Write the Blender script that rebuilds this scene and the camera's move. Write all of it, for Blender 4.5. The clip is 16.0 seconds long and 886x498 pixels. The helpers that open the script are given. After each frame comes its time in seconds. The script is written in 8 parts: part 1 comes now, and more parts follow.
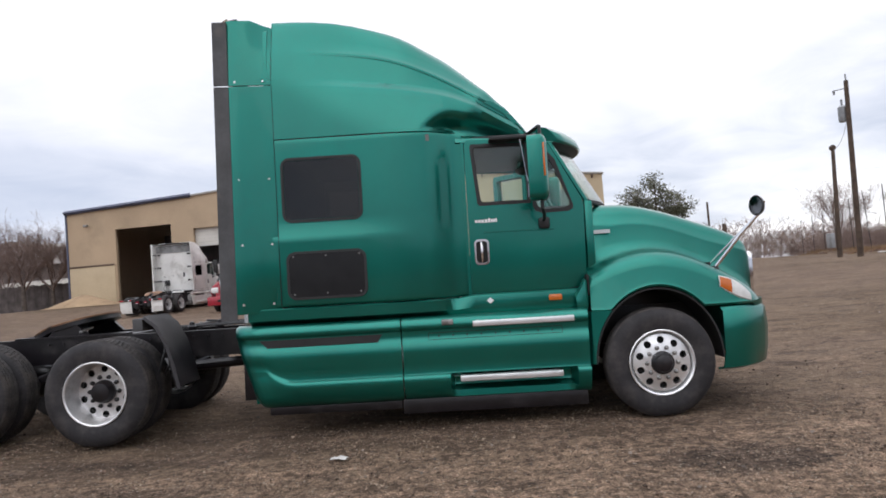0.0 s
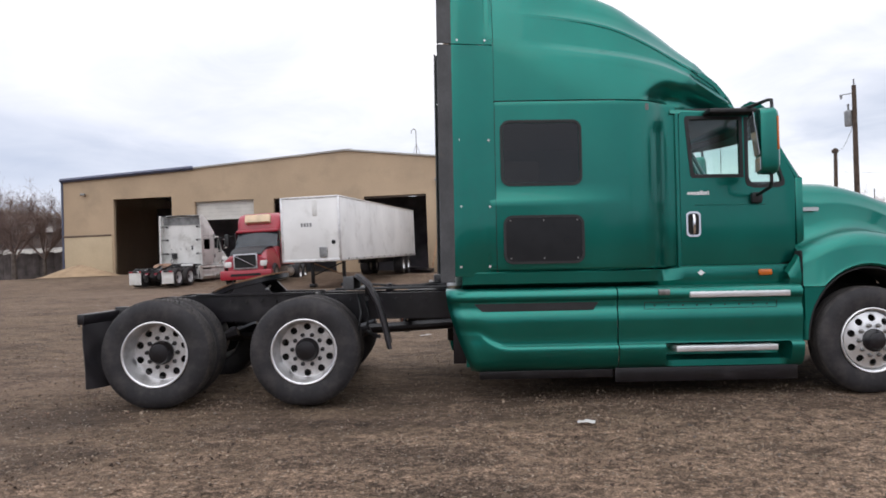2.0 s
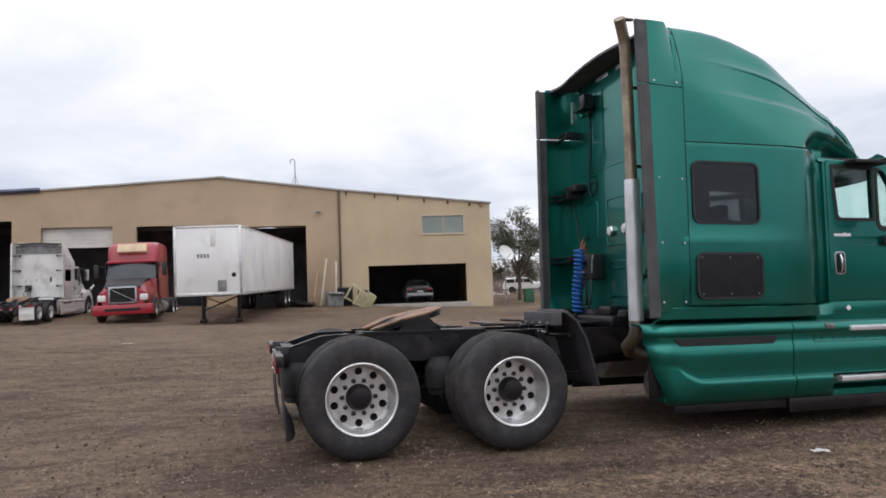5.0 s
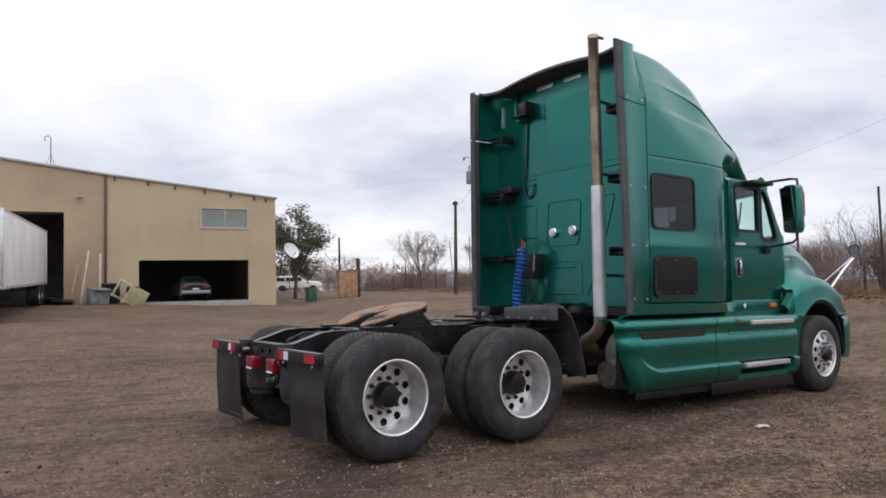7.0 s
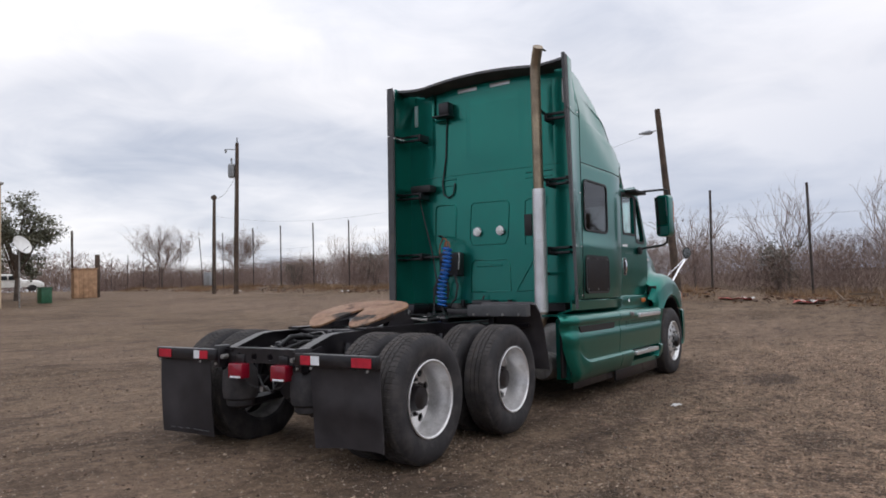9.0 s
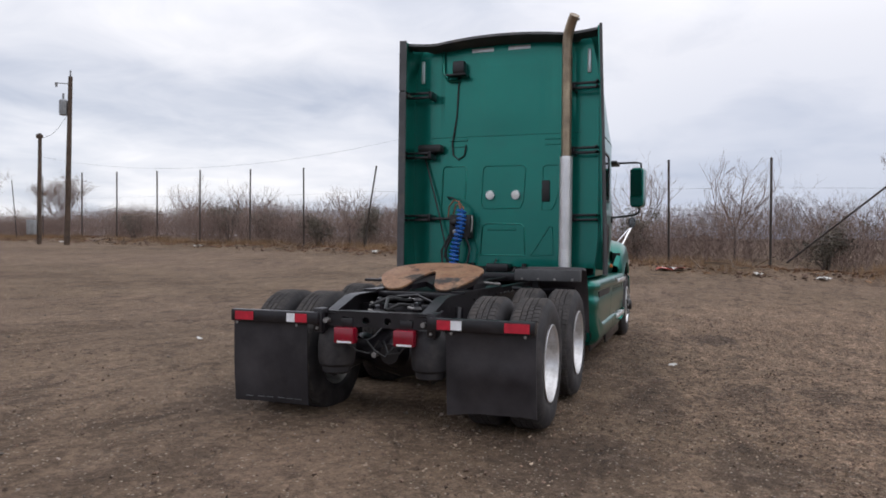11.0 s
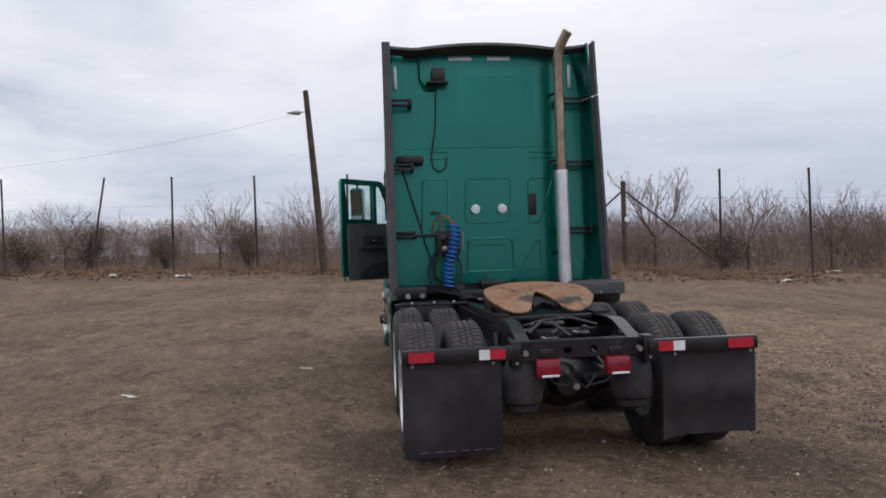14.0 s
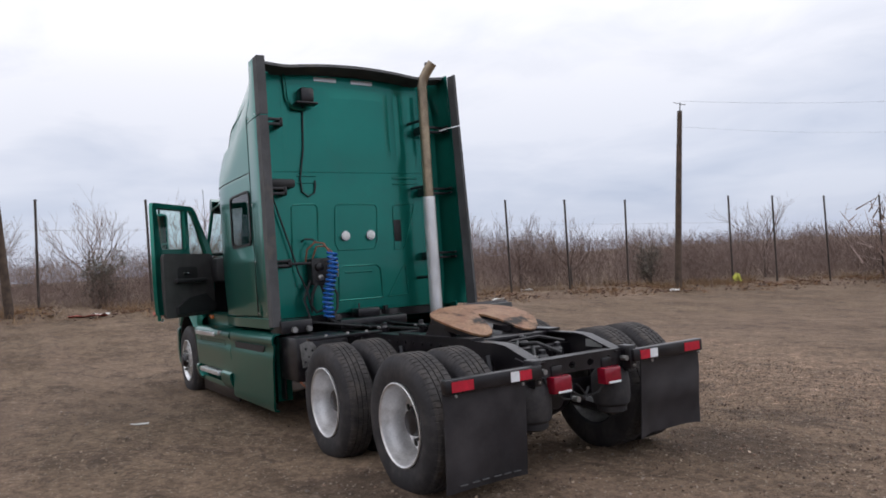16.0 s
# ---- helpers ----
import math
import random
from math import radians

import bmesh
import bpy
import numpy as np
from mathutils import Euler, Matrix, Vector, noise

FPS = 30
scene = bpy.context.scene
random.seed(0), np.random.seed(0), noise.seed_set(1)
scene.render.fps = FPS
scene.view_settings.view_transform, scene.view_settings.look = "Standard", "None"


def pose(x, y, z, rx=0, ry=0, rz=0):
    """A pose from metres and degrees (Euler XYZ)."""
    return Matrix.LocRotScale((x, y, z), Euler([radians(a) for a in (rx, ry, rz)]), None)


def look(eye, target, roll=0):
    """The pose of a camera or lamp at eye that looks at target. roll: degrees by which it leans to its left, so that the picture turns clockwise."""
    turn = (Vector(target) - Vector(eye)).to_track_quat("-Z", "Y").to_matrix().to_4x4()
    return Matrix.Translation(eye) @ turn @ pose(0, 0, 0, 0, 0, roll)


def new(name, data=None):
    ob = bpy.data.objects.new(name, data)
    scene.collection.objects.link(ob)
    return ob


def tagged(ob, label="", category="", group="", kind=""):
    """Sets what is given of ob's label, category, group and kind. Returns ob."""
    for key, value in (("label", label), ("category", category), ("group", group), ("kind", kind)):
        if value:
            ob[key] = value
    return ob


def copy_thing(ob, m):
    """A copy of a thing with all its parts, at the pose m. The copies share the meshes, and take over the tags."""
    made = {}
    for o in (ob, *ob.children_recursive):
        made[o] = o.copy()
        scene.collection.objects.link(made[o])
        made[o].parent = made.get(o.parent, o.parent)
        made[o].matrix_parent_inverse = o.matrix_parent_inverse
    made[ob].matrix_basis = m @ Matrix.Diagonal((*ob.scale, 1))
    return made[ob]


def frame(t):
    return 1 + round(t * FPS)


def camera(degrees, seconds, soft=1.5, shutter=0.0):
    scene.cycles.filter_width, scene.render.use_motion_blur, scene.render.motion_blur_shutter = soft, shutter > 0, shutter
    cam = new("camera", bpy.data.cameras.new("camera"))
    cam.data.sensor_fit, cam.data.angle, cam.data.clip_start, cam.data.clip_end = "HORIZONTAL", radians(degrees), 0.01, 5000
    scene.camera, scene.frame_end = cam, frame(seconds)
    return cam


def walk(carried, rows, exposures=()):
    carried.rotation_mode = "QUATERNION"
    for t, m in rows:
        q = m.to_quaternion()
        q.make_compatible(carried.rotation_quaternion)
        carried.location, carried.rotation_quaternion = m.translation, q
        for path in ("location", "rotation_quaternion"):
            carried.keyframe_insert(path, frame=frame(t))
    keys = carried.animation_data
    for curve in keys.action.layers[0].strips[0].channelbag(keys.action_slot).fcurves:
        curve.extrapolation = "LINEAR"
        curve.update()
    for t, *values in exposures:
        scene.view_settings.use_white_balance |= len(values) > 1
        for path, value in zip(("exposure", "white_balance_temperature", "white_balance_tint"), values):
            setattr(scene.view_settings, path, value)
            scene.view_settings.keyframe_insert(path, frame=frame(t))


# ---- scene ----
cam = camera(63.7, 16.0, soft=1.75)
METRES, EYE, TILT, LEAN, TURN = 18.95, 1.385, 0.0, 0.0, 1.2
ROWS = [
    (0.0, 0.0, 0.0, 0.0, 0.21, 2.59, 4.6),
    (0.5, -0.029, -0.0066, -0.0008, -0.05, 3.46, 5.93),
    (1.0, -0.0604, -0.0041, -0.0018, 0.55, 3.8, 4.7),
    (1.5, -0.0916, -0.0007, -0.0032, 1.06, 3.25, 3.15),
    (2.0, -0.1231, 0.0056, -0.0037, -2.35, 1.47, 2.25),
    (2.5, -0.1543, 0.0123, -0.0011, -4.15, 1.34, 1.31),
    (3.0, -0.1829, 0.0193, 0.0007, -5.96, 2.14, 1.04),
    (3.5, -0.213, 0.022, 0.0025, -8.15, 2.89, 1.14),
    (4.0, -0.2428, 0.027, 0.0023, -11.28, 3.43, 1.77),
    (6.5, -0.3879, 0.0854, 0.0066, -29.33, 3.38, 1.4),
    (7.0, -0.4124, 0.1026, 0.0053, -36.45, 3.04, 1.39),
    (7.5, -0.435, 0.1254, 0.0078, -40.6, 3.23, 2.25),
    (8.0, -0.456, 0.1451, 0.0088, -48.47, 3.38, 3.66),
    (8.5, -0.4745, 0.1706, 0.0092, -53.98, 3.33, 2.48),
    (9.0, -0.4946, 0.196, 0.0085, -57.81, 2.34, 1.62),
    (11.5, -0.5449, 0.3405, 0.0132, -75.93, -0.09, -0.76),
    (12.0, -0.5455, 0.3734, 0.0146, -80.87, 1.47, -0.85),
    (12.5, -0.5415, 0.4068, 0.0171, -87.11, 1.9, -0.33),
    (13.0, -0.5383, 0.4383, 0.019, -90.98, 4.1, -0.25),
    (13.5, -0.534, 0.4693, 0.0173, -93.33, 1.45, 0.83),
    (14.0, -0.5312, 0.5025, 0.0177, -97.03, -0.49, 1.86),
    (14.5, -0.5232, 0.5334, 0.0199, -104.87, -0.65, 3.71),
    (15.0, -0.513, 0.5639, 0.0204, -111.86, 0.4, 3.29),
    (15.5, -0.499, 0.5903, 0.021, -117.61, 0.87, 2.9),
    (16.0, -0.4831, 0.6165, 0.0215, -123.25, 0.68, 3.38),
]
walk(cam, [(t, pose(0, 0, EYE, TILT, LEAN, TURN) @ pose(METRES * x, METRES * y, METRES * z, 90 + pitch, roll, yaw)) for t, x, y, z, yaw, pitch, roll in ROWS],
     exposures=[(0.0, 0.36), (1.0, 0.27), (1.5, 0.25), (2.0, 0.36), (2.5, 0.50), (3.0, 0.52), (4.0, 0.36), (6.5, 0.18), (9.0, 0.07), (11.5, 0.12), (12.5, 0.02), (13.5, -0.19), (14.0, 0.04), (14.5, 0.20), (15.0, 0.22), (16.0, 0.2)])

# world: overcast sky with a wide soft sun
SUN_ELEV, SUN_AZ = 48.0, -112.0
world = bpy.data.worlds.new("world")
scene.world = world
world.use_nodes = True
wt = world.node_tree
wt.nodes.clear()


def wnode(kind, **kw):
    n = wt.nodes.new(kind)
    for k, v in kw.items():
        if k in n.inputs:
            n.inputs[k].default_value = v
    return n


w_out = wnode("ShaderNodeOutputWorld")
w_bg = wnode("ShaderNodeBackground")
w_bg.inputs["Strength"].default_value = 1.0
w_sky = wnode("ShaderNodeTexSky")
w_sky.sky_type = "NISHITA"
w_sky.sun_disc = False
w_sky.sun_elevation = radians(SUN_ELEV)
w_sky.sun_rotation = radians(90 - SUN_AZ)
w_scale = wnode("ShaderNodeVectorMath")
w_scale.operation = "SCALE"
w_scale.inputs["Scale"].default_value = 0.085
wt.links.new(w_sky.outputs["Color"], w_scale.inputs[0])
w_tc = wnode("ShaderNodeTexCoord")
w_sep = wnode("ShaderNodeSeparateXYZ")
wt.links.new(w_tc.outputs["Generated"], w_sep.inputs[0])
# a flat cloud deck: direction divided by its height
w_h = wnode("ShaderNodeMath")
w_h.operation = "ADD"
w_h.inputs[1].default_value = 0.16
wt.links.new(w_sep.outputs["Z"], w_h.inputs[0])
w_hm = wnode("ShaderNodeMath")
w_hm.operation = "MAXIMUM"
w_hm.inputs[1].default_value = 0.05
wt.links.new(w_h.outputs[0], w_hm.inputs[0])
w_inv = wnode("ShaderNodeMath")
w_inv.operation = "DIVIDE"
w_inv.inputs[0].default_value = 1.0
wt.links.new(w_hm.outputs[0], w_inv.inputs[1])
w_deck = wnode("ShaderNodeVectorMath")
w_deck.operation = "SCALE"
wt.links.new(w_tc.outputs["Generated"], w_deck.inputs[0])
wt.links.new(w_inv.outputs[0], w_deck.inputs["Scale"])
w_n1 = wnode("ShaderNodeTexNoise", Scale=0.62, Detail=4.0, Roughness=0.5, Distortion=0.4)
wt.links.new(w_deck.outputs[0], w_n1.inputs["Vector"])
w_n2 = wnode("ShaderNodeTexNoise", Scale=2.3, Detail=5.0, Roughness=0.6, Distortion=0.6)
wt.links.new(w_deck.outputs[0], w_n2.inputs["Vector"])
w_mixn = wnode("ShaderNodeMix")
w_mixn.data_type = "FLOAT"
w_mixn.inputs[0].default_value = 0.2
wt.links.new(w_n1.outputs["Fac"], w_mixn.inputs[2])
wt.links.new(w_n2.outputs["Fac"], w_mixn.inputs[3])
w_ramp = wnode("ShaderNodeValToRGB")
cr = w_ramp.color_ramp
cr.elements[0].position, cr.elements[0].color = 0.36, (0.50, 0.545, 0.66, 1)
cr.elements[1].position, cr.elements[1].color = 0.62, (1.06, 1.04, 1.07, 1)
e = cr.elements.new(0.48)
e.color = (0.78, 0.795, 0.87, 1)
wt.links.new(w_mixn.outputs[0], w_ramp.inputs[0])
# the low sky is a little bluer and darker
w_low = wnode("ShaderNodeMapRange")
w_low.inputs["From Min"].default_value = 0.0
w_low.inputs["From Max"].default_value = 0.38
w_low.inputs["To Min"].default_value = 1.0
w_low.inputs["To Max"].default_value = 0.0
wt.links.new(w_sep.outputs["Z"], w_low.inputs["Value"])
w_mixl = wnode("ShaderNodeMix")
w_mixl.data_type = "RGBA"
w_mixl.inputs[7].default_value = (0.43, 0.49, 0.65, 1)
# heavier cloud banks stand low in the south-east and the west
w_dot = wnode("ShaderNodeVectorMath")
w_dot.operation = "DOT_PRODUCT"
w_dot.inputs[1].default_value = (0.74, -0.67, 0.0)
wt.links.new(w_tc.outputs["Generated"], w_dot.inputs[0])
w_bank = wnode("ShaderNodeMapRange")
w_bank.inputs["From Min"].default_value = 0.25
w_bank.inputs["From Max"].default_value = 0.75
w_bank.inputs["To Min"].default_value = 0.06
w_bank.inputs["To Max"].default_value = 0.85
w_dot2 = wnode("ShaderNodeVectorMath")
w_dot2.operation = "DOT_PRODUCT"
w_dot2.inputs[1].default_value = (-0.966, 0.26, 0.0)
wt.links.new(w_tc.outputs["Generated"], w_dot2.inputs[0])
w_most = wnode("ShaderNodeMath")
w_most.operation = "MAXIMUM"
wt.links.new(w_dot.outputs["Value"], w_most.inputs[0])
wt.links.new(w_dot2.outputs["Value"], w_most.inputs[1])
wt.links.new(w_most.outputs[0], w_bank.inputs["Value"])
w_lowm = wnode("ShaderNodeMath")
w_lowm.operation = "MULTIPLY"
wt.links.new(w_low.outputs[0], w_lowm.inputs[0])
wt.links.new(w_bank.outputs[0], w_lowm.inputs[1])
wt.links.new(w_lowm.outputs[0], w_mixl.inputs[0])
wt.links.new(w_ramp.outputs["Color"], w_mixl.inputs[6])
w_mixs = wnode("ShaderNodeMix")
w_mixs.data_type = "RGBA"
w_mixs.inputs[0].default_value = 0.90
wt.links.new(w_scale.outputs[0], w_mixs.inputs[6])
wt.links.new(w_mixl.outputs[2], w_mixs.inputs[7])
wt.links.new(w_mixs.outputs[2], w_bg.inputs["Color"])
# an overcast sky is brighter overhead than near the horizon
w_zen = wnode("ShaderNodeMapRange")
w_zen.inputs["From Min"].default_value = 0.25
w_zen.inputs["From Max"].default_value = 1.0
w_zen.inputs["To Min"].default_value = 1.0
w_zen.inputs["To Max"].default_value = 1.75
wt.links.new(w_sep.outputs["Z"], w_zen.inputs["Value"])
wt.links.new(w_zen.outputs[0], w_bg.inputs["Strength"])
wt.links.new(w_bg.outputs[0], w_out.inputs[0])

sun_data = bpy.data.lights.new("sun", "SUN")
sun_data.energy = 0.6
sun_data.angle = radians(75)
sun_data.color = (1.0, 0.97, 0.93)
sun = new("sun", sun_data)
_az, _el = radians(SUN_AZ), radians(SUN_ELEV)
sun_from = Vector((math.cos(_az) * math.cos(_el), math.sin(_az) * math.cos(_el), math.sin(_el)))
sun.matrix_world = look(sun_from * 60, (0, 0, 0))

# ---- materials ----
def material(name, color, rough=0.6, metal=0.0, var=0.12, scale=6.0, grain=0.0, grain_scale=60.0, bump=0.0, bump_scale=80.0,
             coat=0.0, rand=0.0, color2=None, spec=0.5, rough_var=0.0, island=0.0, alpha=1.0, transmission=0.0, dirt=None, dirt_lo=0.55, dirt_hi=0.75, dirt_scale=3.0):
    """A surface with slow colour variation, fine grain, relief and optional stains, all in metres of the object's own space."""
    m = bpy.data.materials.new(name)
    m.use_nodes = True
    nt = m.node_tree
    b = nt.nodes["Principled BSDF"]
    b.inputs["Roughness"].default_value = rough
    b.inputs["Metallic"].default_value = metal
    b.inputs["Specular IOR Level"].default_value = spec
    b.inputs["Coat Weight"].default_value = coat
    b.inputs["Coat Roughness"].default_value = 0.05
    b.inputs["Transmission Weight"].default_value = transmission
    tc = nt.nodes.new("ShaderNodeTexCoord")
    n1 = nt.nodes.new("ShaderNodeTexNoise")
    n1.inputs["Scale"].default_value = scale
    n1.inputs["Detail"].default_value = 5.0
    nt.links.new(tc.outputs["Object"], n1.inputs["Vector"])
    c2 = color2 or tuple(c * (1 - 2.2 * var) for c in color)
    mix = nt.nodes.new("ShaderNodeMix")
    mix.data_type = "RGBA"
    mix.inputs[6].default_value = (*c2, 1)
    mix.inputs[7].default_value = (*color, 1) if color2 else (*[min(1.0, c * (1 + var)) for c in color], 1)
    ramp = nt.nodes.new("ShaderNodeMapRange")
    ramp.inputs["From Min"].default_value = 0.32
    ramp.inputs["From Max"].default_value = 0.68
    nt.links.new(n1.outputs["Fac"], ramp.inputs["Value"])
    nt.links.new(ramp.outputs[0], mix.inputs[0])
    last = mix.outputs[2]
    if grain > 0:
        n2 = nt.nodes.new("ShaderNodeTexNoise")
        n2.inputs["Scale"].default_value = grain_scale
        n2.inputs["Detail"].default_value = 3.0
        nt.links.new(tc.outputs["Object"], n2.inputs["Vector"])
        mr = nt.nodes.new("ShaderNodeMapRange")
        mr.inputs["From Min"].default_value = 0.3
        mr.inputs["From Max"].default_value = 0.7
        mr.inputs["To Min"].default_value = 1 - grain
        mr.inputs["To Max"].default_value = 1 + grain
        nt.links.new(n2.outputs["Fac"], mr.inputs["Value"])
        vm = nt.nodes.new("ShaderNodeVectorMath")
        vm.operation = "SCALE"
        nt.links.new(last, vm.inputs[0])
        nt.links.new(mr.outputs[0], vm.inputs["Scale"])
        last = vm.outputs[0]
    if dirt:
        n4 = nt.nodes.new("ShaderNodeTexNoise")
        n4.inputs["Scale"].default_value = dirt_scale
        n4.inputs["Detail"].default_value = 7.0
        n4.inputs["Roughness"].default_value = 0.65
        nt.links.new(tc.outputs["Object"], n4.inputs["Vector"])
        md = nt.nodes.new("ShaderNodeMapRange")
        md.inputs["From Min"].default_value = dirt_lo
        md.inputs["From Max"].default_value = dirt_hi
        nt.links.new(n4.outputs["Fac"], md.inputs["Value"])
        mx = nt.nodes.new("ShaderNodeMix")
        mx.data_type = "RGBA"
        mx.inputs[7].default_value = (*dirt, 1)
        nt.links.new(md.outputs[0], mx.inputs[0])
        nt.links.new(last, mx.inputs[6])
        last = mx.outputs[2]
        if rough < 0.6:
            mr3 = nt.nodes.new("ShaderNodeMapRange")
            mr3.inputs["To Min"].default_value = rough
            mr3.inputs["To Max"].default_value = min(1.0, rough + 0.4)
            nt.links.new(md.outputs[0], mr3.inputs["Value"])
            nt.links.new(mr3.outputs[0], b.inputs["Roughness"])
    if rand > 0 or island > 0:
        src = nt.nodes.new("ShaderNodeObjectInfo").outputs["Random"] if rand > 0 else nt.nodes.new("ShaderNodeNewGeometry").outputs["Random Per Island"]
        a = rand or island
        mr2 = nt.nodes.new("ShaderNodeMapRange")
        mr2.inputs["To Min"].default_value = 1 - a
        mr2.inputs["To Max"].default_value = 1 + a
        nt.links.new(src, mr2.inputs["Value"])
        vm2 = nt.nodes.new("ShaderNodeVectorMath")
        vm2.operation = "SCALE"
        nt.links.new(last, vm2.inputs[0])
        nt.links.new(mr2.outputs[0], vm2.inputs["Scale"])
        last = vm2.outputs[0]
    nt.links.new(last, b.inputs["Base Color"])
    if rough_var > 0:
        mr4 = nt.nodes.new("ShaderNodeMapRange")
        mr4.inputs["To Min"].default_value = max(0.02, rough - rough_var)
        mr4.inputs["To Max"].default_value = min(1.0, rough + rough_var)
        nt.links.new(n1.outputs["Fac"], mr4.inputs["Value"])
        nt.links.new(mr4.outputs[0], b.inputs["Roughness"])
    if bump > 0:
        n3 = nt.nodes.new("ShaderNodeTexNoise")
        n3.inputs["Scale"].default_value = bump_scale
        n3.inputs["Detail"].default_value = 4.0
        nt.links.new(tc.outputs["Object"], n3.inputs["Vector"])
        bp = nt.nodes.new("ShaderNodeBump")
        bp.inputs["Strength"].default_value = 1.0
        bp.inputs["Distance"].default_value = bump
        nt.links.new(n3.outputs["Fac"], bp.inputs["Height"])
        nt.links.new(bp.outputs[0], b.inputs["Normal"])
    return m


def glass(name, tint, rough=0.02, mix=0.8):
    """Tinted pane: lets light through with a colour and mirrors the sky by its gloss."""
    m = bpy.data.materials.new(name)
    m.use_nodes = True
    nt = m.node_tree
    nt.nodes.clear()
    out = nt.nodes.new("ShaderNodeOutputMaterial")
    tr = nt.nodes.new("ShaderNodeBsdfTransparent")
    tr.inputs["Color"].default_value = (*tint, 1)
    gl = nt.nodes.new("ShaderNodeBsdfGlossy")
    gl.inputs["Roughness"].default_value = rough
    lw = nt.nodes.new("ShaderNodeLayerWeight")
    lw.inputs["Blend"].default_value = 0.5
    pw = nt.nodes.new("ShaderNodeMath")
    pw.operation = "POWER"
    pw.inputs[1].default_value = 4.5
    nt.links.new(lw.outputs["Facing"], pw.inputs[0])
    fr = nt.nodes.new("ShaderNodeMath")
    fr.operation = "MULTIPLY_ADD"
    fr.inputs[1].default_value = 0.95
    fr.inputs[2].default_value = 0.05
    nt.links.new(pw.outputs[0], fr.inputs[0])
    mx = nt.nodes.new("ShaderNodeMixShader")
    mul = nt.nodes.new("ShaderNodeMath")
    mul.operation = "MULTIPLY"
    mul.inputs[1].default_value = mix
    nt.links.new(fr.outputs[0], mul.inputs[0])
    nt.links.new(mul.outputs[0], mx.inputs[0])
    nt.links.new(tr.outputs[0], mx.inputs[1])
    nt.links.new(gl.outputs[0], mx.inputs[2])
    nt.links.new(mx.outputs[0], out.inputs[0])
    return m


GREEN = (0.0066, 0.1725, 0.134)
M_GREEN = material("green_paint", GREEN, 0.30, 0.82, 0.05, 1.3, coat=0.5, bump=0.0004, bump_scale=14, rough_var=0.06,
                   dirt=(0.014, 0.142, 0.116), dirt_lo=0.58, dirt_hi=0.85, dirt_scale=1.6)
M_RUBBER_EDGE = material("grey_rubber", (0.075, 0.075, 0.078), 0.75, 0, 0.12, 5, grain=0.1, dirt=(0.14, 0.12, 0.10), dirt_lo=0.58, dirt_hi=0.8)
M_BLACK = material("black_paint", (0.009, 0.0074, 0.0095), 0.33, 0, 0.25, 8, grain=0.2, dirt=(0.030, 0.0245, 0.0245), dirt_lo=0.55, dirt_hi=0.78, dirt_scale=5, bump=0.0006)
M_BLACKP = material("black_plastic", (0.014, 0.0135, 0.0145), 0.55, 0, 0.15, 9, grain=0.1, bump=0.0004, bump_scale=200)
M_FLAP = material("flap_rubber", (0.015, 0.0134, 0.0165), 0.5, 0, 0.2, 4, grain=0.12, dirt=(0.068, 0.059, 0.062), dirt_lo=0.42, dirt_hi=0.85, dirt_scale=2.2, bump=0.0005)
M_TYRE = material("tyre_rubber", (0.019, 0.0172, 0.0195), 0.72, 0, 0.2, 7, grain=0.15, dirt=(0.062, 0.053, 0.051), dirt_lo=0.46, dirt_hi=0.8, dirt_scale=6, bump=0.0008, bump_scale=120)
M_ALU = material("aluminium", (0.74, 0.73, 0.73), 0.36, 0.75, 0.08, 5, grain=0.08, rough_var=0.1, dirt=(0.33, 0.31, 0.28), dirt_lo=0.5, dirt_hi=0.85, dirt_scale=7)
M_ALU_POL = material("polished_aluminium", (0.80, 0.80, 0.80), 0.34, 0.75, 0.05, 6, rough_var=0.06)
M_CHROME = material("chrome", (0.78, 0.78, 0.79), 0.10, 1.0, 0.03, 5)
M_STEEL = material("steel", (0.32, 0.31, 0.30), 0.45, 0.8, 0.2, 9, grain=0.2)
M_HOLE = material("dark_hole", (0.010, 0.010, 0.010), 0.8, 0, 0.2)
M_STACK = material("tarnished_pipe", (0.40, 0.32, 0.22), 0.42, 0.75, 0.15, 4, grain=0.12, color2=(0.25, 0.20, 0.15), dirt=(0.16, 0.12, 0.09), dirt_lo=0.5, dirt_hi=0.85, dirt_scale=5)
M_SHIELD = material("heat_shield", (0.78, 0.78, 0.79), 0.38, 0.6, 0.08, 5, grain=0.1)
M_RUST = material("rusty_plate", (0.185, 0.080, 0.038), 0.55, 0.15, 0.2, 7, grain=0.25, grain_scale=40, color2=(0.27, 0.155, 0.085), dirt=(0.045, 0.039, 0.036), dirt_lo=0.53, dirt_hi=0.62, dirt_scale=3.6, bump=0.001)
M_RED_LENS = material("red_lens", (0.24, 0.006, 0.020), 0.25, 0, 0.1, 12, coat=0.4)
M_REDTAPE = material("red_reflector", (0.48, 0.012, 0.032), 0.35, 0, 0.1, 20)
M_WHITETAPE = material("white_reflector", (0.75, 0.76, 0.78), 0.4, 0, 0.05, 20)
M_AMBER = material("amber_lens", (0.55, 0.13, 0.015), 0.25, 0, 0.08, 15, coat=0.4)
M_LENS = material("clear_lens", (0.72, 0.72, 0.70), 0.15, 0, 0.08, 15, coat=0.6)
M_BLUE = material("blue_hose", (0.012, 0.12, 0.45), 0.4, 0, 0.08, 10)
M_ORANGE_HOSE = material("rust_red_hose", (0.30, 0.10, 0.05), 0.55, 0, 0.08, 10)
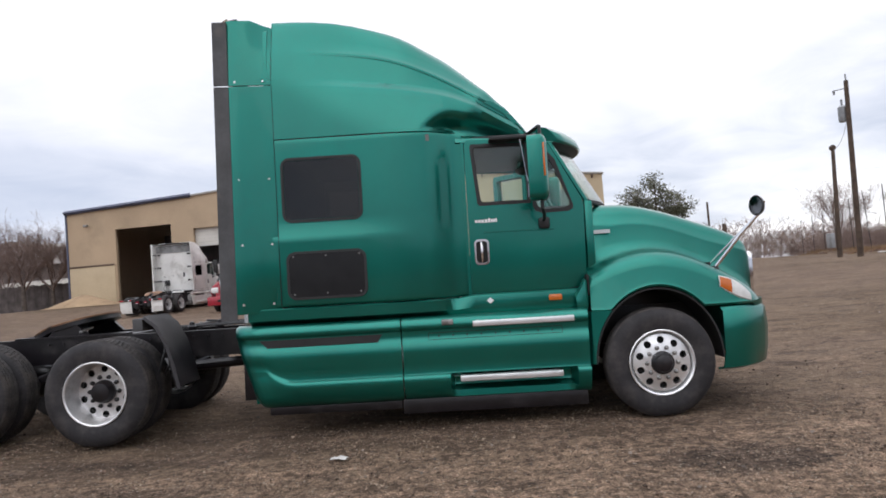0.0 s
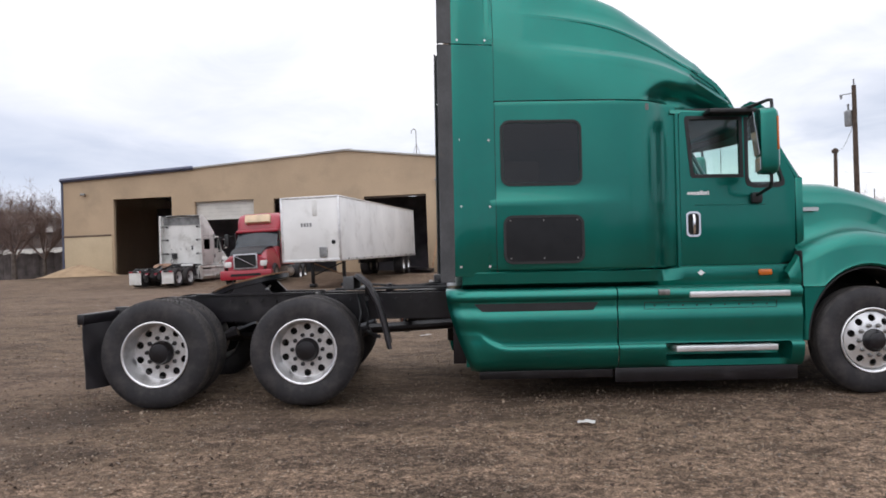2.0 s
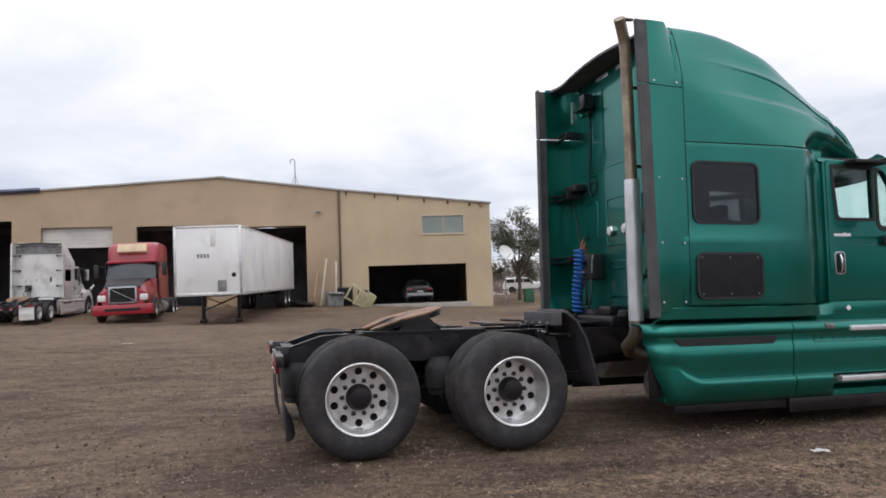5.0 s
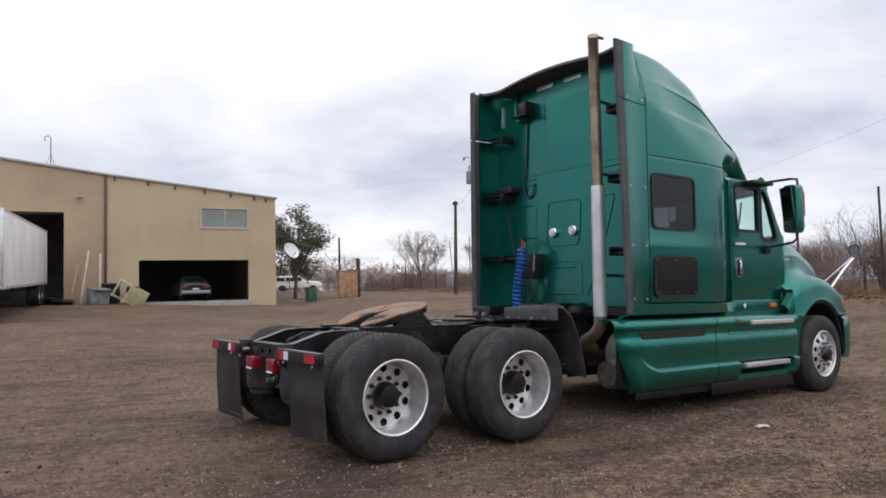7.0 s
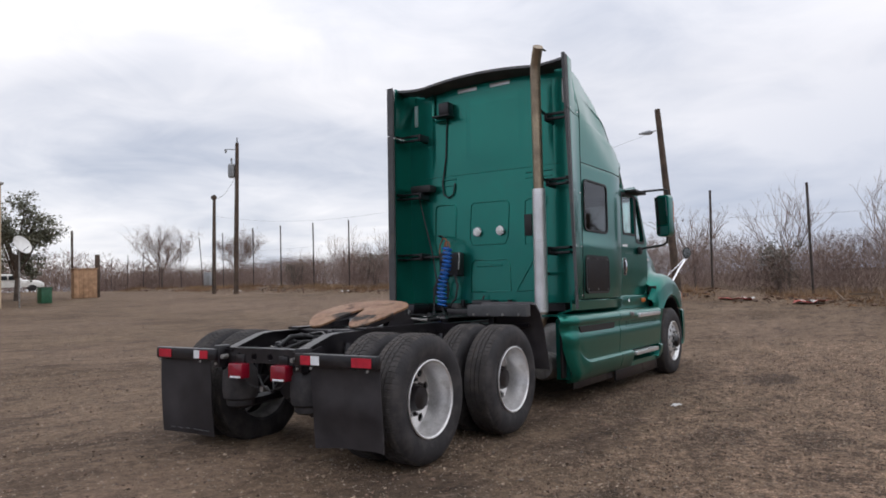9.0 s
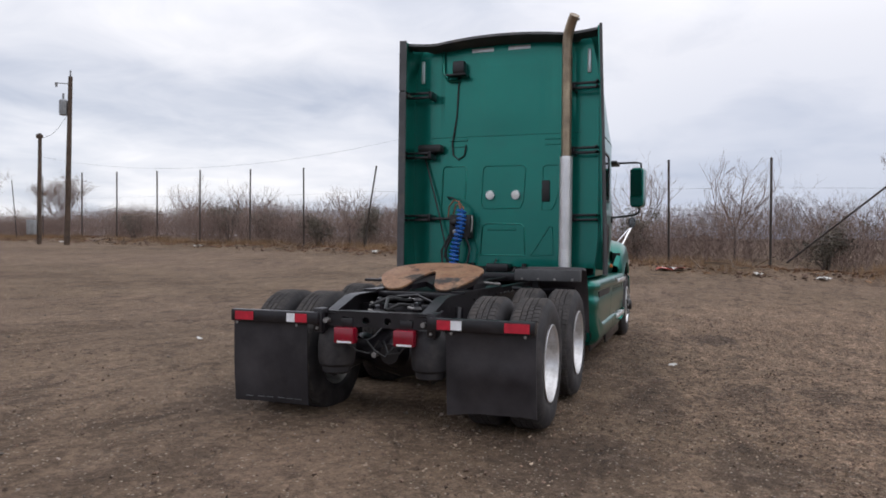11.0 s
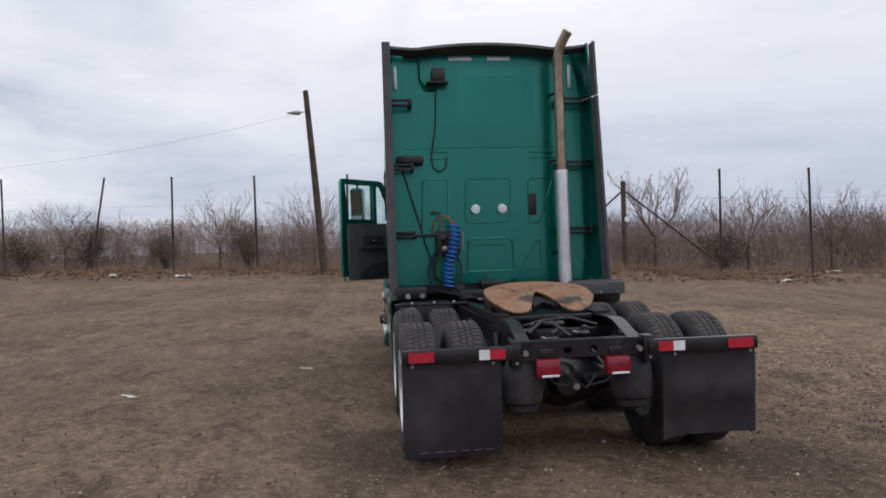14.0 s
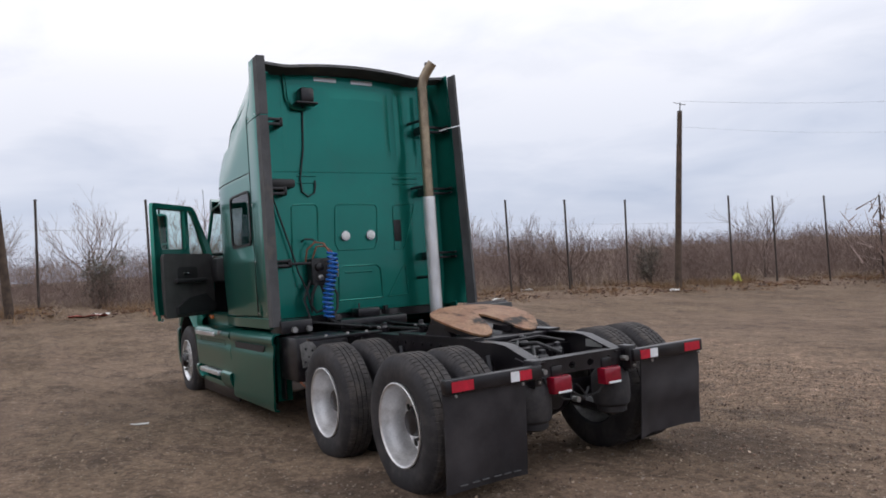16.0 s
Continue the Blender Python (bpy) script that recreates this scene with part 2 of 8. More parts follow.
M_GREY_TRIM = material("grey_trim", (0.085, 0.080, 0.078), 0.65, 0, 0.1, 6, grain=0.08, bump=0.0004, bump_scale=300)
M_DARK_TRIM = material("dark_trim", (0.030, 0.029, 0.030), 0.6, 0, 0.12, 6, grain=0.1)
M_HEADLINER = material("headliner", (0.16, 0.155, 0.15), 0.9, 0, 0.08, 6, grain=0.1)
M_TINT = glass("tinted_glass", (0.30, 0.30, 0.31), 0.03, 0.9)
M_GLASS = glass("cab_glass", (0.86, 0.945, 0.925), 0.01, 0.9)
M_MIRROR = material("mirror_glass", (0.30, 0.31, 0.32), 0.06, 1.0, 0.0)
M_VENT = material("black_vent_pane", (0.012, 0.012, 0.013), 0.22, 0, 0.1, 8, spec=0.35)
M_WHITE = material("white_marking", (0.8, 0.8, 0.8), 0.4, 0, 0.03, 10)
M_SILVER_BADGE = material("silver_badge", (0.6, 0.62, 0.62), 0.3, 0.6, 0.03, 10)

# ---- mesh tools ----
def part(name, bm, mat, parent=None, label="", sharp=35.0, kind=""):
    """Link a bmesh as one object with one material, smooth but for edges sharper than the angle."""
    bmesh.ops.recalc_face_normals(bm, faces=bm.faces)
    me = bpy.data.meshes.new(name)
    bm.to_mesh(me)
    bm.free()
    me.materials.append(mat)
    me.polygons.foreach_set("use_smooth", [True] * len(me.polygons))
    me.set_sharp_from_angle(angle=radians(sharp))
    ob = new(name, me)
    if parent is not None:
        ob.parent = parent
    if label or kind:
        tagged(ob, label, kind=kind)
    return ob


def root(name, m, label, category, group="", kind=""):
    ob = new(name)
    ob.empty_display_size = 0.2
    ob.matrix_basis = m
    return tagged(ob, label, category, group, kind)


def box(bm, x0, x1, y0, y1, z0, z1, bevel=0.0, m=None):
    r = bmesh.ops.create_cube(bm, size=1.0)
    vs = r["verts"]
    bmesh.ops.transform(bm, matrix=Matrix.Translation(((x0 + x1) / 2, (y0 + y1) / 2, (z0 + z1) / 2)) @ Matrix.Diagonal((abs(x1 - x0), abs(y1 - y0), abs(z1 - z0), 1)), verts=vs)
    if bevel > 0:
        es = {e for v in vs for e in v.link_edges}
        r2 = bmesh.ops.bevel(bm, geom=list(es), offset=bevel, segments=2, affect="EDGES", profile=0.5)
        vs = list({v for f in r2["faces"] for v in f.verts} | {v for v in vs if v.is_valid})
    if m is not None:
        bmesh.ops.transform(bm, matrix=m, verts=vs)
    return vs


def boxed(x0, x1, y0, y1, z0, z1, bevel=0.0, m=None):
    bm = bmesh.new()
    box(bm, x0, x1, y0, y1, z0, z1, bevel, m)
    return bm


def tube(bm, pts, r, n=8, cap=True):
    """A round bar along points; r a number or one per point."""
    pts = [Vector(p) for p in pts]
    rs = r if isinstance(r, (list, tuple)) else [r] * len(pts)
    rings = []
    up = Vector((0, 0, 1))
    prev = None
    for i, p in enumerate(pts):
        d = (pts[min(i + 1, len(pts) - 1)] - pts[max(i - 1, 0)]).normalized()
        a = prev if prev is not None else (up if abs(d.z) < 0.9 else Vector((1, 0, 0)))
        u = (a - d * a.dot(d))
        u = u.normalized() if u.length > 1e-6 else d.orthogonal().normalized()
        prev = u
        w = d.cross(u)
        rings.append([bm.verts.new(p + rs[i] * (math.cos(2 * math.pi * k / n) * u + math.sin(2 * math.pi * k / n) * w)) for k in range(n)])
    for a, b in zip(rings, rings[1:]):
        for k in range(n):
            bm.faces.new((a[k], a[(k + 1) % n], b[(k + 1) % n], b[k]))
    if cap:
        bm.faces.new(rings[0][::-1])
        bm.faces.new(rings[-1])
    return bm


def tubed(pts, r, n=8):
    return tube(bmesh.new(), pts, r, n)


def lathe(bm, prof, n=48, axis="y", centre=(0, 0, 0), closed=False, cap=True):
    """Turn a profile of (along, radius) about an axis through centre."""
    c = Vector(centre)
    rings = []
    for a, r in prof:
        ring = []
        for k in range(n):
            t = 2 * math.pi * k / n
            u, w = r * math.cos(t), r * math.sin(t)
            v = Vector((u, a, w)) if axis == "y" else (Vector((u, w, a)) if axis == "z" else Vector((a, u, w)))
            ring.append(bm.verts.new(c + v))
        rings.append(ring)
    pairs = list(zip(rings, rings[1:])) + ([(rings[-1], rings[0])] if closed else [])
    for a, b in pairs:
        for k in range(n):
            bm.faces.new((a[k], a[(k + 1) % n], b[(k + 1) % n], b[k]))
    if cap and not closed:
        for ring in (rings[0], rings[-1]):
            if (ring[0].co - ring[n // 2].co).length > 1e-4:
                bm.faces.new(ring)
    return bm


def lathed(prof, n=48, axis="y", centre=(0, 0, 0), closed=False, cap=True):
    return lathe(bmesh.new(), prof, n, axis, centre, closed, cap)


def loft(bm, secs, skip=None, close=False):
    """Skin rows of points; skip(i, j) leaves a cell open."""
    rows = [[bm.verts.new(p) for p in s] for s in secs]
    for i in range(len(rows) - 1):
        m = len(rows[i])
        for j in range(m if close else m - 1):
            if skip and skip(i, j):
                continue
            q = (rows[i][j], rows[i][(j + 1) % m], rows[i + 1][(j + 1) % m], rows[i + 1][j])
            if len({tuple(round(c, 6) for c in v.co) for v in q}) >= 3:
                bm.faces.new(q)
    return rows


def thicken(bm, t):
    """Give an open skin its thickness, inwards along its normals."""
    bmesh.ops.remove_doubles(bm, verts=bm.verts, dist=1e-4)
    bmesh.ops.dissolve_degenerate(bm, edges=bm.edges, dist=1e-4)
    bmesh.ops.recalc_face_normals(bm, faces=bm.faces)
    bm.normal_update()
    faces, verts = bm.faces[:], bm.verts[:]
    rim = [e for e in bm.edges if len(e.link_faces) == 1]
    twin = {v: bm.verts.new(v.co - v.normal * t) for v in verts}
    for f in faces:
        bm.faces.new([twin[v] for v in reversed(f.verts)])
    for e in rim:
        v, w = e.verts
        if bm.faces.get((v, w, twin[w], twin[v])) is None:
            bm.faces.new((v, w, twin[w], twin[v]))
    return bm


def plate(outline, holes=(), depth=0.02, plane="xz", at=0.0):
    """A flat plate with holes: outline in two coordinates, extruded along the third by depth."""
    bm = bmesh.new()

    def put(a, b):
        return bm.verts.new({"xz": (a, at, b), "xy": (a, b, at), "yz": (at, a, b)}[plane])

    for loop in (outline, *holes):
        vs = [put(a, b) for a, b in loop]
        for i in range(len(vs)):
            bm.edges.new((vs[i], vs[(i + 1) % len(vs)]))
    bmesh.ops.triangle_fill(bm, edges=bm.edges[:], use_beauty=True)
    r = bmesh.ops.extrude_face_region(bm, geom=bm.faces[:])
    d = {"xz": (0, depth, 0), "xy": (0, 0, depth), "yz": (depth, 0, 0)}[plane]
    bmesh.ops.translate(bm, vec=d, verts=[v for v in r["geom"] if isinstance(v, bmesh.types.BMVert)])
    return bm


def rrect(x0, x1, z0, z1, r, n=5):
    """A rounded rectangle as a loop of points."""
    out = []
    for cx, cz, a0 in ((x1 - r, z1 - r, 0), (x0 + r, z1 - r, 90), (x0 + r, z0 + r, 180), (x1 - r, z0 + r, 270)):
        for k in range(n + 1):
            t = radians(a0 + 90 * k / n)
            out.append((cx + r * math.cos(t), cz + r * math.sin(t)))
    return out


def circle(cx, cz, r, n=16):
    return [(cx + r * math.cos(2 * math.pi * k / n), cz + r * math.sin(2 * math.pi * k / n)) for k in range(n)]


def lerp_table(tab, x):
    if x <= tab[0][0]:
        return tab[0][1]
    for (a, u), (b, v) in zip(tab, tab[1:]):
        if x <= b:
            t = (x - a) / (b - a)
            return u + (v - u) * t
    return tab[-1][1]


def smooth_table(tab, x):
    """Catmull-Rom through the table."""
    if x <= tab[0][0]:
        return tab[0][1]
    if x >= tab[-1][0]:
        return tab[-1][1]
    for i in range(len(tab) - 1):
        a, b = tab[i][0], tab[i + 1][0]
        if x <= b:
            t = (x - a) / (b - a)
            m0 = (tab[i + 1][1] - tab[max(i - 1, 0)][1]) / (b - tab[max(i - 1, 0)][0]) * (b - a)
            m1 = (tab[min(i + 2, len(tab) - 1)][1] - tab[i][1]) / (tab[min(i + 2, len(tab) - 1)][0] - a) * (b - a)
            h = t * t
            k = h * t
            return (2 * k - 3 * h + 1) * tab[i][1] + (k - 2 * h + t) * m0 + (-2 * k + 3 * h) * tab[i + 1][1] + (k - h) * m1
    return tab[-1][1]


def frange(a, b, n):
    return [a + (b - a) * i / (n - 1) for i in range(n)]

# ---- the yard ----
def fence_x(y):
    return 17.6 + 0.265 * y


def ground_z(x, y):
    """Height of the yard: it falls to a shallow trough under the truck and rises to the workshop and the fence."""
    f = -0.2 + (0.38 if x < 3 else 0.45) * (1 - math.exp(-((x - 3) / 12) ** 2))
    yy = max(-40.0, min(47.0, y))
    b = max(0.0, min(1.0, x / 10.0))
    z = f + (1 - b) * 0.0275 * yy + b * (0.0275 * min(yy, 14.0) + 0.010 * max(0.0, yy - 14.0))
    z -= 0.012 * max(0.0, min(120.0, y - 75.0)) + 0.012 * max(0.0, min(120.0, x - 60.0)) * (1 if y > 0 else 0.3)
    z += 0.22 * math.exp(-(((x + 24) / 9) ** 2 + ((y - 47) / 12) ** 2))
    z -= 0.30 * math.exp(-((y - 34.0) / 6.0) ** 2) * max(0.0, min(1.0, (6.0 - x) / 8.0))
    z += 0.5 * math.exp(-(((x - 21.5) / 8) ** 2 + ((y - 68.0) / 7) ** 2))
    d = (x - fence_x(y)) / 1.035
    if d > -2.6:
        n = noise.noise((x * 0.35, y * 0.35, 1.0)) + 0.6 * noise.noise((x * 1.1, y * 1.1, 4.0))
        rise = max(0.0, min(1.0, (d + 2.6) / 1.6))
        z += rise * (0.22 + 0.20 * n)
    return z


def yard_mesh():
    def axis(lo, hi, fine0, fine1, step, grow):
        a = list(np.arange(fine0, fine1 + 1e-6, step))
        s, v = step, fine1
        while v < hi:
            s = min(s * grow, 60)
            v += s
            a.append(v)
        s, v = step, fine0
        while v > lo:
            s = min(s * grow, 60)
            v -= s
            a.insert(0, v)
        return a
    xs = axis(-700, 900, -13, 26, 0.3, 1.18)
    ys = axis(-700, 900, -22, 36, 0.35, 1.18)
    verts = []
    for y in ys:
        for x in xs:
            z = ground_z(x, y)
            near = 1.0 if abs(x) < 60 and abs(y) < 70 else 0.0
            z += near * (0.022 * noise.noise((x * 0.8, y * 0.8, 0.0)) + 0.012 * noise.noise((x * 2.7, y * 2.7, 3.0)) - 0.012)
            verts.append((x, y, z))
    nx = len(xs)
    faces = [(j * nx + i, j * nx + i + 1, (j + 1) * nx + i + 1, (j + 1) * nx + i) for j in range(len(ys) - 1) for i in range(nx - 1)]
    me = bpy.data.meshes.new("ground")
    me.from_pydata(verts, [], faces)
    me.polygons.foreach_set("use_smooth", [True] * len(faces))
    return me


def dirt_material():
    m = bpy.data.materials.new("gravelly_dirt")
    m.use_nodes = True
    nt = m.node_tree
    b = nt.nodes["Principled BSDF"]
    tc = nt.nodes.new("ShaderNodeTexCoord")

    def nz(scale, detail=5.0, rough=0.55, dist=0.0, stretch=None):
        n = nt.nodes.new("ShaderNodeTexNoise")
        n.inputs["Scale"].default_value = scale
        n.inputs["Detail"].default_value = detail
        n.inputs["Roughness"].default_value = rough
        n.inputs["Distortion"].default_value = dist
        if stretch:
            mp = nt.nodes.new("ShaderNodeMapping")
            mp.inputs["Scale"].default_value = stretch
            mp.inputs["Rotation"].default_value = (0, 0, radians(14))
            nt.links.new(tc.outputs["Object"], mp.inputs["Vector"])
            nt.links.new(mp.outputs[0], n.inputs["Vector"])
        else:
            nt.links.new(tc.outputs["Object"], n.inputs["Vector"])
        return n.outputs["Fac"]

    def rng(src, a, b2, lo=0.0, hi=1.0):
        r = nt.nodes.new("ShaderNodeMapRange")
        r.inputs["From Min"].default_value = a
        r.inputs["From Max"].default_value = b2
        r.inputs["To Min"].default_value = lo
        r.inputs["To Max"].default_value = hi
        nt.links.new(src, r.inputs["Value"])
        return r.outputs[0]

    def mixc(fac, c0, c1):
        x = nt.nodes.new("ShaderNodeMix")
        x.data_type = "RGBA"
        nt.links.new(fac, x.inputs[0])
        for k, c in ((6, c0), (7, c1)):
            if isinstance(c, tuple):
                x.inputs[k].default_value = (*c, 1)
            else:
                nt.links.new(c, x.inputs[k])
        return x.outputs[2]

    def blob(x, y, rx, ry, ragged=0.5):
        """A ragged patch round a spot on the ground, 1 inside and 0 outside."""
        mp = nt.nodes.new("ShaderNodeMapping")
        mp.vector_type = "TEXTURE"
        mp.inputs["Location"].default_value = (x, y, 0)
        mp.inputs["Scale"].default_value = (rx, ry, 40)
        nt.links.new(tc.outputs["Object"], mp.inputs["Vector"])
        ln = nt.nodes.new("ShaderNodeVectorMath")
        ln.operation = "LENGTH"
        nt.links.new(mp.outputs[0], ln.inputs[0])
        ad = nt.nodes.new("ShaderNodeMath")
        ad.operation = "MULTIPLY_ADD"
        ad.inputs[1].default_value = ragged * 3.0
        nt.links.new(nz(2.2, 6, 0.7), ad.inputs[0])
        nt.links.new(ln.outputs["Value"], ad.inputs[2])
        return rng(ad.outputs[0], 0.75 + ragged * 1.5, 1.15 + ragged * 1.5, 1.0, 0.0)

    base = mixc(rng(nz(0.32, 6, 0.6), 0.35, 0.65), (0.117, 0.080, 0.053), (0.186, 0.131, 0.089))
    # the trodden west and north of the yard is drier and paler
    base = mixc(rng(nz(0.11, 4, 0.5, 0.2), 0.46, 0.60, 0.0, 0.5), base, (0.196, 0.136, 0.099))
    damp = rng(nz(0.75, 12, 0.72, 0.35), 0.50, 0.66, 0.0, 0.5)
    base = mixc(damp, base, (0.080, 0.054, 0.036))
    tracks = rng(nz(0.5, 6, 0.6, 0.3, (0.12, 1.6, 1.0)), 0.50, 0.70, 0.0, 0.40)
    base = mixc(tracks, base, (0.220, 0.151, 0.110))
    # the south apron is a redder, lighter loam
    loam = blob(1.6, 2.9, 7.6, 4.0, 0.5)
    loam2 = rng(loam, 0.0, 1.0, 0.0, 0.6)
    base = mixc(loam2, base, (0.230, 0.156, 0.108))
    # oil-dark trampled earth beside the truck, painted-in shade under it, and two drip stains
    mud_shade = blob(-0.6, 7.0, 4.2, 1.1, 0.7)
    mud_shade2 = rng(mud_shade, 0.0, 1.0, 0.0, 0.42)
    base = mixc(mud_shade2, base, (0.055, 0.038, 0.028))
    stain = blob(2.0, 5.3, 0.66, 0.38, 0.95)
    stain2 = rng(stain, 0.0, 1.0, 0.0, 0.65)
    base = mixc(stain2, base, (0.034, 0.025, 0.021))
    # churned damp patches where lorries turn
    for px, py, rx, ry in ((-2.6, 5.1, 0.75, 0.30), (-5.2, 5.2, 0.55, 0.35), (-5.0, 9.4, 0.9, 0.5), (-5.6, 6.4, 0.8, 0.5), (-2.2, 4.3, 0.55, 0.3), (-7.2, 12.6, 0.9, 0.4), (-3.4, 6.0, 1.1, 0.3)):
        base = mixc(rng(blob(px, py, rx, ry, 0.95), 0.0, 1.0, 0.0, 0.5), base, (0.052, 0.037, 0.028))
    # ragged dark clods and thin pale scuffs
    clod = rng(nz(1.7, 12, 0.74, 0.8, (0.7, 1.35, 1.0)), 0.545, 0.60, 0.0, 0.55)
    base = mixc(clod, base, (0.052, 0.036, 0.027))
    scuff = rng(nz(3.1, 12, 0.76, 0.5, (0.8, 1.2, 1.0)), 0.57, 0.66, 0.0, 0.5)
    base = mixc(scuff, base, (0.258, 0.189, 0.142))
    # trodden unevenness a pace across
    pace = nt.nodes.new("ShaderNodeVectorMath")
    pace.operation = "SCALE"
    nt.links.new(base, pace.inputs[0])
    nt.links.new(rng(nz(2.6, 8, 0.68, 0.6, (0.6, 1.3, 1.0)), 0.36, 0.64, 0.81, 1.31), pace.inputs["Scale"])
    base = pace.outputs[0]
    # clumps the size of a fist, grit the size of a bean, and sand
    lumps = nz(13, 6, 0.7, 0.5)
    lmix = nt.nodes.new("ShaderNodeMix")
    lmix.data_type = "FLOAT"
    nt.links.new(loam, lmix.inputs[0])
    nt.links.new(rng(lumps, 0.40, 0.60, 0.76, 1.24), lmix.inputs[2])
    nt.links.new(rng(lumps, 0.40, 0.60, 0.50, 1.46), lmix.inputs[3])
    clump = lmix.outputs[0]
    grit = nz(75, 4, 0.8)
    fmix = nt.nodes.new("ShaderNodeMix")
    fmix.data_type = "FLOAT"
    nt.links.new(loam, fmix.inputs[0])
    nt.links.new(rng(grit, 0.40, 0.60, 0.89, 1.11), fmix.inputs[2])
    nt.links.new(rng(grit, 0.40, 0.60, 0.45, 1.62), fmix.inputs[3])
    fine = fmix.outputs[0]
    mulf = nt.nodes.new("ShaderNodeMath")
    mulf.operation = "MULTIPLY"
    nt.links.new(clump, mulf.inputs[0])
    nt.links.new(fine, mulf.inputs[1])
    # crumbs and chips: cells that each take a shade of their own
    for cells, lo, hi in ((26.0, 0.90, 1.11), (70.0, 0.87, 1.14)):
        vc = nt.nodes.new("ShaderNodeTexVoronoi")
        vc.inputs["Scale"].default_value = cells
        nt.links.new(tc.outputs["Object"], vc.inputs["Vector"])
        sp = nt.nodes.new("ShaderNodeSeparateColor")
        nt.links.new(vc.outputs["Color"], sp.inputs[0])
        m2 = nt.nodes.new("ShaderNodeMath")
        m2.operation = "MULTIPLY"
        nt.links.new(mulf.outputs[0], m2.inputs[0])
        cm = nt.nodes.new("ShaderNodeMix")
        cm.data_type = "FLOAT"
        nt.links.new(loam, cm.inputs[0])
        nt.links.new(rng(sp.outputs[0], 0.0, 1.0, lo, hi), cm.inputs[2])
        nt.links.new(rng(sp.outputs[0], 0.0, 1.0, 2.2 * lo - 1.2, 2.2 * hi - 1.2), cm.inputs[3])
        nt.links.new(cm.outputs[0], m2.inputs[1])
        mulf = m2
    sc = nt.nodes.new("ShaderNodeVectorMath")
    sc.operation = "SCALE"
    nt.links.new(base, sc.inputs[0])
    nt.links.new(mulf.outputs[0], sc.inputs["Scale"])
    vor = nt.nodes.new("ShaderNodeTexVoronoi")
    vor.inputs["Scale"].default_value = 42
    nt.links.new(tc.outputs["Object"], vor.inputs["Vector"])
    wn = nt.nodes.new("ShaderNodeSeparateColor")
    nt.links.new(vor.outputs["Color"], wn.inputs[0])
    pick = rng(wn.outputs[0], 0.905, 0.95)
    near = rng(vor.outputs["Distance"], 0.42, 0.30)
    spk = nt.nodes.new("ShaderNodeMath")
    spk.operation = "MULTIPLY"
    nt.links.new(pick, spk.inputs[0])
    nt.links.new(near, spk.inputs[1])
    col = mixc(spk.outputs[0], sc.outputs[0], (0.40, 0.335, 0.265))
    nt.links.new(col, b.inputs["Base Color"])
    b.inputs["Roughness"].default_value = 0.88
    b.inputs["Specular IOR Level"].default_value = 0.2
    nt.links.new(rng(damp, 0, 1, 0.95, 0.82), b.inputs["Roughness"])
    bp = nt.nodes.new("ShaderNodeBump")
    bp.inputs["Distance"].default_value = 0.06
    bp.inputs["Strength"].default_value = 0.9
    hsum = nt.nodes.new("ShaderNodeMath")
    hsum.operation = "ADD"
    nt.links.new(nz(9, 8, 0.72), hsum.inputs[0])
    hm = nt.nodes.new("ShaderNodeMath")
    hm.operation = "MULTIPLY"
    hm.inputs[1].default_value = 0.25
    nt.links.new(near, hm.inputs[0])
    nt.links.new(hm.outputs[0], hsum.inputs[1])
    nt.links.new(hsum.outputs[0], bp.inputs["Height"])
    nt.links.new(bp.outputs[0], b.inputs["Normal"])
    return m


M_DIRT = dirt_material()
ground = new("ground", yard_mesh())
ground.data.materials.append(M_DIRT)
tagged(ground, "brown gravelly dirt yard with damp patches and wheel marks", "ground", kind="structure")

# ---- workshop ----
M_TAN = material("tan_wall", (0.44, 0.325, 0.215), 0.85, 0, 0.05, 0.35, grain=0.04, grain_scale=12, dirt=(0.33, 0.25, 0.17), dirt_lo=0.52, dirt_hi=0.8, dirt_scale=0.5, bump=0.003, bump_scale=20)
M_TAN2 = material("light_tan_wall", (0.50, 0.395, 0.26), 0.85, 0, 0.05, 0.35, grain=0.04, grain_scale=12, dirt=(0.40, 0.31, 0.20), dirt_lo=0.55, dirt_hi=0.85, dirt_scale=0.5, bump=0.003, bump_scale=20)
M_BLUE_TRIM = material("blue_trim", (0.075, 0.085, 0.135), 0.5, 0, 0.1, 2)
M_ROOF = material("metal_roof", (0.38, 0.36, 0.33), 0.5, 0.3, 0.1, 0.6)
M_BROWN = material("brown_downpipe", (0.10, 0.06, 0.04), 0.6, 0, 0.1, 3)
M_CONC = material("concrete", (0.36, 0.33, 0.29), 0.9, 0, 0.1, 1.5, grain=0.1, grain_scale=30, bump=0.002)
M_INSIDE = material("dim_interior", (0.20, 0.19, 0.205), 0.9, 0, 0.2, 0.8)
M_DOORWHITE = material("white_roller_door", (0.60, 0.57, 0.52), 0.6, 0, 0.06, 1.2)
M_WINDOW = material("milky_window", (0.24, 0.27, 0.25), 0.4, 0, 0.08, 0.7)
M_FRAME_W = material("pale_window_frame", (0.50, 0.41, 0.29), 0.6, 0, 0.05, 3)

FACADE = pose(0, 44.75, 0, 0, 0, -7.125)
shop = root("workshop_building", FACADE, "tan metal workshop with a low gable and open bays", "building", kind="structure")
ROOF = [(9.2, 7.24), (-0.3, 8.23), (-7.45, 9.1), (-17.6, 8.47), (-26.75, 8.08)]
BAYS = [(-23.22, -19.18, 6.66), (-17.6, -13.62, 6.22), (-12.28, -8.28, 6.18), (-6.35, -2.35, 6.02)]


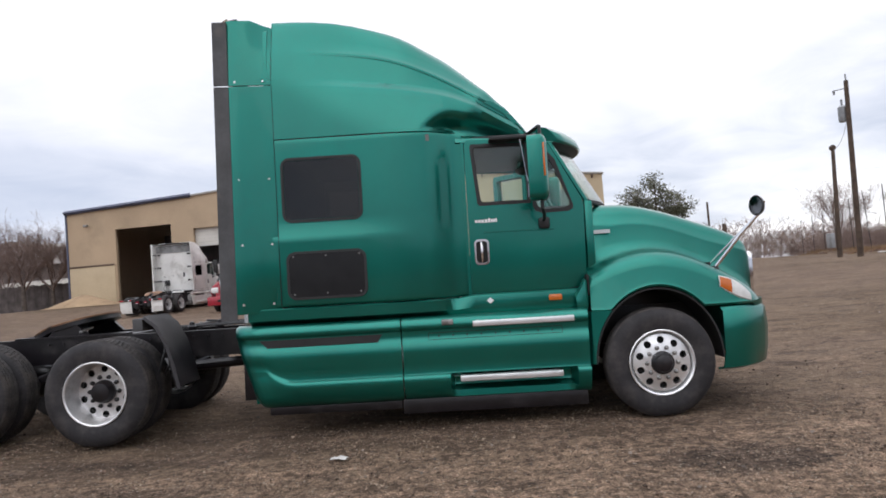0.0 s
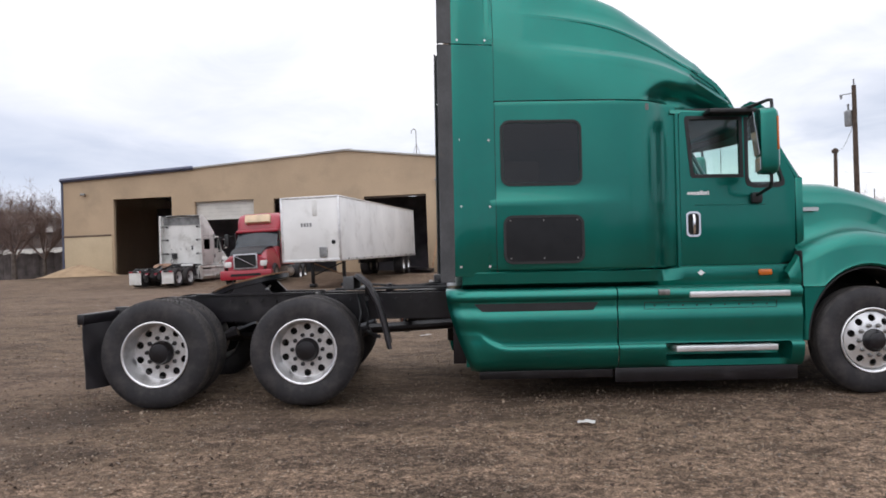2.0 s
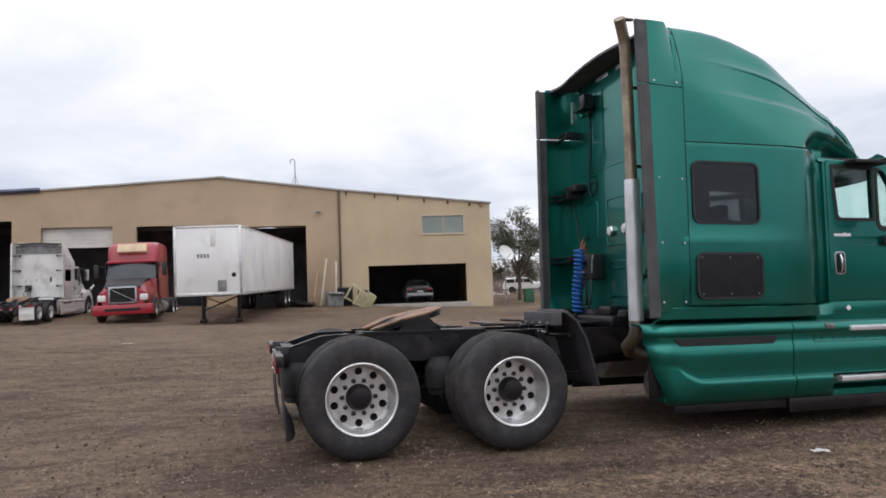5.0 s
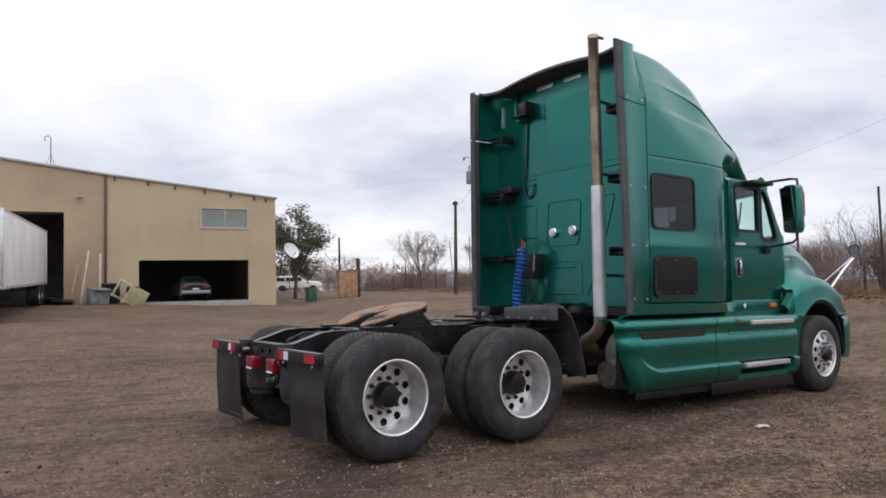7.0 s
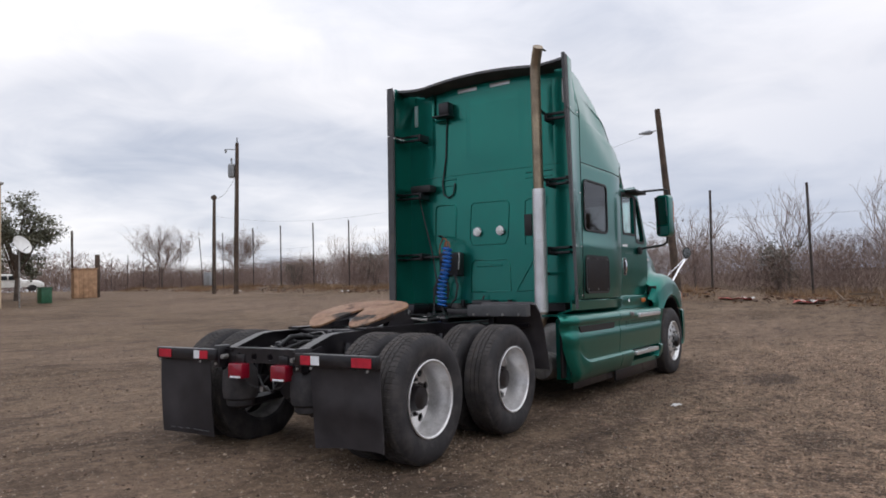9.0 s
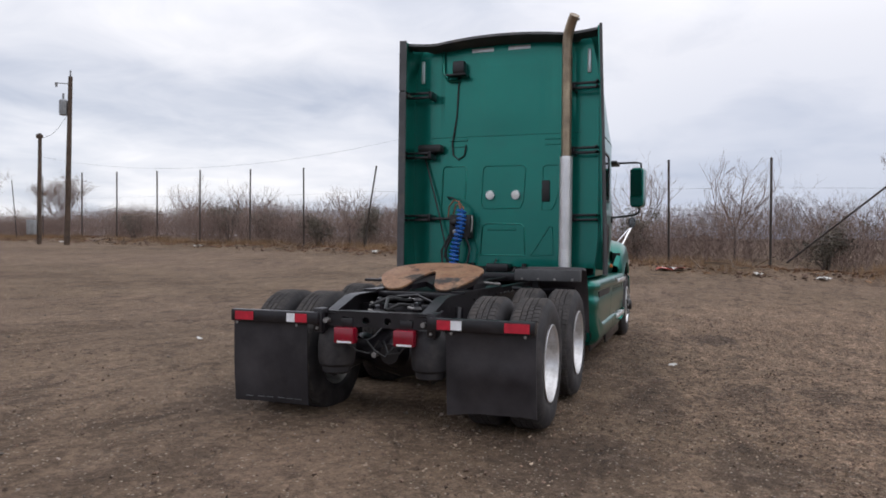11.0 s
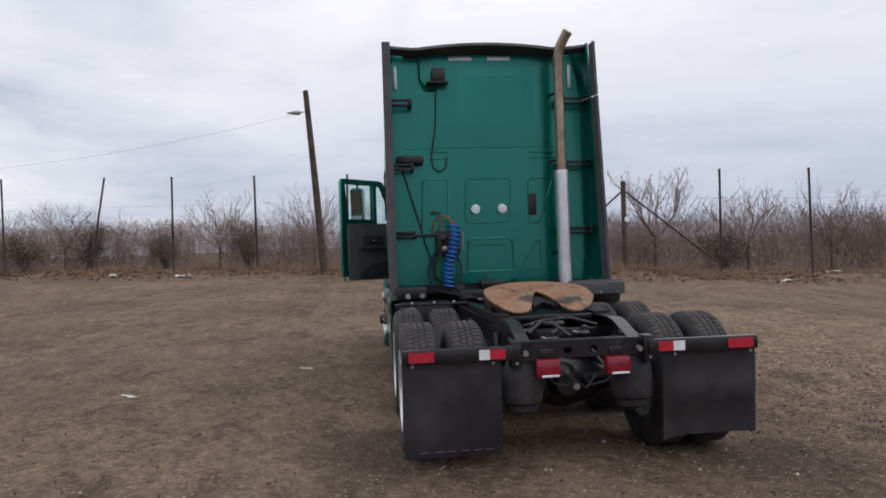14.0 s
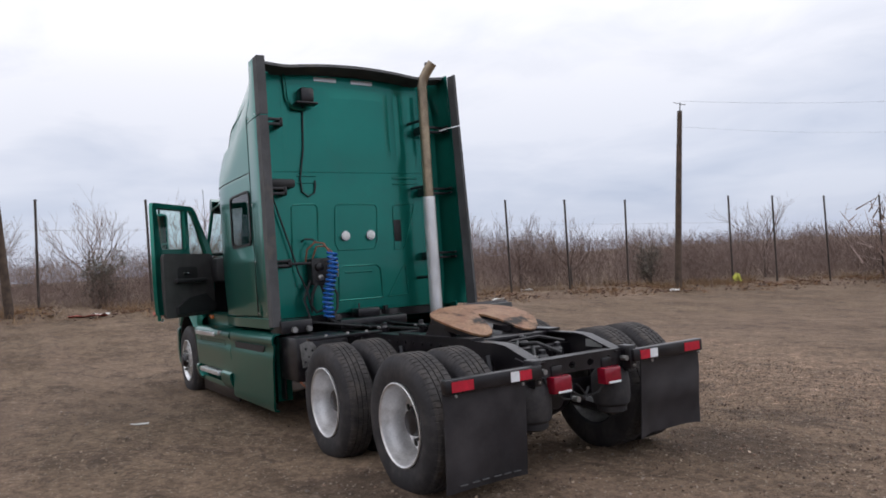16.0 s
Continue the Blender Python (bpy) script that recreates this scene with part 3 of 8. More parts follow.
def bay_wall(u0, u1, bays, base):
    """Front wall between two ends, its bays open down to the ground."""
    tops = [p for p in ROOF if u0 < p[0] < u1]
    out = [(u1, base), (u1, lerp_table(sorted(ROOF), u1))] + [p for p in tops] + [(u0, lerp_table(sorted(ROOF), u0)), (u0, base)]
    for a, b, top in bays:
        out += [(a, base), (a, top), (b, top), (b, base)]
    return out


part("front_wall", plate(bay_wall(-26.75, -0.32, BAYS, 0.2), (), 0.25, "xz", 0.0), M_TAN, shop)
part("front_wall", plate(bay_wall(-0.28, 9.2, [(1.4, 7.54, 3.40)], 0.2), [[(4.8, 5.32), (7.5, 5.32), (7.5, 6.48), (4.8, 6.48)]], 0.25, "xz", 0.0), M_TAN2, shop)
part("side_wall", boxed(-26.75, -26.5, 0.25, 30, 0.2, 8.0), M_TAN, shop)
part("side_wall", boxed(8.95, 9.2, 0.25, 30, 0.2, 7.15), M_TAN2, shop)
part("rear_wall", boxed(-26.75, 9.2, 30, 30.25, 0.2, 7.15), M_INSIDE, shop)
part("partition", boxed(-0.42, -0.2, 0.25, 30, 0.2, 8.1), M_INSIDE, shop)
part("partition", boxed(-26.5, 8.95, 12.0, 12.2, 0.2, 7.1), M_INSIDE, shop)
bm = bmesh.new()
rf = sorted(ROOF)
for (a, za), (b, zb) in zip(rf, rf[1:]):
    q = [bm.verts.new(p) for p in ((a - (0.15 if a < -26 else 0), -0.12, za + 0.02), (b + (0.1 if b > 9 else 0), -0.12, zb + 0.02), (b + (0.1 if b > 9 else 0), 30.3, zb + 0.02), (a - (0.15 if a < -26 else 0), 30.3, za + 0.02))]
    bm.faces.new(q)
thicken(bm, 0.1)
part("roof", bm, M_ROOF, shop)
part("eaves_trim", tubed([(-26.85, -0.14, 8.06), (-17.6, -0.14, 8.45)], 0.14, 4), M_BLUE_TRIM, shop, "blue painted eaves trim")
part("eaves_trim", boxed(-26.86, -26.74, -0.06, 0.06, 0.9, 8.0), M_BLUE_TRIM, shop, "blue painted corner trim")
part("downpipe", boxed(-0.38, -0.24, -0.1, -0.004, 1.0, 8.15, 0.02), M_BROWN, shop, "dark brown downpipe")
part("ledge", boxed(-26.74, -23.4, -0.1, -0.004, 4.25, 4.36, 0.02), M_BROWN, shop)
part("lower_cladding", boxed(-26.7, -23.35, -0.06, -0.004, 0.9, 4.25, 0.01), M_TAN2, shop, "stained tan lower cladding")
part("bay_floor", boxed(-26.5, 8.95, 0.05, 30, -0.5, 1.0), M_CONC, shop)
part("threshold", boxed(1.2, 7.8, -0.35, 0.05, 0.4, 0.97, 0.03), M_CONC, shop, "pale concrete threshold")
door = part("roller_door", boxed(-17.6, -13.62, 0.28, 0.36, 5.02, 6.22), M_DOORWHITE, shop, "white roller door half raised")
for k in range(1, 5):
    part("slat", boxed(-17.58, -13.64, 0.272, 0.28, 5.02 + 0.24 * k, 5.03 + 0.24 * k), M_ROOF, door)
win = part("window", plate(rrect(4.72, 7.58, 5.24, 6.56, 0.02, 1), [[(4.84, 5.36), (6.12, 5.36), (6.12, 6.44), (4.84, 6.44)], [(6.18, 5.36), (7.46, 5.36), (7.46, 6.44), (6.18, 6.44)]], 0.08, "xz", -0.05), M_FRAME_W, shop, "wide two-pane window with pale frame")
part("pane", boxed(4.83, 6.13, 0.0, 0.02, 5.35, 6.45), M_WINDOW, win)
part("pane", boxed(6.17, 7.47, 0.0, 0.02, 5.35, 6.45), M_WINDOW, win)
for u in (0.15, 1.9, 3.35, 5.0, 6.5, 7.9, 8.6):
    zt = lerp_table(rf, u)
    part("drain_spout", boxed(u - 0.05, u + 0.05, -0.16, -0.004, zt - 0.34, zt - 0.12, 0.015), M_BROWN, shop)
for u, z in ((-25.2, 7.05), (-1.6, 6.85)):
    bm = boxed(u - 0.15, u + 0.15, -0.36, -0.16, z - 0.08, z + 0.08, 0.04)
    tube(bm, [(u, -0.2, z), (u, -0.004, z + 0.06)], 0.05, 6)
    part("wall_lamp", bm, M_STEEL, shop, "dull metal flood lamp")
bm = tubed([(-3.0, 1.2, 8.6), (-3.0, 1.2, 10.3)], 0.03, 6)
tube(bm, [(-3.0, 1.2, 9.4), (-3.25, 1.0, 8.6)], 0.015, 4)
tube(bm, [(-3.0, 1.2, 9.4), (-2.75, 1.4, 8.6)], 0.015, 4)
tube(bm, [(-3.0, 1.2, 10.28), (-3.12, 1.2, 10.4), (-3.3, 1.2, 10.3), (-3.28, 1.2, 10.1)], 0.03, 6)
part("antenna_mast", bm, M_STEEL, shop, "thin galvanised antenna mast")
part("vent_cap", lathed([(0, 0.3), (0.15, 0.3), (0.2, 0.1)], 12, "z", (-7.45, 0.8, 9.08)), M_ROOF, shop)

# ---- the green tractor: forward is +x, its left is +y, 0 is the ground ----
TRUCK = pose(-1.0, 7.89, 0.048, 0, 1.2, 0)
truck = root("semi_truck", TRUCK, "dark green sleeper tractor with aluminium wheels and open driver door", "truck")

ZC = [(-1.2, 3.99), (-0.6, 4.0), (-0.2, 3.98), (0.1, 3.938), (0.47, 3.845), (0.75, 3.715), (1.0, 3.57), (1.3, 3.29), (1.52, 3.045), (1.70, 2.83), (1.76, 2.75)]
ZL = [(-1.2, 2.79), (0.92, 2.79), (1.0, 2.755), (1.08, 2.72), (1.76, 2.69)]
YS = [(-0.78, 1.197), (0.20, 1.20)] + [(x, 1.20 - 0.042 * ((x - 0.2) / 0.50) ** 2.4) for x in frange(0.25, 0.70, 10)] + [(0.74, 1.141), (0.78, 1.119), (0.82, 1.092), (0.86, 1.060), (0.90, 1.028), (0.94, 1.004), (0.98, 0.993), (1.02, 0.990), (1.06, 0.990)]
DENT = [(0.60, 2.80), (0.70, 2.90), (0.80, 2.985), (0.94, 3.025), (1.08, 3.022), (1.28, 2.975), (1.44, 2.90), (1.58, 2.81), (1.76, 2.72)]
WF = [(-1.2, 1.20), (0.4, 1.20), (0.6, 1.191), (0.75, 1.168), (0.9, 1.145), (1.0, 1.112), (1.15, 1.03), (1.3, 0.955), (1.52, 0.905), (1.70, 0.84), (1.76, 0.70)]
CREASE_U = [(-0.69, 3.67), (-0.09, 3.645), (0.22, 3.605), (0.5, 3.53), (0.78, 3.42), (1.05, 3.285), (1.26, 3.16), (1.56, 2.97), (1.82, 2.74)]
CREASE_L = [(-0.69, 3.325), (-0.08, 3.3), (0.48, 3.24), (0.86, 3.18), (1.08, 3.118), (1.294, 3.017), (1.45, 2.93), (1.66, 2.81), (1.82, 2.72)]
LEAN_FROM = [(-1.2, 3.63), (-0.7, 3.45), (-0.3, 3.207), (0.0, 3.005), (0.3, 2.83), (0.6, 2.70), (0.9, 2.62), (1.2, 2.46), (1.76, 2.60)]
LEAN = [(-0.7, 0.30), (0.0, 0.216), (0.5, 0.187), (1.0, 0.312), (1.5, 0.355)]
ROLL = [(-0.7, 0.12), (0.0, 0.08), (0.5, 0.50), (1.0, 0.95), (1.5, 0.78)]
CROWN = [(-0.014, 0.30), (-0.036, 0.55), (-0.075, 0.75), (-0.125, 0.87), (-0.20, 0.945), (-0.34, 0.98), (-0.66, 0.997)]


def half_fairing(x):
    """Half a section: a flank that leans in above a height and is hollowed over the cab, two creases, and the crown."""
    zb, zc, w = smooth_table(ZL, x), smooth_table(ZC, x), smooth_table(WF, x)
    top, inner = smooth_table(DENT, x), smooth_table(YS, x) if x < 1.06 else 0.990 - 0.08 * (x - 1.06)
    inner = min(inner, w - 0.06 * max(0.0, min(1.0, (x - 0.95) / 0.2)))
    zu = min(smooth_table(CREASE_U, x), zc - 0.05)
    zm = max(min(smooth_table(CREASE_L, x), zu - 0.035), zb + 0.03)
    f = max(0.0, min(1.0, (x + 0.55) / 0.85))
    f = f * f * (3 - 2 * f)
    k = smooth_table(ROLL, x)
    z0 = smooth_table(LEAN_FROM, x)

    def at(z, d=0.0):
        q = z - z0
        lean = smooth_table(LEAN, x) * (q if q > 0.1 else (q + 0.1) ** 2 / 0.4 if q > -0.1 else 0.0)
        y = min(w, 1.2 - lean) - d
        # the flank is hollowed above the cab roof
        s = max(0.0, min(1.0, (top - z) / 0.19))
        s = s * s * (3 - 2 * s)
        u = max(0.0, min(1.0, (z - zb) / 0.05))
        return (y + s * min(0.0, inner - 0.07 * u * s - y), z)

    h = min(0.5 * (zm - zb), 0.10)
    g = min(0.4 * (zu - zm), 0.05)
    a, b = 0.044 * f, 0.074 * f
    pts = [at(zb + k * (zm - h - zb) / 13) for k in range(14)]
    pts += [at(zm - 0.25 * h, -0.006 * f), at(zm - 0.022, -0.005 * f), at(zm + 0.002, 0.25 * a), at(zm + 0.046, a), at(zm + g + 0.01, a), at(zu - g, a), at(zu - 0.25 * g, a - 0.006 * f), at(zu - 0.018, a - 0.005 * f), at(zu + 0.002, a + 0.25 * (b - a)), at(zu + 0.040, b)]
    for d, e in CROWN:
        y, z = at(zu + 0.034 + e * (zc - zu - 0.034), b)
        pts.append((max(0.0, y + d * k), z))
    return pts + [(0.0, zc)]


def full(half):
    """Mirror a half section into a whole one, from the right side over the top to the left."""
    return [(-y, z) for y, z in half] + [(y, z) for y, z in reversed(half[:-1])]



def flank_y(z):
    """Half width of the fairing's rear end at a height."""
    return lerp_table(sorted((q, p) for p, q in half_fairing(-0.73)), z)


# roof fairing
bm = bmesh.new()
stations = [-0.73, -0.55, -0.35, -0.15, 0.05, 0.25, 0.4, 0.5, 0.58] + frange(0.64, 1.66, 35) + [1.70, 1.74, 1.76]
loft(bm, [[(x, y, z) for y, z in full(half_fairing(x))] for x in stations])
thicken(bm, 0.02)
part("roof_fairing", bm, M_GREEN, truck, sharp=32)

part("fairing_base", boxed(0.70, 1.72, -0.92, 0.92, 2.66, 2.76, 0.03), M_BLACKP, truck)

# sleeper box: flat sides with window openings, a waist line, and a flute in front of it
XS = [-0.78, -0.73, -0.64, -0.3, 0.06, 0.2, 0.28, 0.36, 0.44, 0.5, 0.55, 0.60, 0.65, 0.70, 0.74, 0.77, 0.80, 0.828, 0.845, 0.858, 0.87, 0.882, 0.895, 0.912, 0.93, 0.955, 0.98, 1.02, 1.06]
SZ = [(1.196, -0.032), (1.206, -0.022), (1.22, -0.0195), (1.265, -0.0165), (1.36, -0.0105), (1.46, -0.0055), (1.57, -0.002), (1.705, 0.0), (1.80, 0.002), (1.858, 0.0035), (1.866, 0.0), (2.02, 0.0), (2.573, 0.0), (2.74, 0.0), (2.775, 0.0), (2.782, -0.002)]
for s in (-1, 1):
    bm = bmesh.new()
    rows = []
    for x in XS:
        fade = max(0.0, min(1.0, (0.60 - x) / 0.9))
        rows.append([(x, s * (smooth_table(YS, x) + (d if d < 0 else d * fade)), z) for z, d in SZ])
    loft(bm, rows, skip=lambda i, j: XS[i] >= -0.65 and XS[i + 1] <= 0.07 and j == 11)
    thicken(bm, 0.015)
    part("sleeper_side", bm, M_GREEN, truck, sharp=40)
    part("panel_seam", boxed(-0.7235, -0.7195, min(s * 1.19, s * 1.2025), max(s * 1.19, s * 1.2025), 1.21, 3.30), M_HOLE, truck)
    bm = bmesh.new()
    loft(bm, [[(x, s * (flank_y(z) + d), z) for x, d in ((-0.7235, -0.01), (-0.7235, 0.0035), (-0.7195, 0.0035), (-0.7195, -0.01))] for z in frange(3.30, 3.95, 16)], close=True)
    part("panel_seam", bm, M_HOLE, truck)
    part("roof_seam", boxed(-0.72, 0.42, min(s * 1.165, s * 1.19), max(s * 1.165, s * 1.19), 2.76, 2.81), M_BLACKP, truck)
part("sleeper_floor", boxed(-0.77, 2.2, -0.98, 0.98, 1.06, 1.15), M_BLACK, truck)
part("inner_lining", boxed(-0.74, -0.70, -1.15, 1.15, 1.15, 2.75), M_GREY_TRIM, truck)
part("headliner", boxed(-0.7, 0.75, -1.15, 1.15, 2.70, 2.76), M_HEADLINER, truck)

# rear wall with pressed panels
prof = [(-1.15, 1.16), (-1.19, 1.3), (-1.19, 3.5), (-1.165, 3.66), (-1.145, 3.78), (-1.115, 3.87), (-1.06, 3.905), (-0.98, 3.908), (-0.7, 3.905), (0, 3.92)]
outl = prof + [(-y, z) for y, z in reversed(prof[:-1])]
rear = part("rear_wall", plate(outl, (), 0.04, "yz", -0.80), M_GREEN, truck)


def ridge(name, pts, r=0.011, mat=M_GREEN):
    return part(name, tubed(pts, r, 6), mat, rear)


WX = -0.803
for loop in ([(0.80, 1.75), (0.776, 2.386), (0.741, 2.418), (0.501, 2.42), (0.464, 2.382), (0.482, 2.0)],
             [(0.246, 2.379), (0.204, 2.417), (-0.26, 2.412), (-0.295, 2.372), (-0.269, 1.966), (-0.227, 1.885), (0.235, 1.883), (0.271, 1.961), (0.246, 2.379)],
             [(-0.51, 2.379), (-0.555, 2.408), (-0.803, 2.406), (-0.80, 2.36), (-0.655, 1.92), (-0.62, 1.86), (-0.50, 1.86), (-0.51, 2.379)],
             [(0.27, 1.30), (0.249, 1.651), (0.196, 1.696), (-0.241, 1.69), (-0.287, 1.64), (-0.298, 1.30), (0.27, 1.30)],
             [(-0.37, 1.30), (-0.60, 1.655), (-0.632, 1.65), (-0.645, 1.31), (-0.37, 1.30)]):
    ridge("pressed_bead", [(WX, y, z) for y, z in loop], 0.0085)
for y0, y1, z, r in ((0.685, 0.458, 2.745, 0.012), (0.69, 0.487, 2.665, 0.008), (-0.53, -0.88, 2.728, 0.012), (-0.53, -0.876, 2.658, 0.008), (0.175, -0.184, 1.62, 0.012)):
    ridge("pressed_bead", [(WX, y0, z), (WX, y1, z)], r)
# the upper wall is pressed into broad shallow flutes
bm = bmesh.new()
flutes = [(0.82, 0.001), (0.76, 0.012), (0.60, 0.012), (0.54, 0.002), (0.30, 0.002), (0.23, 0.016), (-0.12, 0.017), (-0.46, 0.016), (-0.53, 0.002), (-0.61, 0.002), (-0.67, 0.013), (-0.84, 0.013), (-0.90, 0.001)]
rows = []
for z, k in ((2.80, 0.0), (2.86, 0.15), (2.95, 0.6), (3.06, 0.92), (3.2, 1.0), (3.66, 1.0), (3.74, 0.5), (3.80, 0.0)):
    rows.append([(-0.801 - 0.6 * d * k, y, z) for y, d in flutes])
loft(bm, rows)
part("pressed_panel", bm, M_GREEN, rear, sharp=3)
ridge("pressed_bead", [(-0.802, 0.95, 2.79), (-0.802, -0.98, 2.79)], 0.005)
for y in (-0.32, 0.15):
    part("top_plate", boxed(-0.806, -0.80, y - 0.02, y + 0.26, 3.845, 3.895, 0.002), M_SILVER_BADGE, rear, "dull grey reflector strip")
for s in (-1, 1):
    part("side_strip", boxed(-0.83, -0.80, s * 1.06 - 0.02, s * 1.06 + 0.02, 3.50, 3.78, 0.003), M_SILVER_BADGE, rear, "dull grey reflector strip")
part("rear_vent", boxed(-0.815, -0.80, -0.60, -0.50, 1.96, 2.22, 0.01), M_BLACKP, rear, "black louvred vent")
for y in (0.148, -0.178):
    lamp = part("work_lamp", lathed([(0.0, 0.062), (-0.03, 0.062), (-0.04, 0.054)], 20, "x", (-0.80, y, 2.045)), M_CHROME, truck, "round white work lamp")
    part("lens", lathed([(-0.038, 0.052), (-0.05, 0.04), (-0.055, 0.0)], 20, "x", (-0.80, y, 2.045)), M_LENS, lamp)

# side extenders with grey rubber trailing edges
for s in (-1, 1):
    bm = bmesh.new()
    for z0, z1 in ((1.15, 3.315), (3.325, 3.96)):
        rows = []
        for z in frange(z0, z1, 14):
            flare = 0.0 if z < 3.3 else -0.02 * (z - 3.3) / 0.65
            drop = 0.04 * max(0, (1.45 - z) / 0.3)
            bent = (0.03 + 0.07 * max(0.0, min(1.0, (3.9 - z) / 2.7))) if s < 0 else 0.0
            front = min(1.198 + flare - drop, flank_y(z) + 0.001) if z > 2.8 else 1.198 - drop
            top = 0.035 * max(0.0, (z - 3.6) / 0.36)
            rows.append([(-0.725, s * front, z - top), (-0.80, s * (0.6 * front + 0.4 * (1.206 + flare - drop)), z - 0.7 * top), (-0.90, s * (1.212 + flare - drop), z), (-1.02, s * (1.216 + flare - drop + 0.4 * bent), z), (-1.10, s * (1.214 + flare - drop * 0.5 + 0.7 * bent), z), (-1.125, s * (1.208 + flare + 0.8 * bent), z)])
        loft(bm, rows)
    thicken(bm, 0.022)
    ext = part("side_extender", bm, M_GREEN, truck)
    bm = bmesh.new()
    lip = 0.075 if s > 0 else 0.02
    for z0, z1 in ((1.10, 3.31), (3.325, 3.94)):
        rows = []
        for z in frange(z0, z1, 6):
            bent = (0.03 + 0.07 * max(0.0, min(1.0, (3.9 - z) / 2.7))) if s < 0 else 0.0
            rows.append([(-1.118, s * (1.216 + 0.8 * bent), z), (-1.19, s * (1.218 + 1.1 * bent), z), (-1.25, s * (1.216 + 1.35 * bent), z), (-1.252, s * (1.204 - lip + 1.35 * bent), z), (-1.238, s * (1.200 - lip + 1.35 * bent), z), (-1.225, s * (1.198 + 1.2 * bent), z), (-1.118, s * (1.198 + 0.8 * bent), z)])
        loft(bm, rows, close=True)
    part("rubber_edge", bm, M_RUBBER_EDGE, ext, "grey rubber trailing edge")
    for x, z in ((-1.06, 3.36), (-0.80, 3.36), (-1.06, 2.42), (-0.78, 2.42), (-1.05, 1.80), (-0.78, 1.80), (-1.06, 1.24), (-0.79, 1.24)):
        bent = (0.03 + 0.07 * max(0.0, min(1.0, (3.9 - z) / 2.7))) if s < 0 and x < -1.0 else 0.0
        part("bolt", lathed([(0, 0.011), (s * 0.006, 0.010)], 10, "y", (x, s * (1.208 + 0.56 * bent), z)), M_ALU, ext)
    # paired bracket bars behind it
    for z in (1.76, 2.55, 3.31):
        bm = bmesh.new()
        for dz in (0.025, -0.030):
            box(bm, -1.00, -0.965, min(s * 0.89, s * 1.205), max(s * 0.89, s * 1.205), z + dz - 0.014, z + dz + 0.014, 0.005)
            box(bm, -1.10, -0.97, min(s * 1.17, s * 1.20), max(s * 1.17, s * 1.20), z + dz - 0.012, z + dz + 0.012, 0.004)
        box(bm, -1.0, -0.79, s * 0.90 - 0.02, s * 0.90 + 0.02, z - 0.05, z + 0.045, 0.008)
        part("extender_bracket", bm, M_BLACK, truck)
# roof trailing lip
bm = bmesh.new()
rows = []
for y in frange(-1.18, 1.18, 25):
    z = 3.978 - 0.058 * min(1.0, (abs(y) / 0.8) ** 2) + 0.030 * max(0.0, (abs(y) - 0.85) / 0.33) ** 1.5
    x0 = -0.72 if abs(y) < 0.95 else -0.90
    rows.append([(x0, y, z - 0.02), (-0.95, y, z), (-1.06, y, z + 0.008), (-1.07, y, z - 0.025), (x0, y, z - 0.05)])
loft(bm, rows, close=True)
part("roof_lip", bm, M_RUBBER_EDGE, truck, "dark roof trailing lip")

# sleeper windows and lower vents, both sides
for s in (-1, 1):
    yo = s * 1.2
    bm = plate(rrect(-0.672, 0.092, 1.988, 2.605, 0.085), [rrect(-0.648, 0.068, 2.012, 2.581, 0.065)], s * 0.012, "xz", yo)
    fr = part("sleeper_window", bm, M_BLACKP, truck, "dark tinted sleeper window")
    part("pane", plate(rrect(-0.652, 0.072, 2.008, 2.585, 0.065), (), s * 0.005, "xz", yo - s * 0.004), M_TINT, fr)
    if s > 0:
        continue
    bm = plate(rrect(-0.655, 0.100, 1.258, 1.712, 0.085), [rrect(-0.632, 0.077, 1.281, 1.689, 0.065)], s * 0.032, "xz", yo - s * 0.02)
    fr = part("vent_panel", bm, M_BLACKP, truck, "black bolted vent panel")
    part("pane", plate(rrect(-0.636, 0.081, 1.277, 1.693, 0.065), (), s * 0.006, "xz", yo + s * 0.001), M_VENT, fr)
    for x in (-0.59, -0.28, 0.035):
        for z in (1.31, 1.665):
            part("bolt", lathed([(0, 0.008), (s * 0.004, 0.007)], 8, "y", (x, yo + s * 0.007, z)), M_STEEL, fr)

# ---- cab ----
# rear pillar, roof, cowl
bm = bmesh.new()
rows = []
for x in frange(1.0, 1.95, 8):
    k = (x - 1.0) / 0.95
    rows.append([(x, y, z) for y, z in full([(1.015 - 0.04 * k, 2.69 - 0.05 * k), (0.99 - 0.05 * k, 2.735 - 0.05 * k), (0.90 - 0.06 * k, 2.765 - 0.05 * k), (0.5, 2.785 - 0.05 * k), (0, 2.79 - 0.05 * k)])])
loft(bm, rows)
thicken(bm, 0.015)
part("cab_roof", bm, M_GREEN, truck)
part("cab_headliner", boxed(1.0, 1.85, -0.9, 0.9, 2.725, 2.735), M_HEADLINER, truck)

CW, HX = 1.02, 2.2


def deep(loop):
    return [(1 + (x - 1) * 1.027, 1.36 + (z - 1.36) * 1.027) for x, z in loop]


DOOR = deep([(1.075, 1.222), (1.98, 1.222), (2.10, 1.24), (2.15, 1.32), (2.165, 2.0), (2.15, 2.06), (1.885, 2.56), (1.84, 2.63), (1.78, 2.655), (1.10, 2.668), (1.078, 2.63)])
W_MAIN = deep([(1.215, 2.062), (1.655, 2.062), (1.655, 2.595), (1.165, 2.605), (1.150, 2.58), (1.195, 2.085)])
W_VENT = deep([(1.715, 2.03), (1.735, 1.985), (1.80, 1.96), (2.00, 1.965), (2.045, 1.99), (2.045, 2.03), (1.90, 2.42), (1.80, 2.58), (1.715, 2.592)])


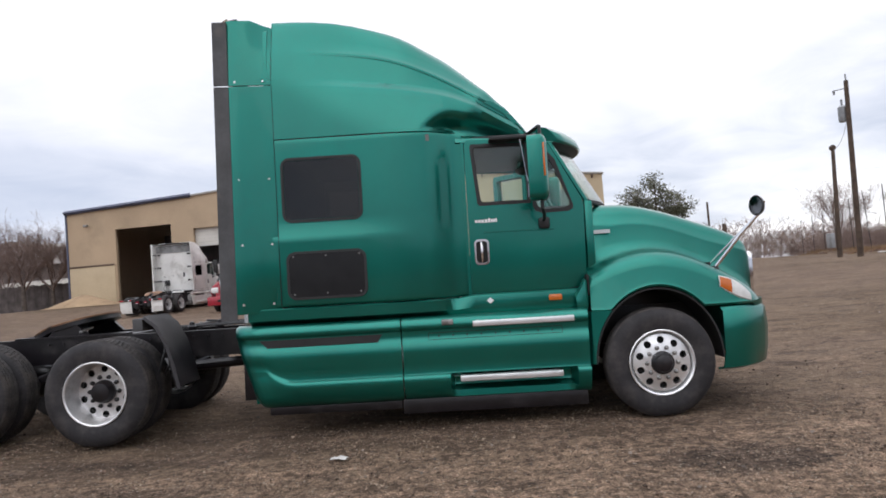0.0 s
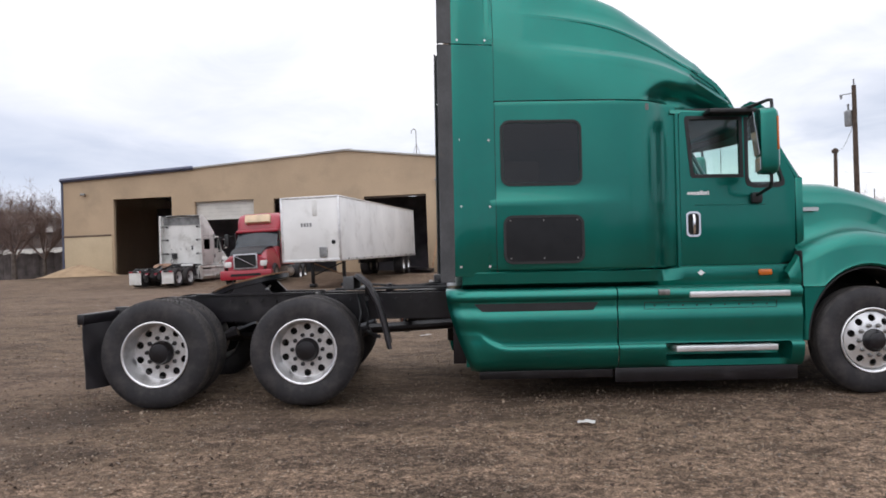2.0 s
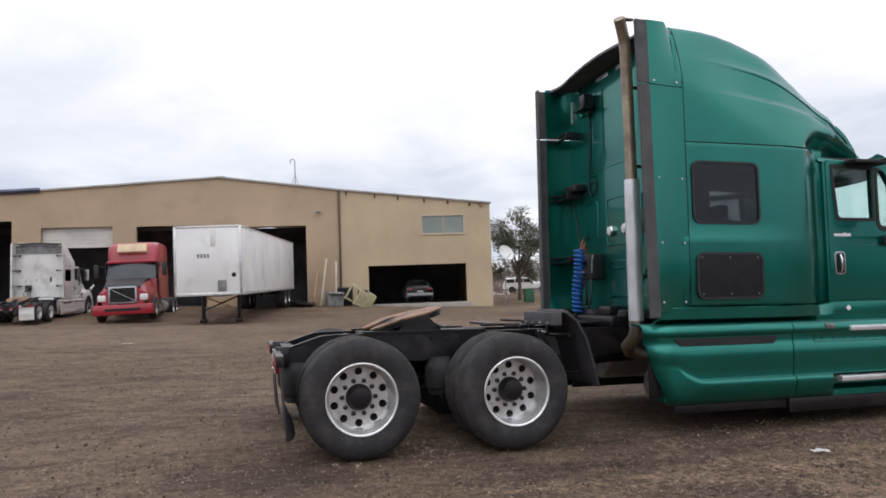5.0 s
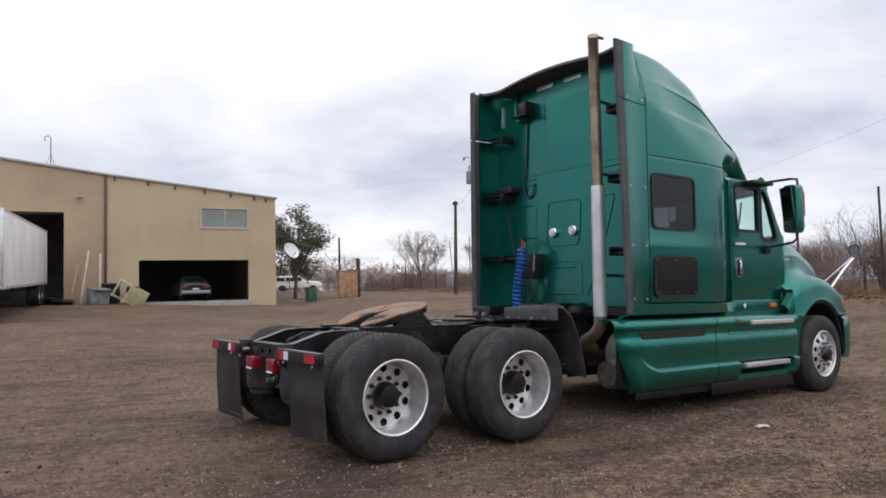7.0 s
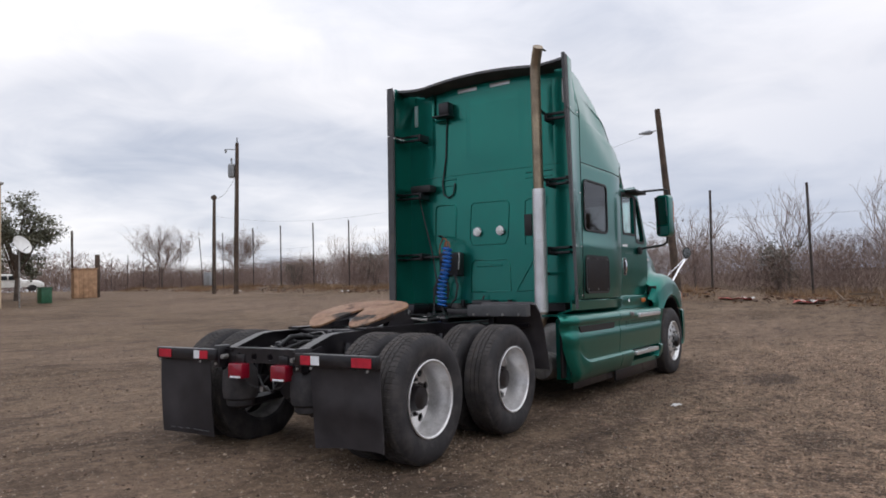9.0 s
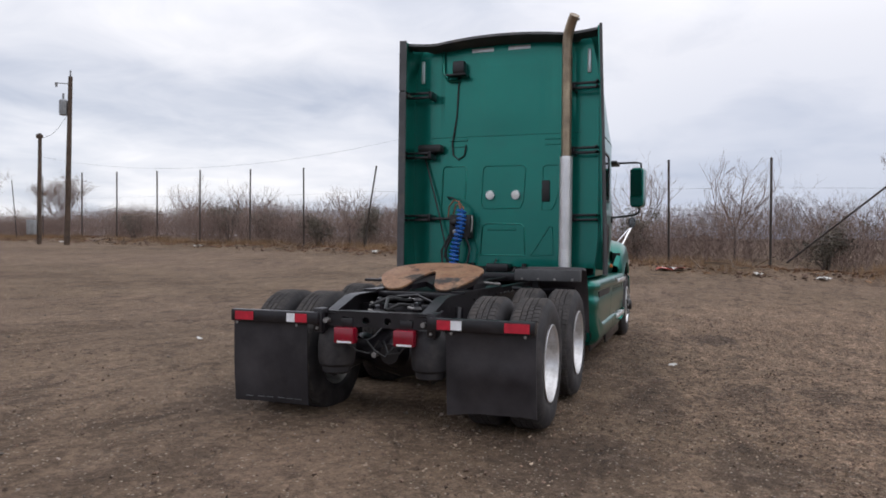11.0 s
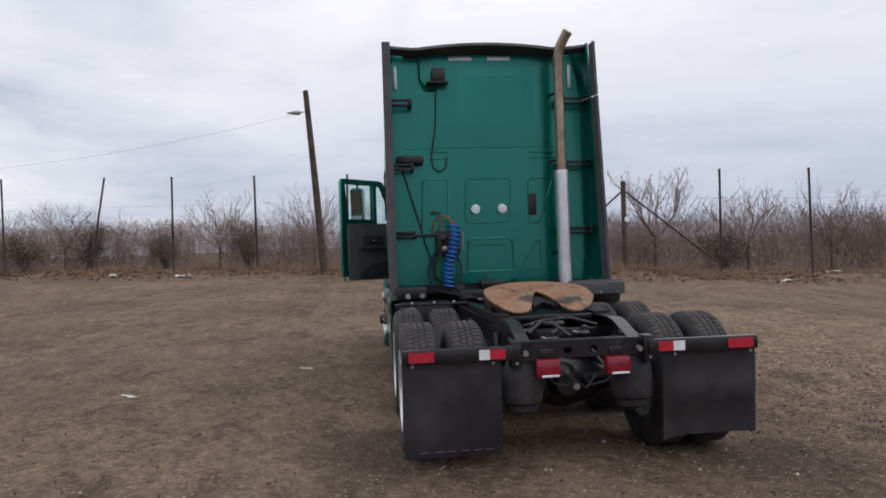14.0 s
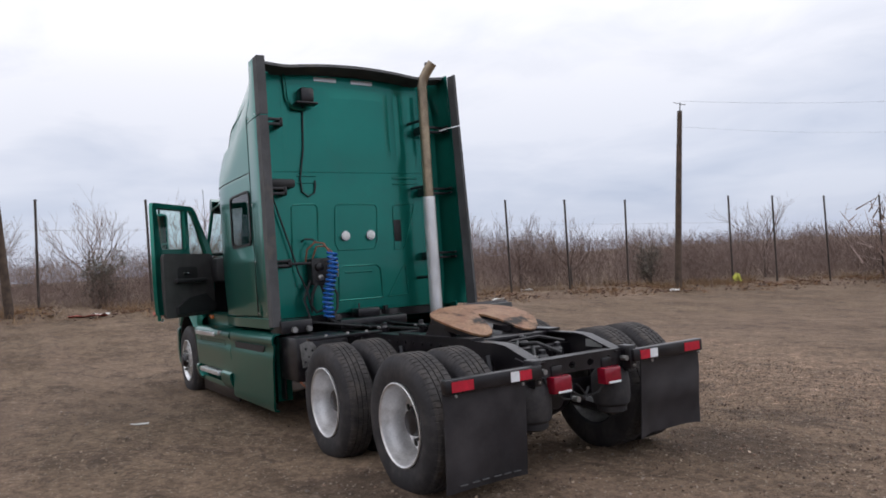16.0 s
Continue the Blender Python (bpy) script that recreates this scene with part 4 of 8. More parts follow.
def grow(loop, d):
    cx, cz = sum(p[0] for p in loop) / len(loop), sum(p[1] for p in loop) / len(loop)
    return [(x + d * (1 if x > cx else -1), z + d * (1 if z > cz else -1)) for x, z in loop]


def cab_door(s, m, opened):
    """A cab door with glass, handle and inner trim; s is its side, its hinge the origin's x."""
    bm = plate([(x - HX, z) for x, z in DOOR], [[(x - HX, z) for x, z in W_MAIN], [(x - HX, z) for x, z in W_VENT]], -s * 0.06, "xz", 0.0)
    for z in frange(1.2, 1.65, 7):
        bmesh.ops.bisect_plane(bm, geom=bm.verts[:] + bm.edges[:] + bm.faces[:], plane_co=(0, 0, z), plane_no=(0, 0, 1))
    for v in bm.verts:
        v.co.y -= s * 0.026 * max(0.0, (1.65 - v.co.z) / 0.5) ** 2
    d = part("driver_door" if opened else "passenger_door", bm, M_GREEN, truck,
             "open green driver door with grey inner trim" if opened else "green passenger door with chrome handle", sharp=30)
    d.matrix_basis = m
    for loop in (W_MAIN, W_VENT):
        lp = [(x - HX, z) for x, z in loop]
        part("window_seal", plate(grow(lp, 0.022), [grow(lp, -0.012)], s * 0.006, "xz", 0.0), M_BLACKP, d)
        part("pane", plate(grow(lp, 0.004), (), -s * 0.006, "xz", -s * 0.02), M_GLASS, d)
    rec = part("handle", plate(rrect(-1.075, -0.935, 1.49, 1.735, 0.04), [rrect(-1.058, -0.952, 1.51, 1.715, 0.028)], s * 0.012, "xz", 0.0), M_CHROME, d, "chrome handle with dark recess")
    part("recess", plate(rrect(-1.06, -0.95, 1.508, 1.717, 0.028), (), s * 0.003, "xz", 0.0), M_HOLE, rec)
    part("pull", tubed([(-1.005, s * 0.014, 1.525), (-1.005, s * 0.03, 1.56), (-1.005, s * 0.032, 1.66), (-1.005, s * 0.014, 1.70)], 0.014, 8), M_CHROME, rec)
    # model lettering as a row of strokes, a crease along the door
    bm = bmesh.new()
    xx = -1.055
    for w, h in ((0.03, 0.028), (0.03, 0.028), (0.035, 0.028), (0.03, 0.03), (0.028, 0.04), (0.02, 0.03), (0.025, 0.03), (0.015, 0.035)):
        box(bm, xx, xx + w * 0.85, min(0.0, s * 0.003), max(0.0, s * 0.003), 1.895 + random.uniform(-0.003, 0.003), 1.895 + h, 0.0)
        xx += w
    part("lettering", bm, M_WHITE, d, "white model lettering")
    part("crease", tubed([(-0.98, 0.0, 1.80), (-0.3, 0.0, 1.795)], 0.007, 6), M_GREEN, d)
    part("marker", plate([(-0.99, 1.145), (-0.955, 1.115), (-0.92, 1.145), (-0.955, 1.175)], (), s * 0.004, "xz", s * 0.034), M_WHITE, d, "small white diamond sticker")
    i = -s
    inner = part("inner_trim", plate(rrect(-1.03, -0.06, 1.16, 2.02, 0.06), (), i * 0.05, "xz", i * 0.061), M_GREY_TRIM, d, "grey moulded inner trim")
    if opened:
        part("map_pocket", plate([(-0.85, 1.20), (-0.12, 1.22), (-0.08, 1.30), (-0.30, 1.46), (-0.62, 1.42), (-0.85, 1.30)], (), i * 0.05, "xz", i * 0.11), M_DARK_TRIM, inner)
        part("armrest", boxed(-0.86, -0.25, min(i * 0.11, i * 0.17), max(i * 0.11, i * 0.17), 1.62, 1.68, 0.02), M_DARK_TRIM, inner)
        part("recess", plate(rrect(-0.78, -0.40, 1.66, 1.84, 0.05), (), i * 0.006, "xz", i * 0.111), M_DARK_TRIM, inner)
        part("latch", boxed(-0.70, -0.56, min(i * 0.115, i * 0.14), max(i * 0.115, i * 0.14), 1.73, 1.77, 0.012), M_CHROME, inner)
        part("door_edge", boxed(-1.072, -1.068, -0.055, 0.0, 1.14, 2.62), M_GREEN, d)
        part("sticker", boxed(-1.076, -1.072, min(0, i * 0.05), max(0, i * 0.05), 1.30, 1.46), M_WHITE, d)
    return d


pd = cab_door(-1, pose(HX, -CW, 0), False)
DOOR_ANGLE = 54.0
dd = cab_door(1, pose(HX, CW - 0.06, 0.02, 0, 0, -DOOR_ANGLE), True)

# pillars and sill round the doors
for s in (-1, 1):
    part("door_pillar", boxed(1.045, 1.075, s * 0.98 - 0.035, s * 0.98 + 0.035, 1.1, 2.69), M_GREEN, truck)
    part("windscreen_pillar", tubed([(2.22, s * 0.98, 1.12), (2.225, s * 0.98, 2.04), (2.225, s * 0.98, 2.06), (1.915, s * 0.95, 2.64)], 0.026, 6), M_GREEN, truck)
    bm = bmesh.new()
    rows = []
    for x in (-1.05, -0.78, 0.0, 0.7, 0.765, 0.81, 0.845, 0.87, 0.895, 0.93, 1.1, 2.2):
        w = lerp_table(YS, x) - 0.008
        if x < 1.0:
            rows.append([(x, s * (w - 0.012), 1.186), (x, s * w, 1.176), (x, s * max(1.05, w - 0.006), 1.075), (x, s * 1.03, 1.03)])
        else:
            rows.append([(x, s * 1.016, 1.214), (x, s * 1.040, 1.20), (x, s * 1.050, 1.09), (x, s * 1.03, 1.03)])
    loft(bm, rows)
    thicken(bm, 0.02)
    part("rocker_panel", bm, M_GREEN, truck)
    part("side_marker", boxed(1.80, 1.93, s * 1.055 - 0.02, s * 1.055 + 0.02, 1.11, 1.17, 0.015), M_AMBER, truck, "amber side marker lamp")
# windscreen
bm = bmesh.new()
rows = []
for k in frange(0, 1, 5):
    row = []
    for y in frange(-1, 1, 13):
        b = 0.30 * (1 - y * y)
        row.append((2.28 + b - 0.33 * k - 0.04 * k * b, y * (0.97 - 0.06 * k), 2.05 + 0.58 * k))
    rows.append(row)
loft(bm, rows)
thicken(bm, 0.01)
part("windscreen", bm, M_GLASS, truck, "raked clear windscreen")
part("windscreen_edge", tubed([(2.25 + 0.30 * (1 - y * y), y * 0.98, 2.04) for y in frange(-1, 1, 13)], 0.03, 6), M_BLACKP, truck)
# sun visor
bm = bmesh.new()
rows = []
for y in frange(-1, 1, 15):
    b = 0.36 * (1 - y * y)
    drop = 0.015 * y * y
    rows.append([(1.70 + b * 0.6, y, 2.765 - drop), (1.79 + b, y, 2.815 - drop), (1.89 + b, y * 0.985, 2.80 - drop), (1.97 + b, y * 0.97, 2.745 - drop), (2.0 + b, y * 0.965, 2.68 - drop), (1.985 + b, y * 0.965, 2.655 - drop), (1.85 + b, y * 0.97, 2.68 - drop)])
loft(bm, rows, close=True)
bmesh.ops.holes_fill(bm, edges=bm.edges[:])
part("sun_visor", bm, M_GREEN, truck, "green sun visor with dark underside", sharp=60)
bm = bmesh.new()
rows = []
for y in frange(-1, 1, 11):
    b = 0.36 * (1 - y * y)
    rows.append([(1.72 + b * 0.7, y * 0.96, 2.685), (1.98 + b, y * 0.955, 2.66), (1.90 + b, y * 0.95, 2.60), (1.76 + b * 0.7, y * 0.96, 2.62)])
loft(bm, rows, close=True)
part("visor_underside", bm, M_BLACKP, truck)

# interior
part("dashboard", boxed(1.78, 2.28, -0.98, 0.98, 1.62, 1.98, 0.08), M_DARK_TRIM, truck)
part("firewall", boxed(2.22, 2.27, -0.92, 0.92, 1.1, 2.0), M_BLACK, truck)
for s in (-1, 1):
    part("cowl_panel", boxed(2.205, 2.28, min(s * 0.93, s * 1.008), max(s * 0.93, s * 1.008), 1.24, 2.05, 0.01), M_GREEN, truck)
st = part("steering_wheel", bmesh.new(), M_BLACKP, truck)
bm = bmesh.new()
sw = [Vector((0.235 * math.cos(t), 0.235 * math.sin(t), 0)) for t in frange(0, 2 * math.pi, 25)]
smx = Matrix.Translation((1.66, 0.52, 2.03)) @ Euler((0, radians(-55), 0)).to_matrix().to_4x4()
tube(bm, [smx @ p for p in sw], 0.015, 6)
tube(bm, [smx @ Vector((0, 0, 0)), Vector((1.95, 0.52, 1.75))], 0.03, 6)
for a in (0, 120, 240):
    tube(bm, [smx @ Vector((0, 0, 0)), smx @ Vector((0.23 * math.cos(radians(a)), 0.23 * math.sin(radians(a)), 0))], 0.012, 5)
bm.to_mesh(st.data)
bm.free()
for y in (-0.52, 0.52):
    seat = part("seat", boxed(0.92, 1.42, y - 0.26, y + 0.26, 1.42, 1.60, 0.05), M_DARK_TRIM, truck, "dark high-backed cab seat")
    part("backrest", boxed(0.86, 1.02, y - 0.25, y + 0.25, 1.56, 2.24, 0.06, Matrix.Translation((0.94, 0, 1.56)) @ Matrix.Rotation(radians(-6), 4, "Y") @ Matrix.Translation((-0.94, 0, -1.56))), M_DARK_TRIM, seat)
    part("headrest", boxed(0.82, 0.94, y - 0.15, y + 0.15, 2.2, 2.42, 0.05), M_DARK_TRIM, seat)
    part("pedestal", boxed(1.0, 1.35, y - 0.18, y + 0.18, 1.15, 1.42, 0.02), M_BLACK, seat)

# ---- hood and fenders ----
HT = [(2.18, 2.03), (2.45, 2.042), (2.7, 2.022), (3.0, 1.95), (3.25, 1.868), (3.5, 1.78), (3.7, 1.70), (3.82, 1.635), (3.89, 1.56), (3.93, 1.40), (3.95, 1.15), (3.955, 0.98)]
CREASE_DROP = [(2.18, 0.20), (2.6, 0.245), (2.95, 0.232), (3.22, 0.21), (3.5, 0.188), (3.7, 0.165), (3.85, 0.12), (3.955, 0.04)]
HF = [(2.18, 1.36), (2.3, 1.42), (2.5, 1.495), (2.75, 1.53), (3.0, 1.50), (3.2, 1.43), (3.4, 1.33), (3.6, 1.22), (3.75, 1.13), (3.9, 1.02), (3.955, 0.98)]
HW = [(2.18, 1.15), (2.3, 1.19), (2.5, 1.205), (3.2, 1.205), (3.45, 1.18), (3.62, 1.12), (3.76, 1.02), (3.87, 0.88), (3.93, 0.72), (3.955, 0.60)]
HH = [(2.18, 0.985), (2.5, 0.95), (2.75, 0.91), (3.0, 0.865), (3.25, 0.82), (3.5, 0.785), (3.7, 0.755), (3.85, 0.72), (3.955, 0.66)]
ARCH_X, ARCH_A, ARCH_B = 2.785, 0.60, 0.69


def arch_z(x):
    k = (x - ARCH_X) / ARCH_A
    return 0.5 + ARCH_B * math.sqrt(max(0.0, 1 - k * k)) if abs(k) < 0.718 else 0.98


bm = bmesh.new()
rows = []
hx = [2.18, 2.24, 2.30, 2.355] + frange(2.37, 3.20, 18) + [3.215, 3.3, 3.4, 3.5, 3.6, 3.7, 3.76, 3.82, 3.87, 3.91, 3.935, 3.955]
for x in hx:
    t, f, w, a = smooth_table(HT, x), smooth_table(HF, x), smooth_table(HW, x), max(0.98, arch_z(x))
    f = max(f, a + 0.02)
    hw = smooth_table(HH, x)
    d = max(0.0, t - f)
    cd = min(smooth_table(CREASE_DROP, x), 0.42 * d)
    half = [(0.0, t), (0.5 * hw, t - min(0.008, 0.1 * cd)), (0.80 * hw, t - 0.12 * cd), (0.895 * hw, t - 0.30 * cd), (0.938 * hw, t - 0.60 * cd), (0.955 * hw, t - 0.92 * cd), (0.980 * hw, t - cd), (0.984 * hw, t - 1.10 * cd), (0.985 * hw, f + 0.26 * d), (hw + 0.022, f + 0.08 * d), (hw + 0.08, f + 0.015 * d), (max(hw + 0.10, 1.06), f - 0.004), (1.13, f - 0.03), (1.185, f - 0.085), (1.205, f - 0.16), (1.205, min(f - 0.16, a + 0.05)), (1.215, a + 0.02), (1.20, a)]
    k = w / 1.205
    half = [(y * (k if y > 0.95 else 1 - (1 - k) * (y / 0.95) ** 2), max(z, a) if y > 0.9 else z) for y, z in half]
    rows.append([(x, y, z) for y, z in full(half[::-1])])
loft(bm, rows)
thicken(bm, 0.02)
hood = part("hood", bm, M_GREEN, truck, "sloping green hood with flared fenders", sharp=45)
for s in (-1, 1):
    bm = bmesh.new()
    rows = []
    for t in frange(0.0, math.pi, 21):
        x, z = ARCH_X - ARCH_A * math.cos(t) * 0.99, 0.5 + ARCH_B * math.sin(t) * 0.985
        rows.append([(x, s * 1.19, z), (x, s * 0.75, z)])
    loft(bm, rows)
    thicken(bm, 0.015)
    part("wheel_arch_liner", bm, M_BLACKP, truck)
    # body cheek between fender and skirt
    bm = bmesh.new()
    rows = []
    for k in frange(0, 1, 7):
        z = 0.5 + 0.49 * k
        xa = ARCH_X - ARCH_A * math.sqrt(max(0, 1 - ((z - 0.5) / ARCH_B) ** 2))
        rows.append([(2.12, s * 1.12, z), (2.17, s * 1.19, z), (xa, s * 1.20, z), (xa + 0.01, s * 1.15, z)])
    loft(bm, rows)
    thicken(bm, 0.015)
    part("fender_rear_panel", bm, M_GREEN, truck)
    # cowl flank with black scoop
    bm = bmesh.new()
    rows = []
    for x, zt, y in ((2.06, 1.12, 1.12), (2.12, 1.22, 1.15), (2.15, 1.28, 1.165)):
        rows.append([(x, s * y, 1.0), (x, s * (y + 0.02), 1.08), (x, s * y, zt), (x, s * (y - 0.06), zt + 0.02)])
    loft(bm, rows)
    thicken(bm, 0.02)
    part("cowl_flank", bm, M_GREEN, truck)
    part("cowl_scoop", boxed(2.155, 2.176, min(s * 1.04, s * 1.165), max(s * 1.04, s * 1.165), 1.14, 1.34, 0.01), M_HOLE, truck, "black rear-facing scoop")
    # headlamp
    bm = bmesh.new()
    rows = []
    for k in frange(0, 1, 8):
        x = 3.37 + 0.33 * k
        y = smooth_table(HW, x) + 0.006
        h = 0.012 + 0.075 * math.sin(math.pi * (0.25 + 0.72 * k) * 0.9)
        zc = 1.195 - 0.16 * k
        rows.append([(x, s * (y - 0.03), zc - h), (x, s * (y + 0.004), zc - h * 0.6), (x, s * (y + 0.006), zc + h * 0.3), (x, s * (y - 0.015), zc + h)])
    loft(bm, rows)
    thicken(bm, 0.012)
    hl = part("headlight", bm, M_LENS, truck, "clear swept headlight with amber corner")
    bm = bmesh.new()
    rows = []
    for k in frange(0.02, 0.36, 5):
        x = 3.37 + 0.33 * k
        y = smooth_table(HW, x) + 0.010
        h = 0.85 * (0.012 + 0.075 * math.sin(math.pi * (0.25 + 0.72 * k) * 0.9))
        zc = 1.195 - 0.16 * k
        rows.append([(x, s * (y - 0.02), zc - h), (x, s * (y + 0.004), zc - h * 0.6), (x, s * (y + 0.006), zc + h * 0.3), (x, s * (y - 0.010), zc + h)])
    loft(bm, rows)
    thicken(bm, 0.006)
    part("turn_lens", bm, M_AMBER, hl, "amber turn lens")
    part("badge", plate(rrect(2.27, 2.44, 1.725, 1.76, 0.005, 1), (), s * 0.02, "xz", s * 0.965), M_SILVER_BADGE, hood, "small silver nameplate")
    part("grab_loop", tubed([(3.30, s * 0.9, 1.36), (3.36, s * 1.0, 1.37)], 0.02, 6), M_BLACKP, hood)
# bumper
bm = bmesh.new()
rows = []
for k in frange(-1, 1, 25):
    a = k * 1.0
    if abs(a) > 0.62:
        q = (abs(a) - 0.62) / 0.38
        x, y = 3.90 - 0.52 * q - 0.06 * q * (1 - q), math.copysign(0.92 + 0.29 * min(1, q * 1.6) - 0.0 * q, a)
    else:
        x, y = 3.98 - 0.08 * (abs(a) / 0.62) ** 2, a / 0.62 * 0.92
    q = max(0.0, (abs(a) - 0.62) / 0.38)
    rows.append([(x - 0.02, y * 0.97, 0.965), (x + 0.0, y * 0.995, 0.93), (x + 0.015 * (1 - q), y, 0.75), (x, y, 0.55), (x - 0.02, y * 0.99, 0.42 - 0.02 * q), (x - 0.06, y * 0.95, 0.385)])
loft(bm, rows)
thicken(bm, 0.02)
part("bumper", bm, M_GREEN, truck, "green moulded front bumper", sharp=50)
gr = part("grille", plate(rrect(-0.55, 0.55, 1.02, 1.48, 0.08), [rrect(-0.50, 0.50, 1.07, 1.43, 0.06)], 0.05, "yz", 3.90), M_CHROME, truck, "chrome framed grille")
for z in frange(1.10, 1.40, 5):
    part("bar", boxed(3.90, 3.94, -0.50, 0.50, z - 0.012, z + 0.012), M_CHROME, gr)
part("grille_backing", boxed(3.86, 3.90, -0.52, 0.52, 1.03, 1.46), M_HOLE, gr)

# ---- side skirts ----
def skirt_section(x, tail, s):
    """Points (y, z) of the skirt's face from the top ledge to the rolled lower edge at a place along it."""
    lip, out = 0.485, 1.0
    if tail and x < -0.62:
        k = min(1.0, (-0.62 - x) / 0.27)
        lip += 0.11 * k * k
        out = max(0.0, 1.0 - k * k)
    if tail and s > 0:
        # the left tail panel is flat down to its lower edge
        return [(1.02, 1.03), (1.12, 1.035), (1.20, 1.02), (1.224, 0.99), (1.228, 0.95), (1.224, 0.917), (1.212, 0.908), (1.209, 0.86), (1.212, 0.815), (1.219, 0.802)] + [(1.220 - 0.01 * k / 8, 0.74 - 0.062 * k) for k in range(9)] + [(1.195, 0.21), (1.15, 0.20)]
    sec = [(1.02, 1.03), (1.12, 1.035), (1.20, 1.02), (1.230, 0.985), (1.238, 0.945), (1.230, 0.917), (1.214, 0.908), (1.209, 0.86), (1.213, 0.815), (1.223, 0.802), (1.220, 0.70), (1.211, max(0.60, lip + 0.08)), (1.204, lip + 0.032), (1.208, lip + 0.014)]
    low = [(1.240, lip), (1.247, lip - 0.02), (1.245, lip - 0.06), (1.232, 0.37), (1.208, 0.315)]
    if not tail and 0.86 < x < 1.97:
        low = [(1.12, lip - 0.005), (1.05, lip - 0.02), (1.03, lip - 0.07), (1.04, 0.37), (1.17, 0.335)]
    sec += [(1.207 + (y - 1.207) * out if z > 0.40 else y, z) for y, z in low]
    return sec + [(1.175, 0.277), (1.13, 0.257)]


for s in (-1, 1):
    for x0, x1, tail in ((-1.20, 0.384, True), (0.396, 2.13, False)):
        bm = bmesh.new()
        rows = []
        ts = [0.0, 0.012, 0.04, 0.08, 0.115, 0.145, 0.16, 0.19, 0.22, 0.25, 0.28, 0.32, 0.36, 0.5, 0.7, 0.9, 1.0] if tail else [0.0, 0.08, 0.2, 0.25, 0.268, 0.30, 0.4, 0.5, 0.6, 0.7, 0.8, 0.88, 0.907, 0.93, 1.0]
        for t in ts:
            row = []
            for i in range(21):
                z = skirt_section(x0 + (x1 - x0) * t, tail, s)[i][1]
                lean = (0.23 if s < 0 else 0.10) * max(0.0, (0.97 - z) / 0.71) ** 1.4 if tail else 0.0
                a = x0 + lean
                x = a + (x1 - a) * t
                y, z = skirt_section(x, tail, s)[i]
                if tail and s < 0:
                    edge = -0.965 + 0.4 * lean * max(0.0, (0.6 - z))
                    y -= 0.30 * max(0.0, edge - x) + 0.06 * max(0.0, 1 - t / 0.03)
                row.append((x, s * y, z))
            rows.append(row)
        loft(bm, rows)
        thicken(bm, 0.02)
        sk = part("side_skirt", bm, M_GREEN, truck, "green fibreglass side skirt", sharp=50)
        if tail:
            part("slot", plate([(-0.945, 0.893), (0.21, 0.893), (0.165, 0.822), (-0.875, 0.822)], (), s * 0.008, "xz", s * 1.2105), M_BLACKP, sk, "narrow black slot")
            part("end_plate", boxed(-1.02, -0.98, s * 1.05 - 0.08, s * 1.05 + 0.08, 0.30, 0.98), M_GREEN, sk)
        else:
            for xa, xb, z in ((1.06, 2.0, 0.955), (0.92, 1.87, 0.455)):
                stp = part("step", boxed(xa, xb, min(s * 1.05, s * 1.262), max(s * 1.05, s * 1.262), z - 0.035, z + 0.018, 0.006), M_ALU_POL, sk, "bright aluminium step tread")
                for k in range(12):
                    u = xa + 0.05 + k * (xb - xa - 0.1) / 11
                    part("tread_bar", boxed(u - 0.012, u + 0.012, min(s * 1.09, s * 1.25), max(s * 1.09, s * 1.25), z + 0.018, z + 0.0205), M_ALU, stp)
            part("latch", boxed(0.77, 0.88, min(s * 1.19, s * 1.25), max(s * 1.19, s * 1.25), 0.945, 1.0, 0.012), M_STEEL, sk)
            slot = part("slot", plate(rrect(0.64, 1.89, 0.815, 0.882, 0.006, 2), [rrect(0.6445, 1.8855, 0.8195, 0.8775, 0.004, 2)], s * 0.004, "xz", s * 1.2115), M_HOLE, sk, "narrow recessed slot")
            for k in range(9):
                part("vent_hole", lathed([(0, 0.009), (s * 0.004, 0.008), (s * 0.004, 0.0)], 8, "y", (0.74 + 0.132 * k, s * 1.2115, 0.848)), M_HOLE, slot)
    bm = bmesh.new()
    box(bm, 0.37, 2.10, min(s * 1.13, s * 1.155), max(s * 1.13, s * 1.155), 0.135, 0.275, 0.006)
    part("lower_valance", bm, M_BLACK, truck, "black rubber lower valance")
    part("lower_valance", boxed(-0.90, 0.36, min(s * 1.10, s * 1.12), max(s * 1.10, s * 1.12), 0.18, 0.27, 0.006), M_BLACK, truck)
    part("tank", lathed([(-0.7, 0.0), (-0.7, 0.27), (-0.66, 0.30), (1.6, 0.30), (1.64, 0.27), (1.64, 0.0)], 20, "x", (0.0, s * 0.80, 0.62)), M_ALU, truck, "aluminium fuel tank behind the skirt")

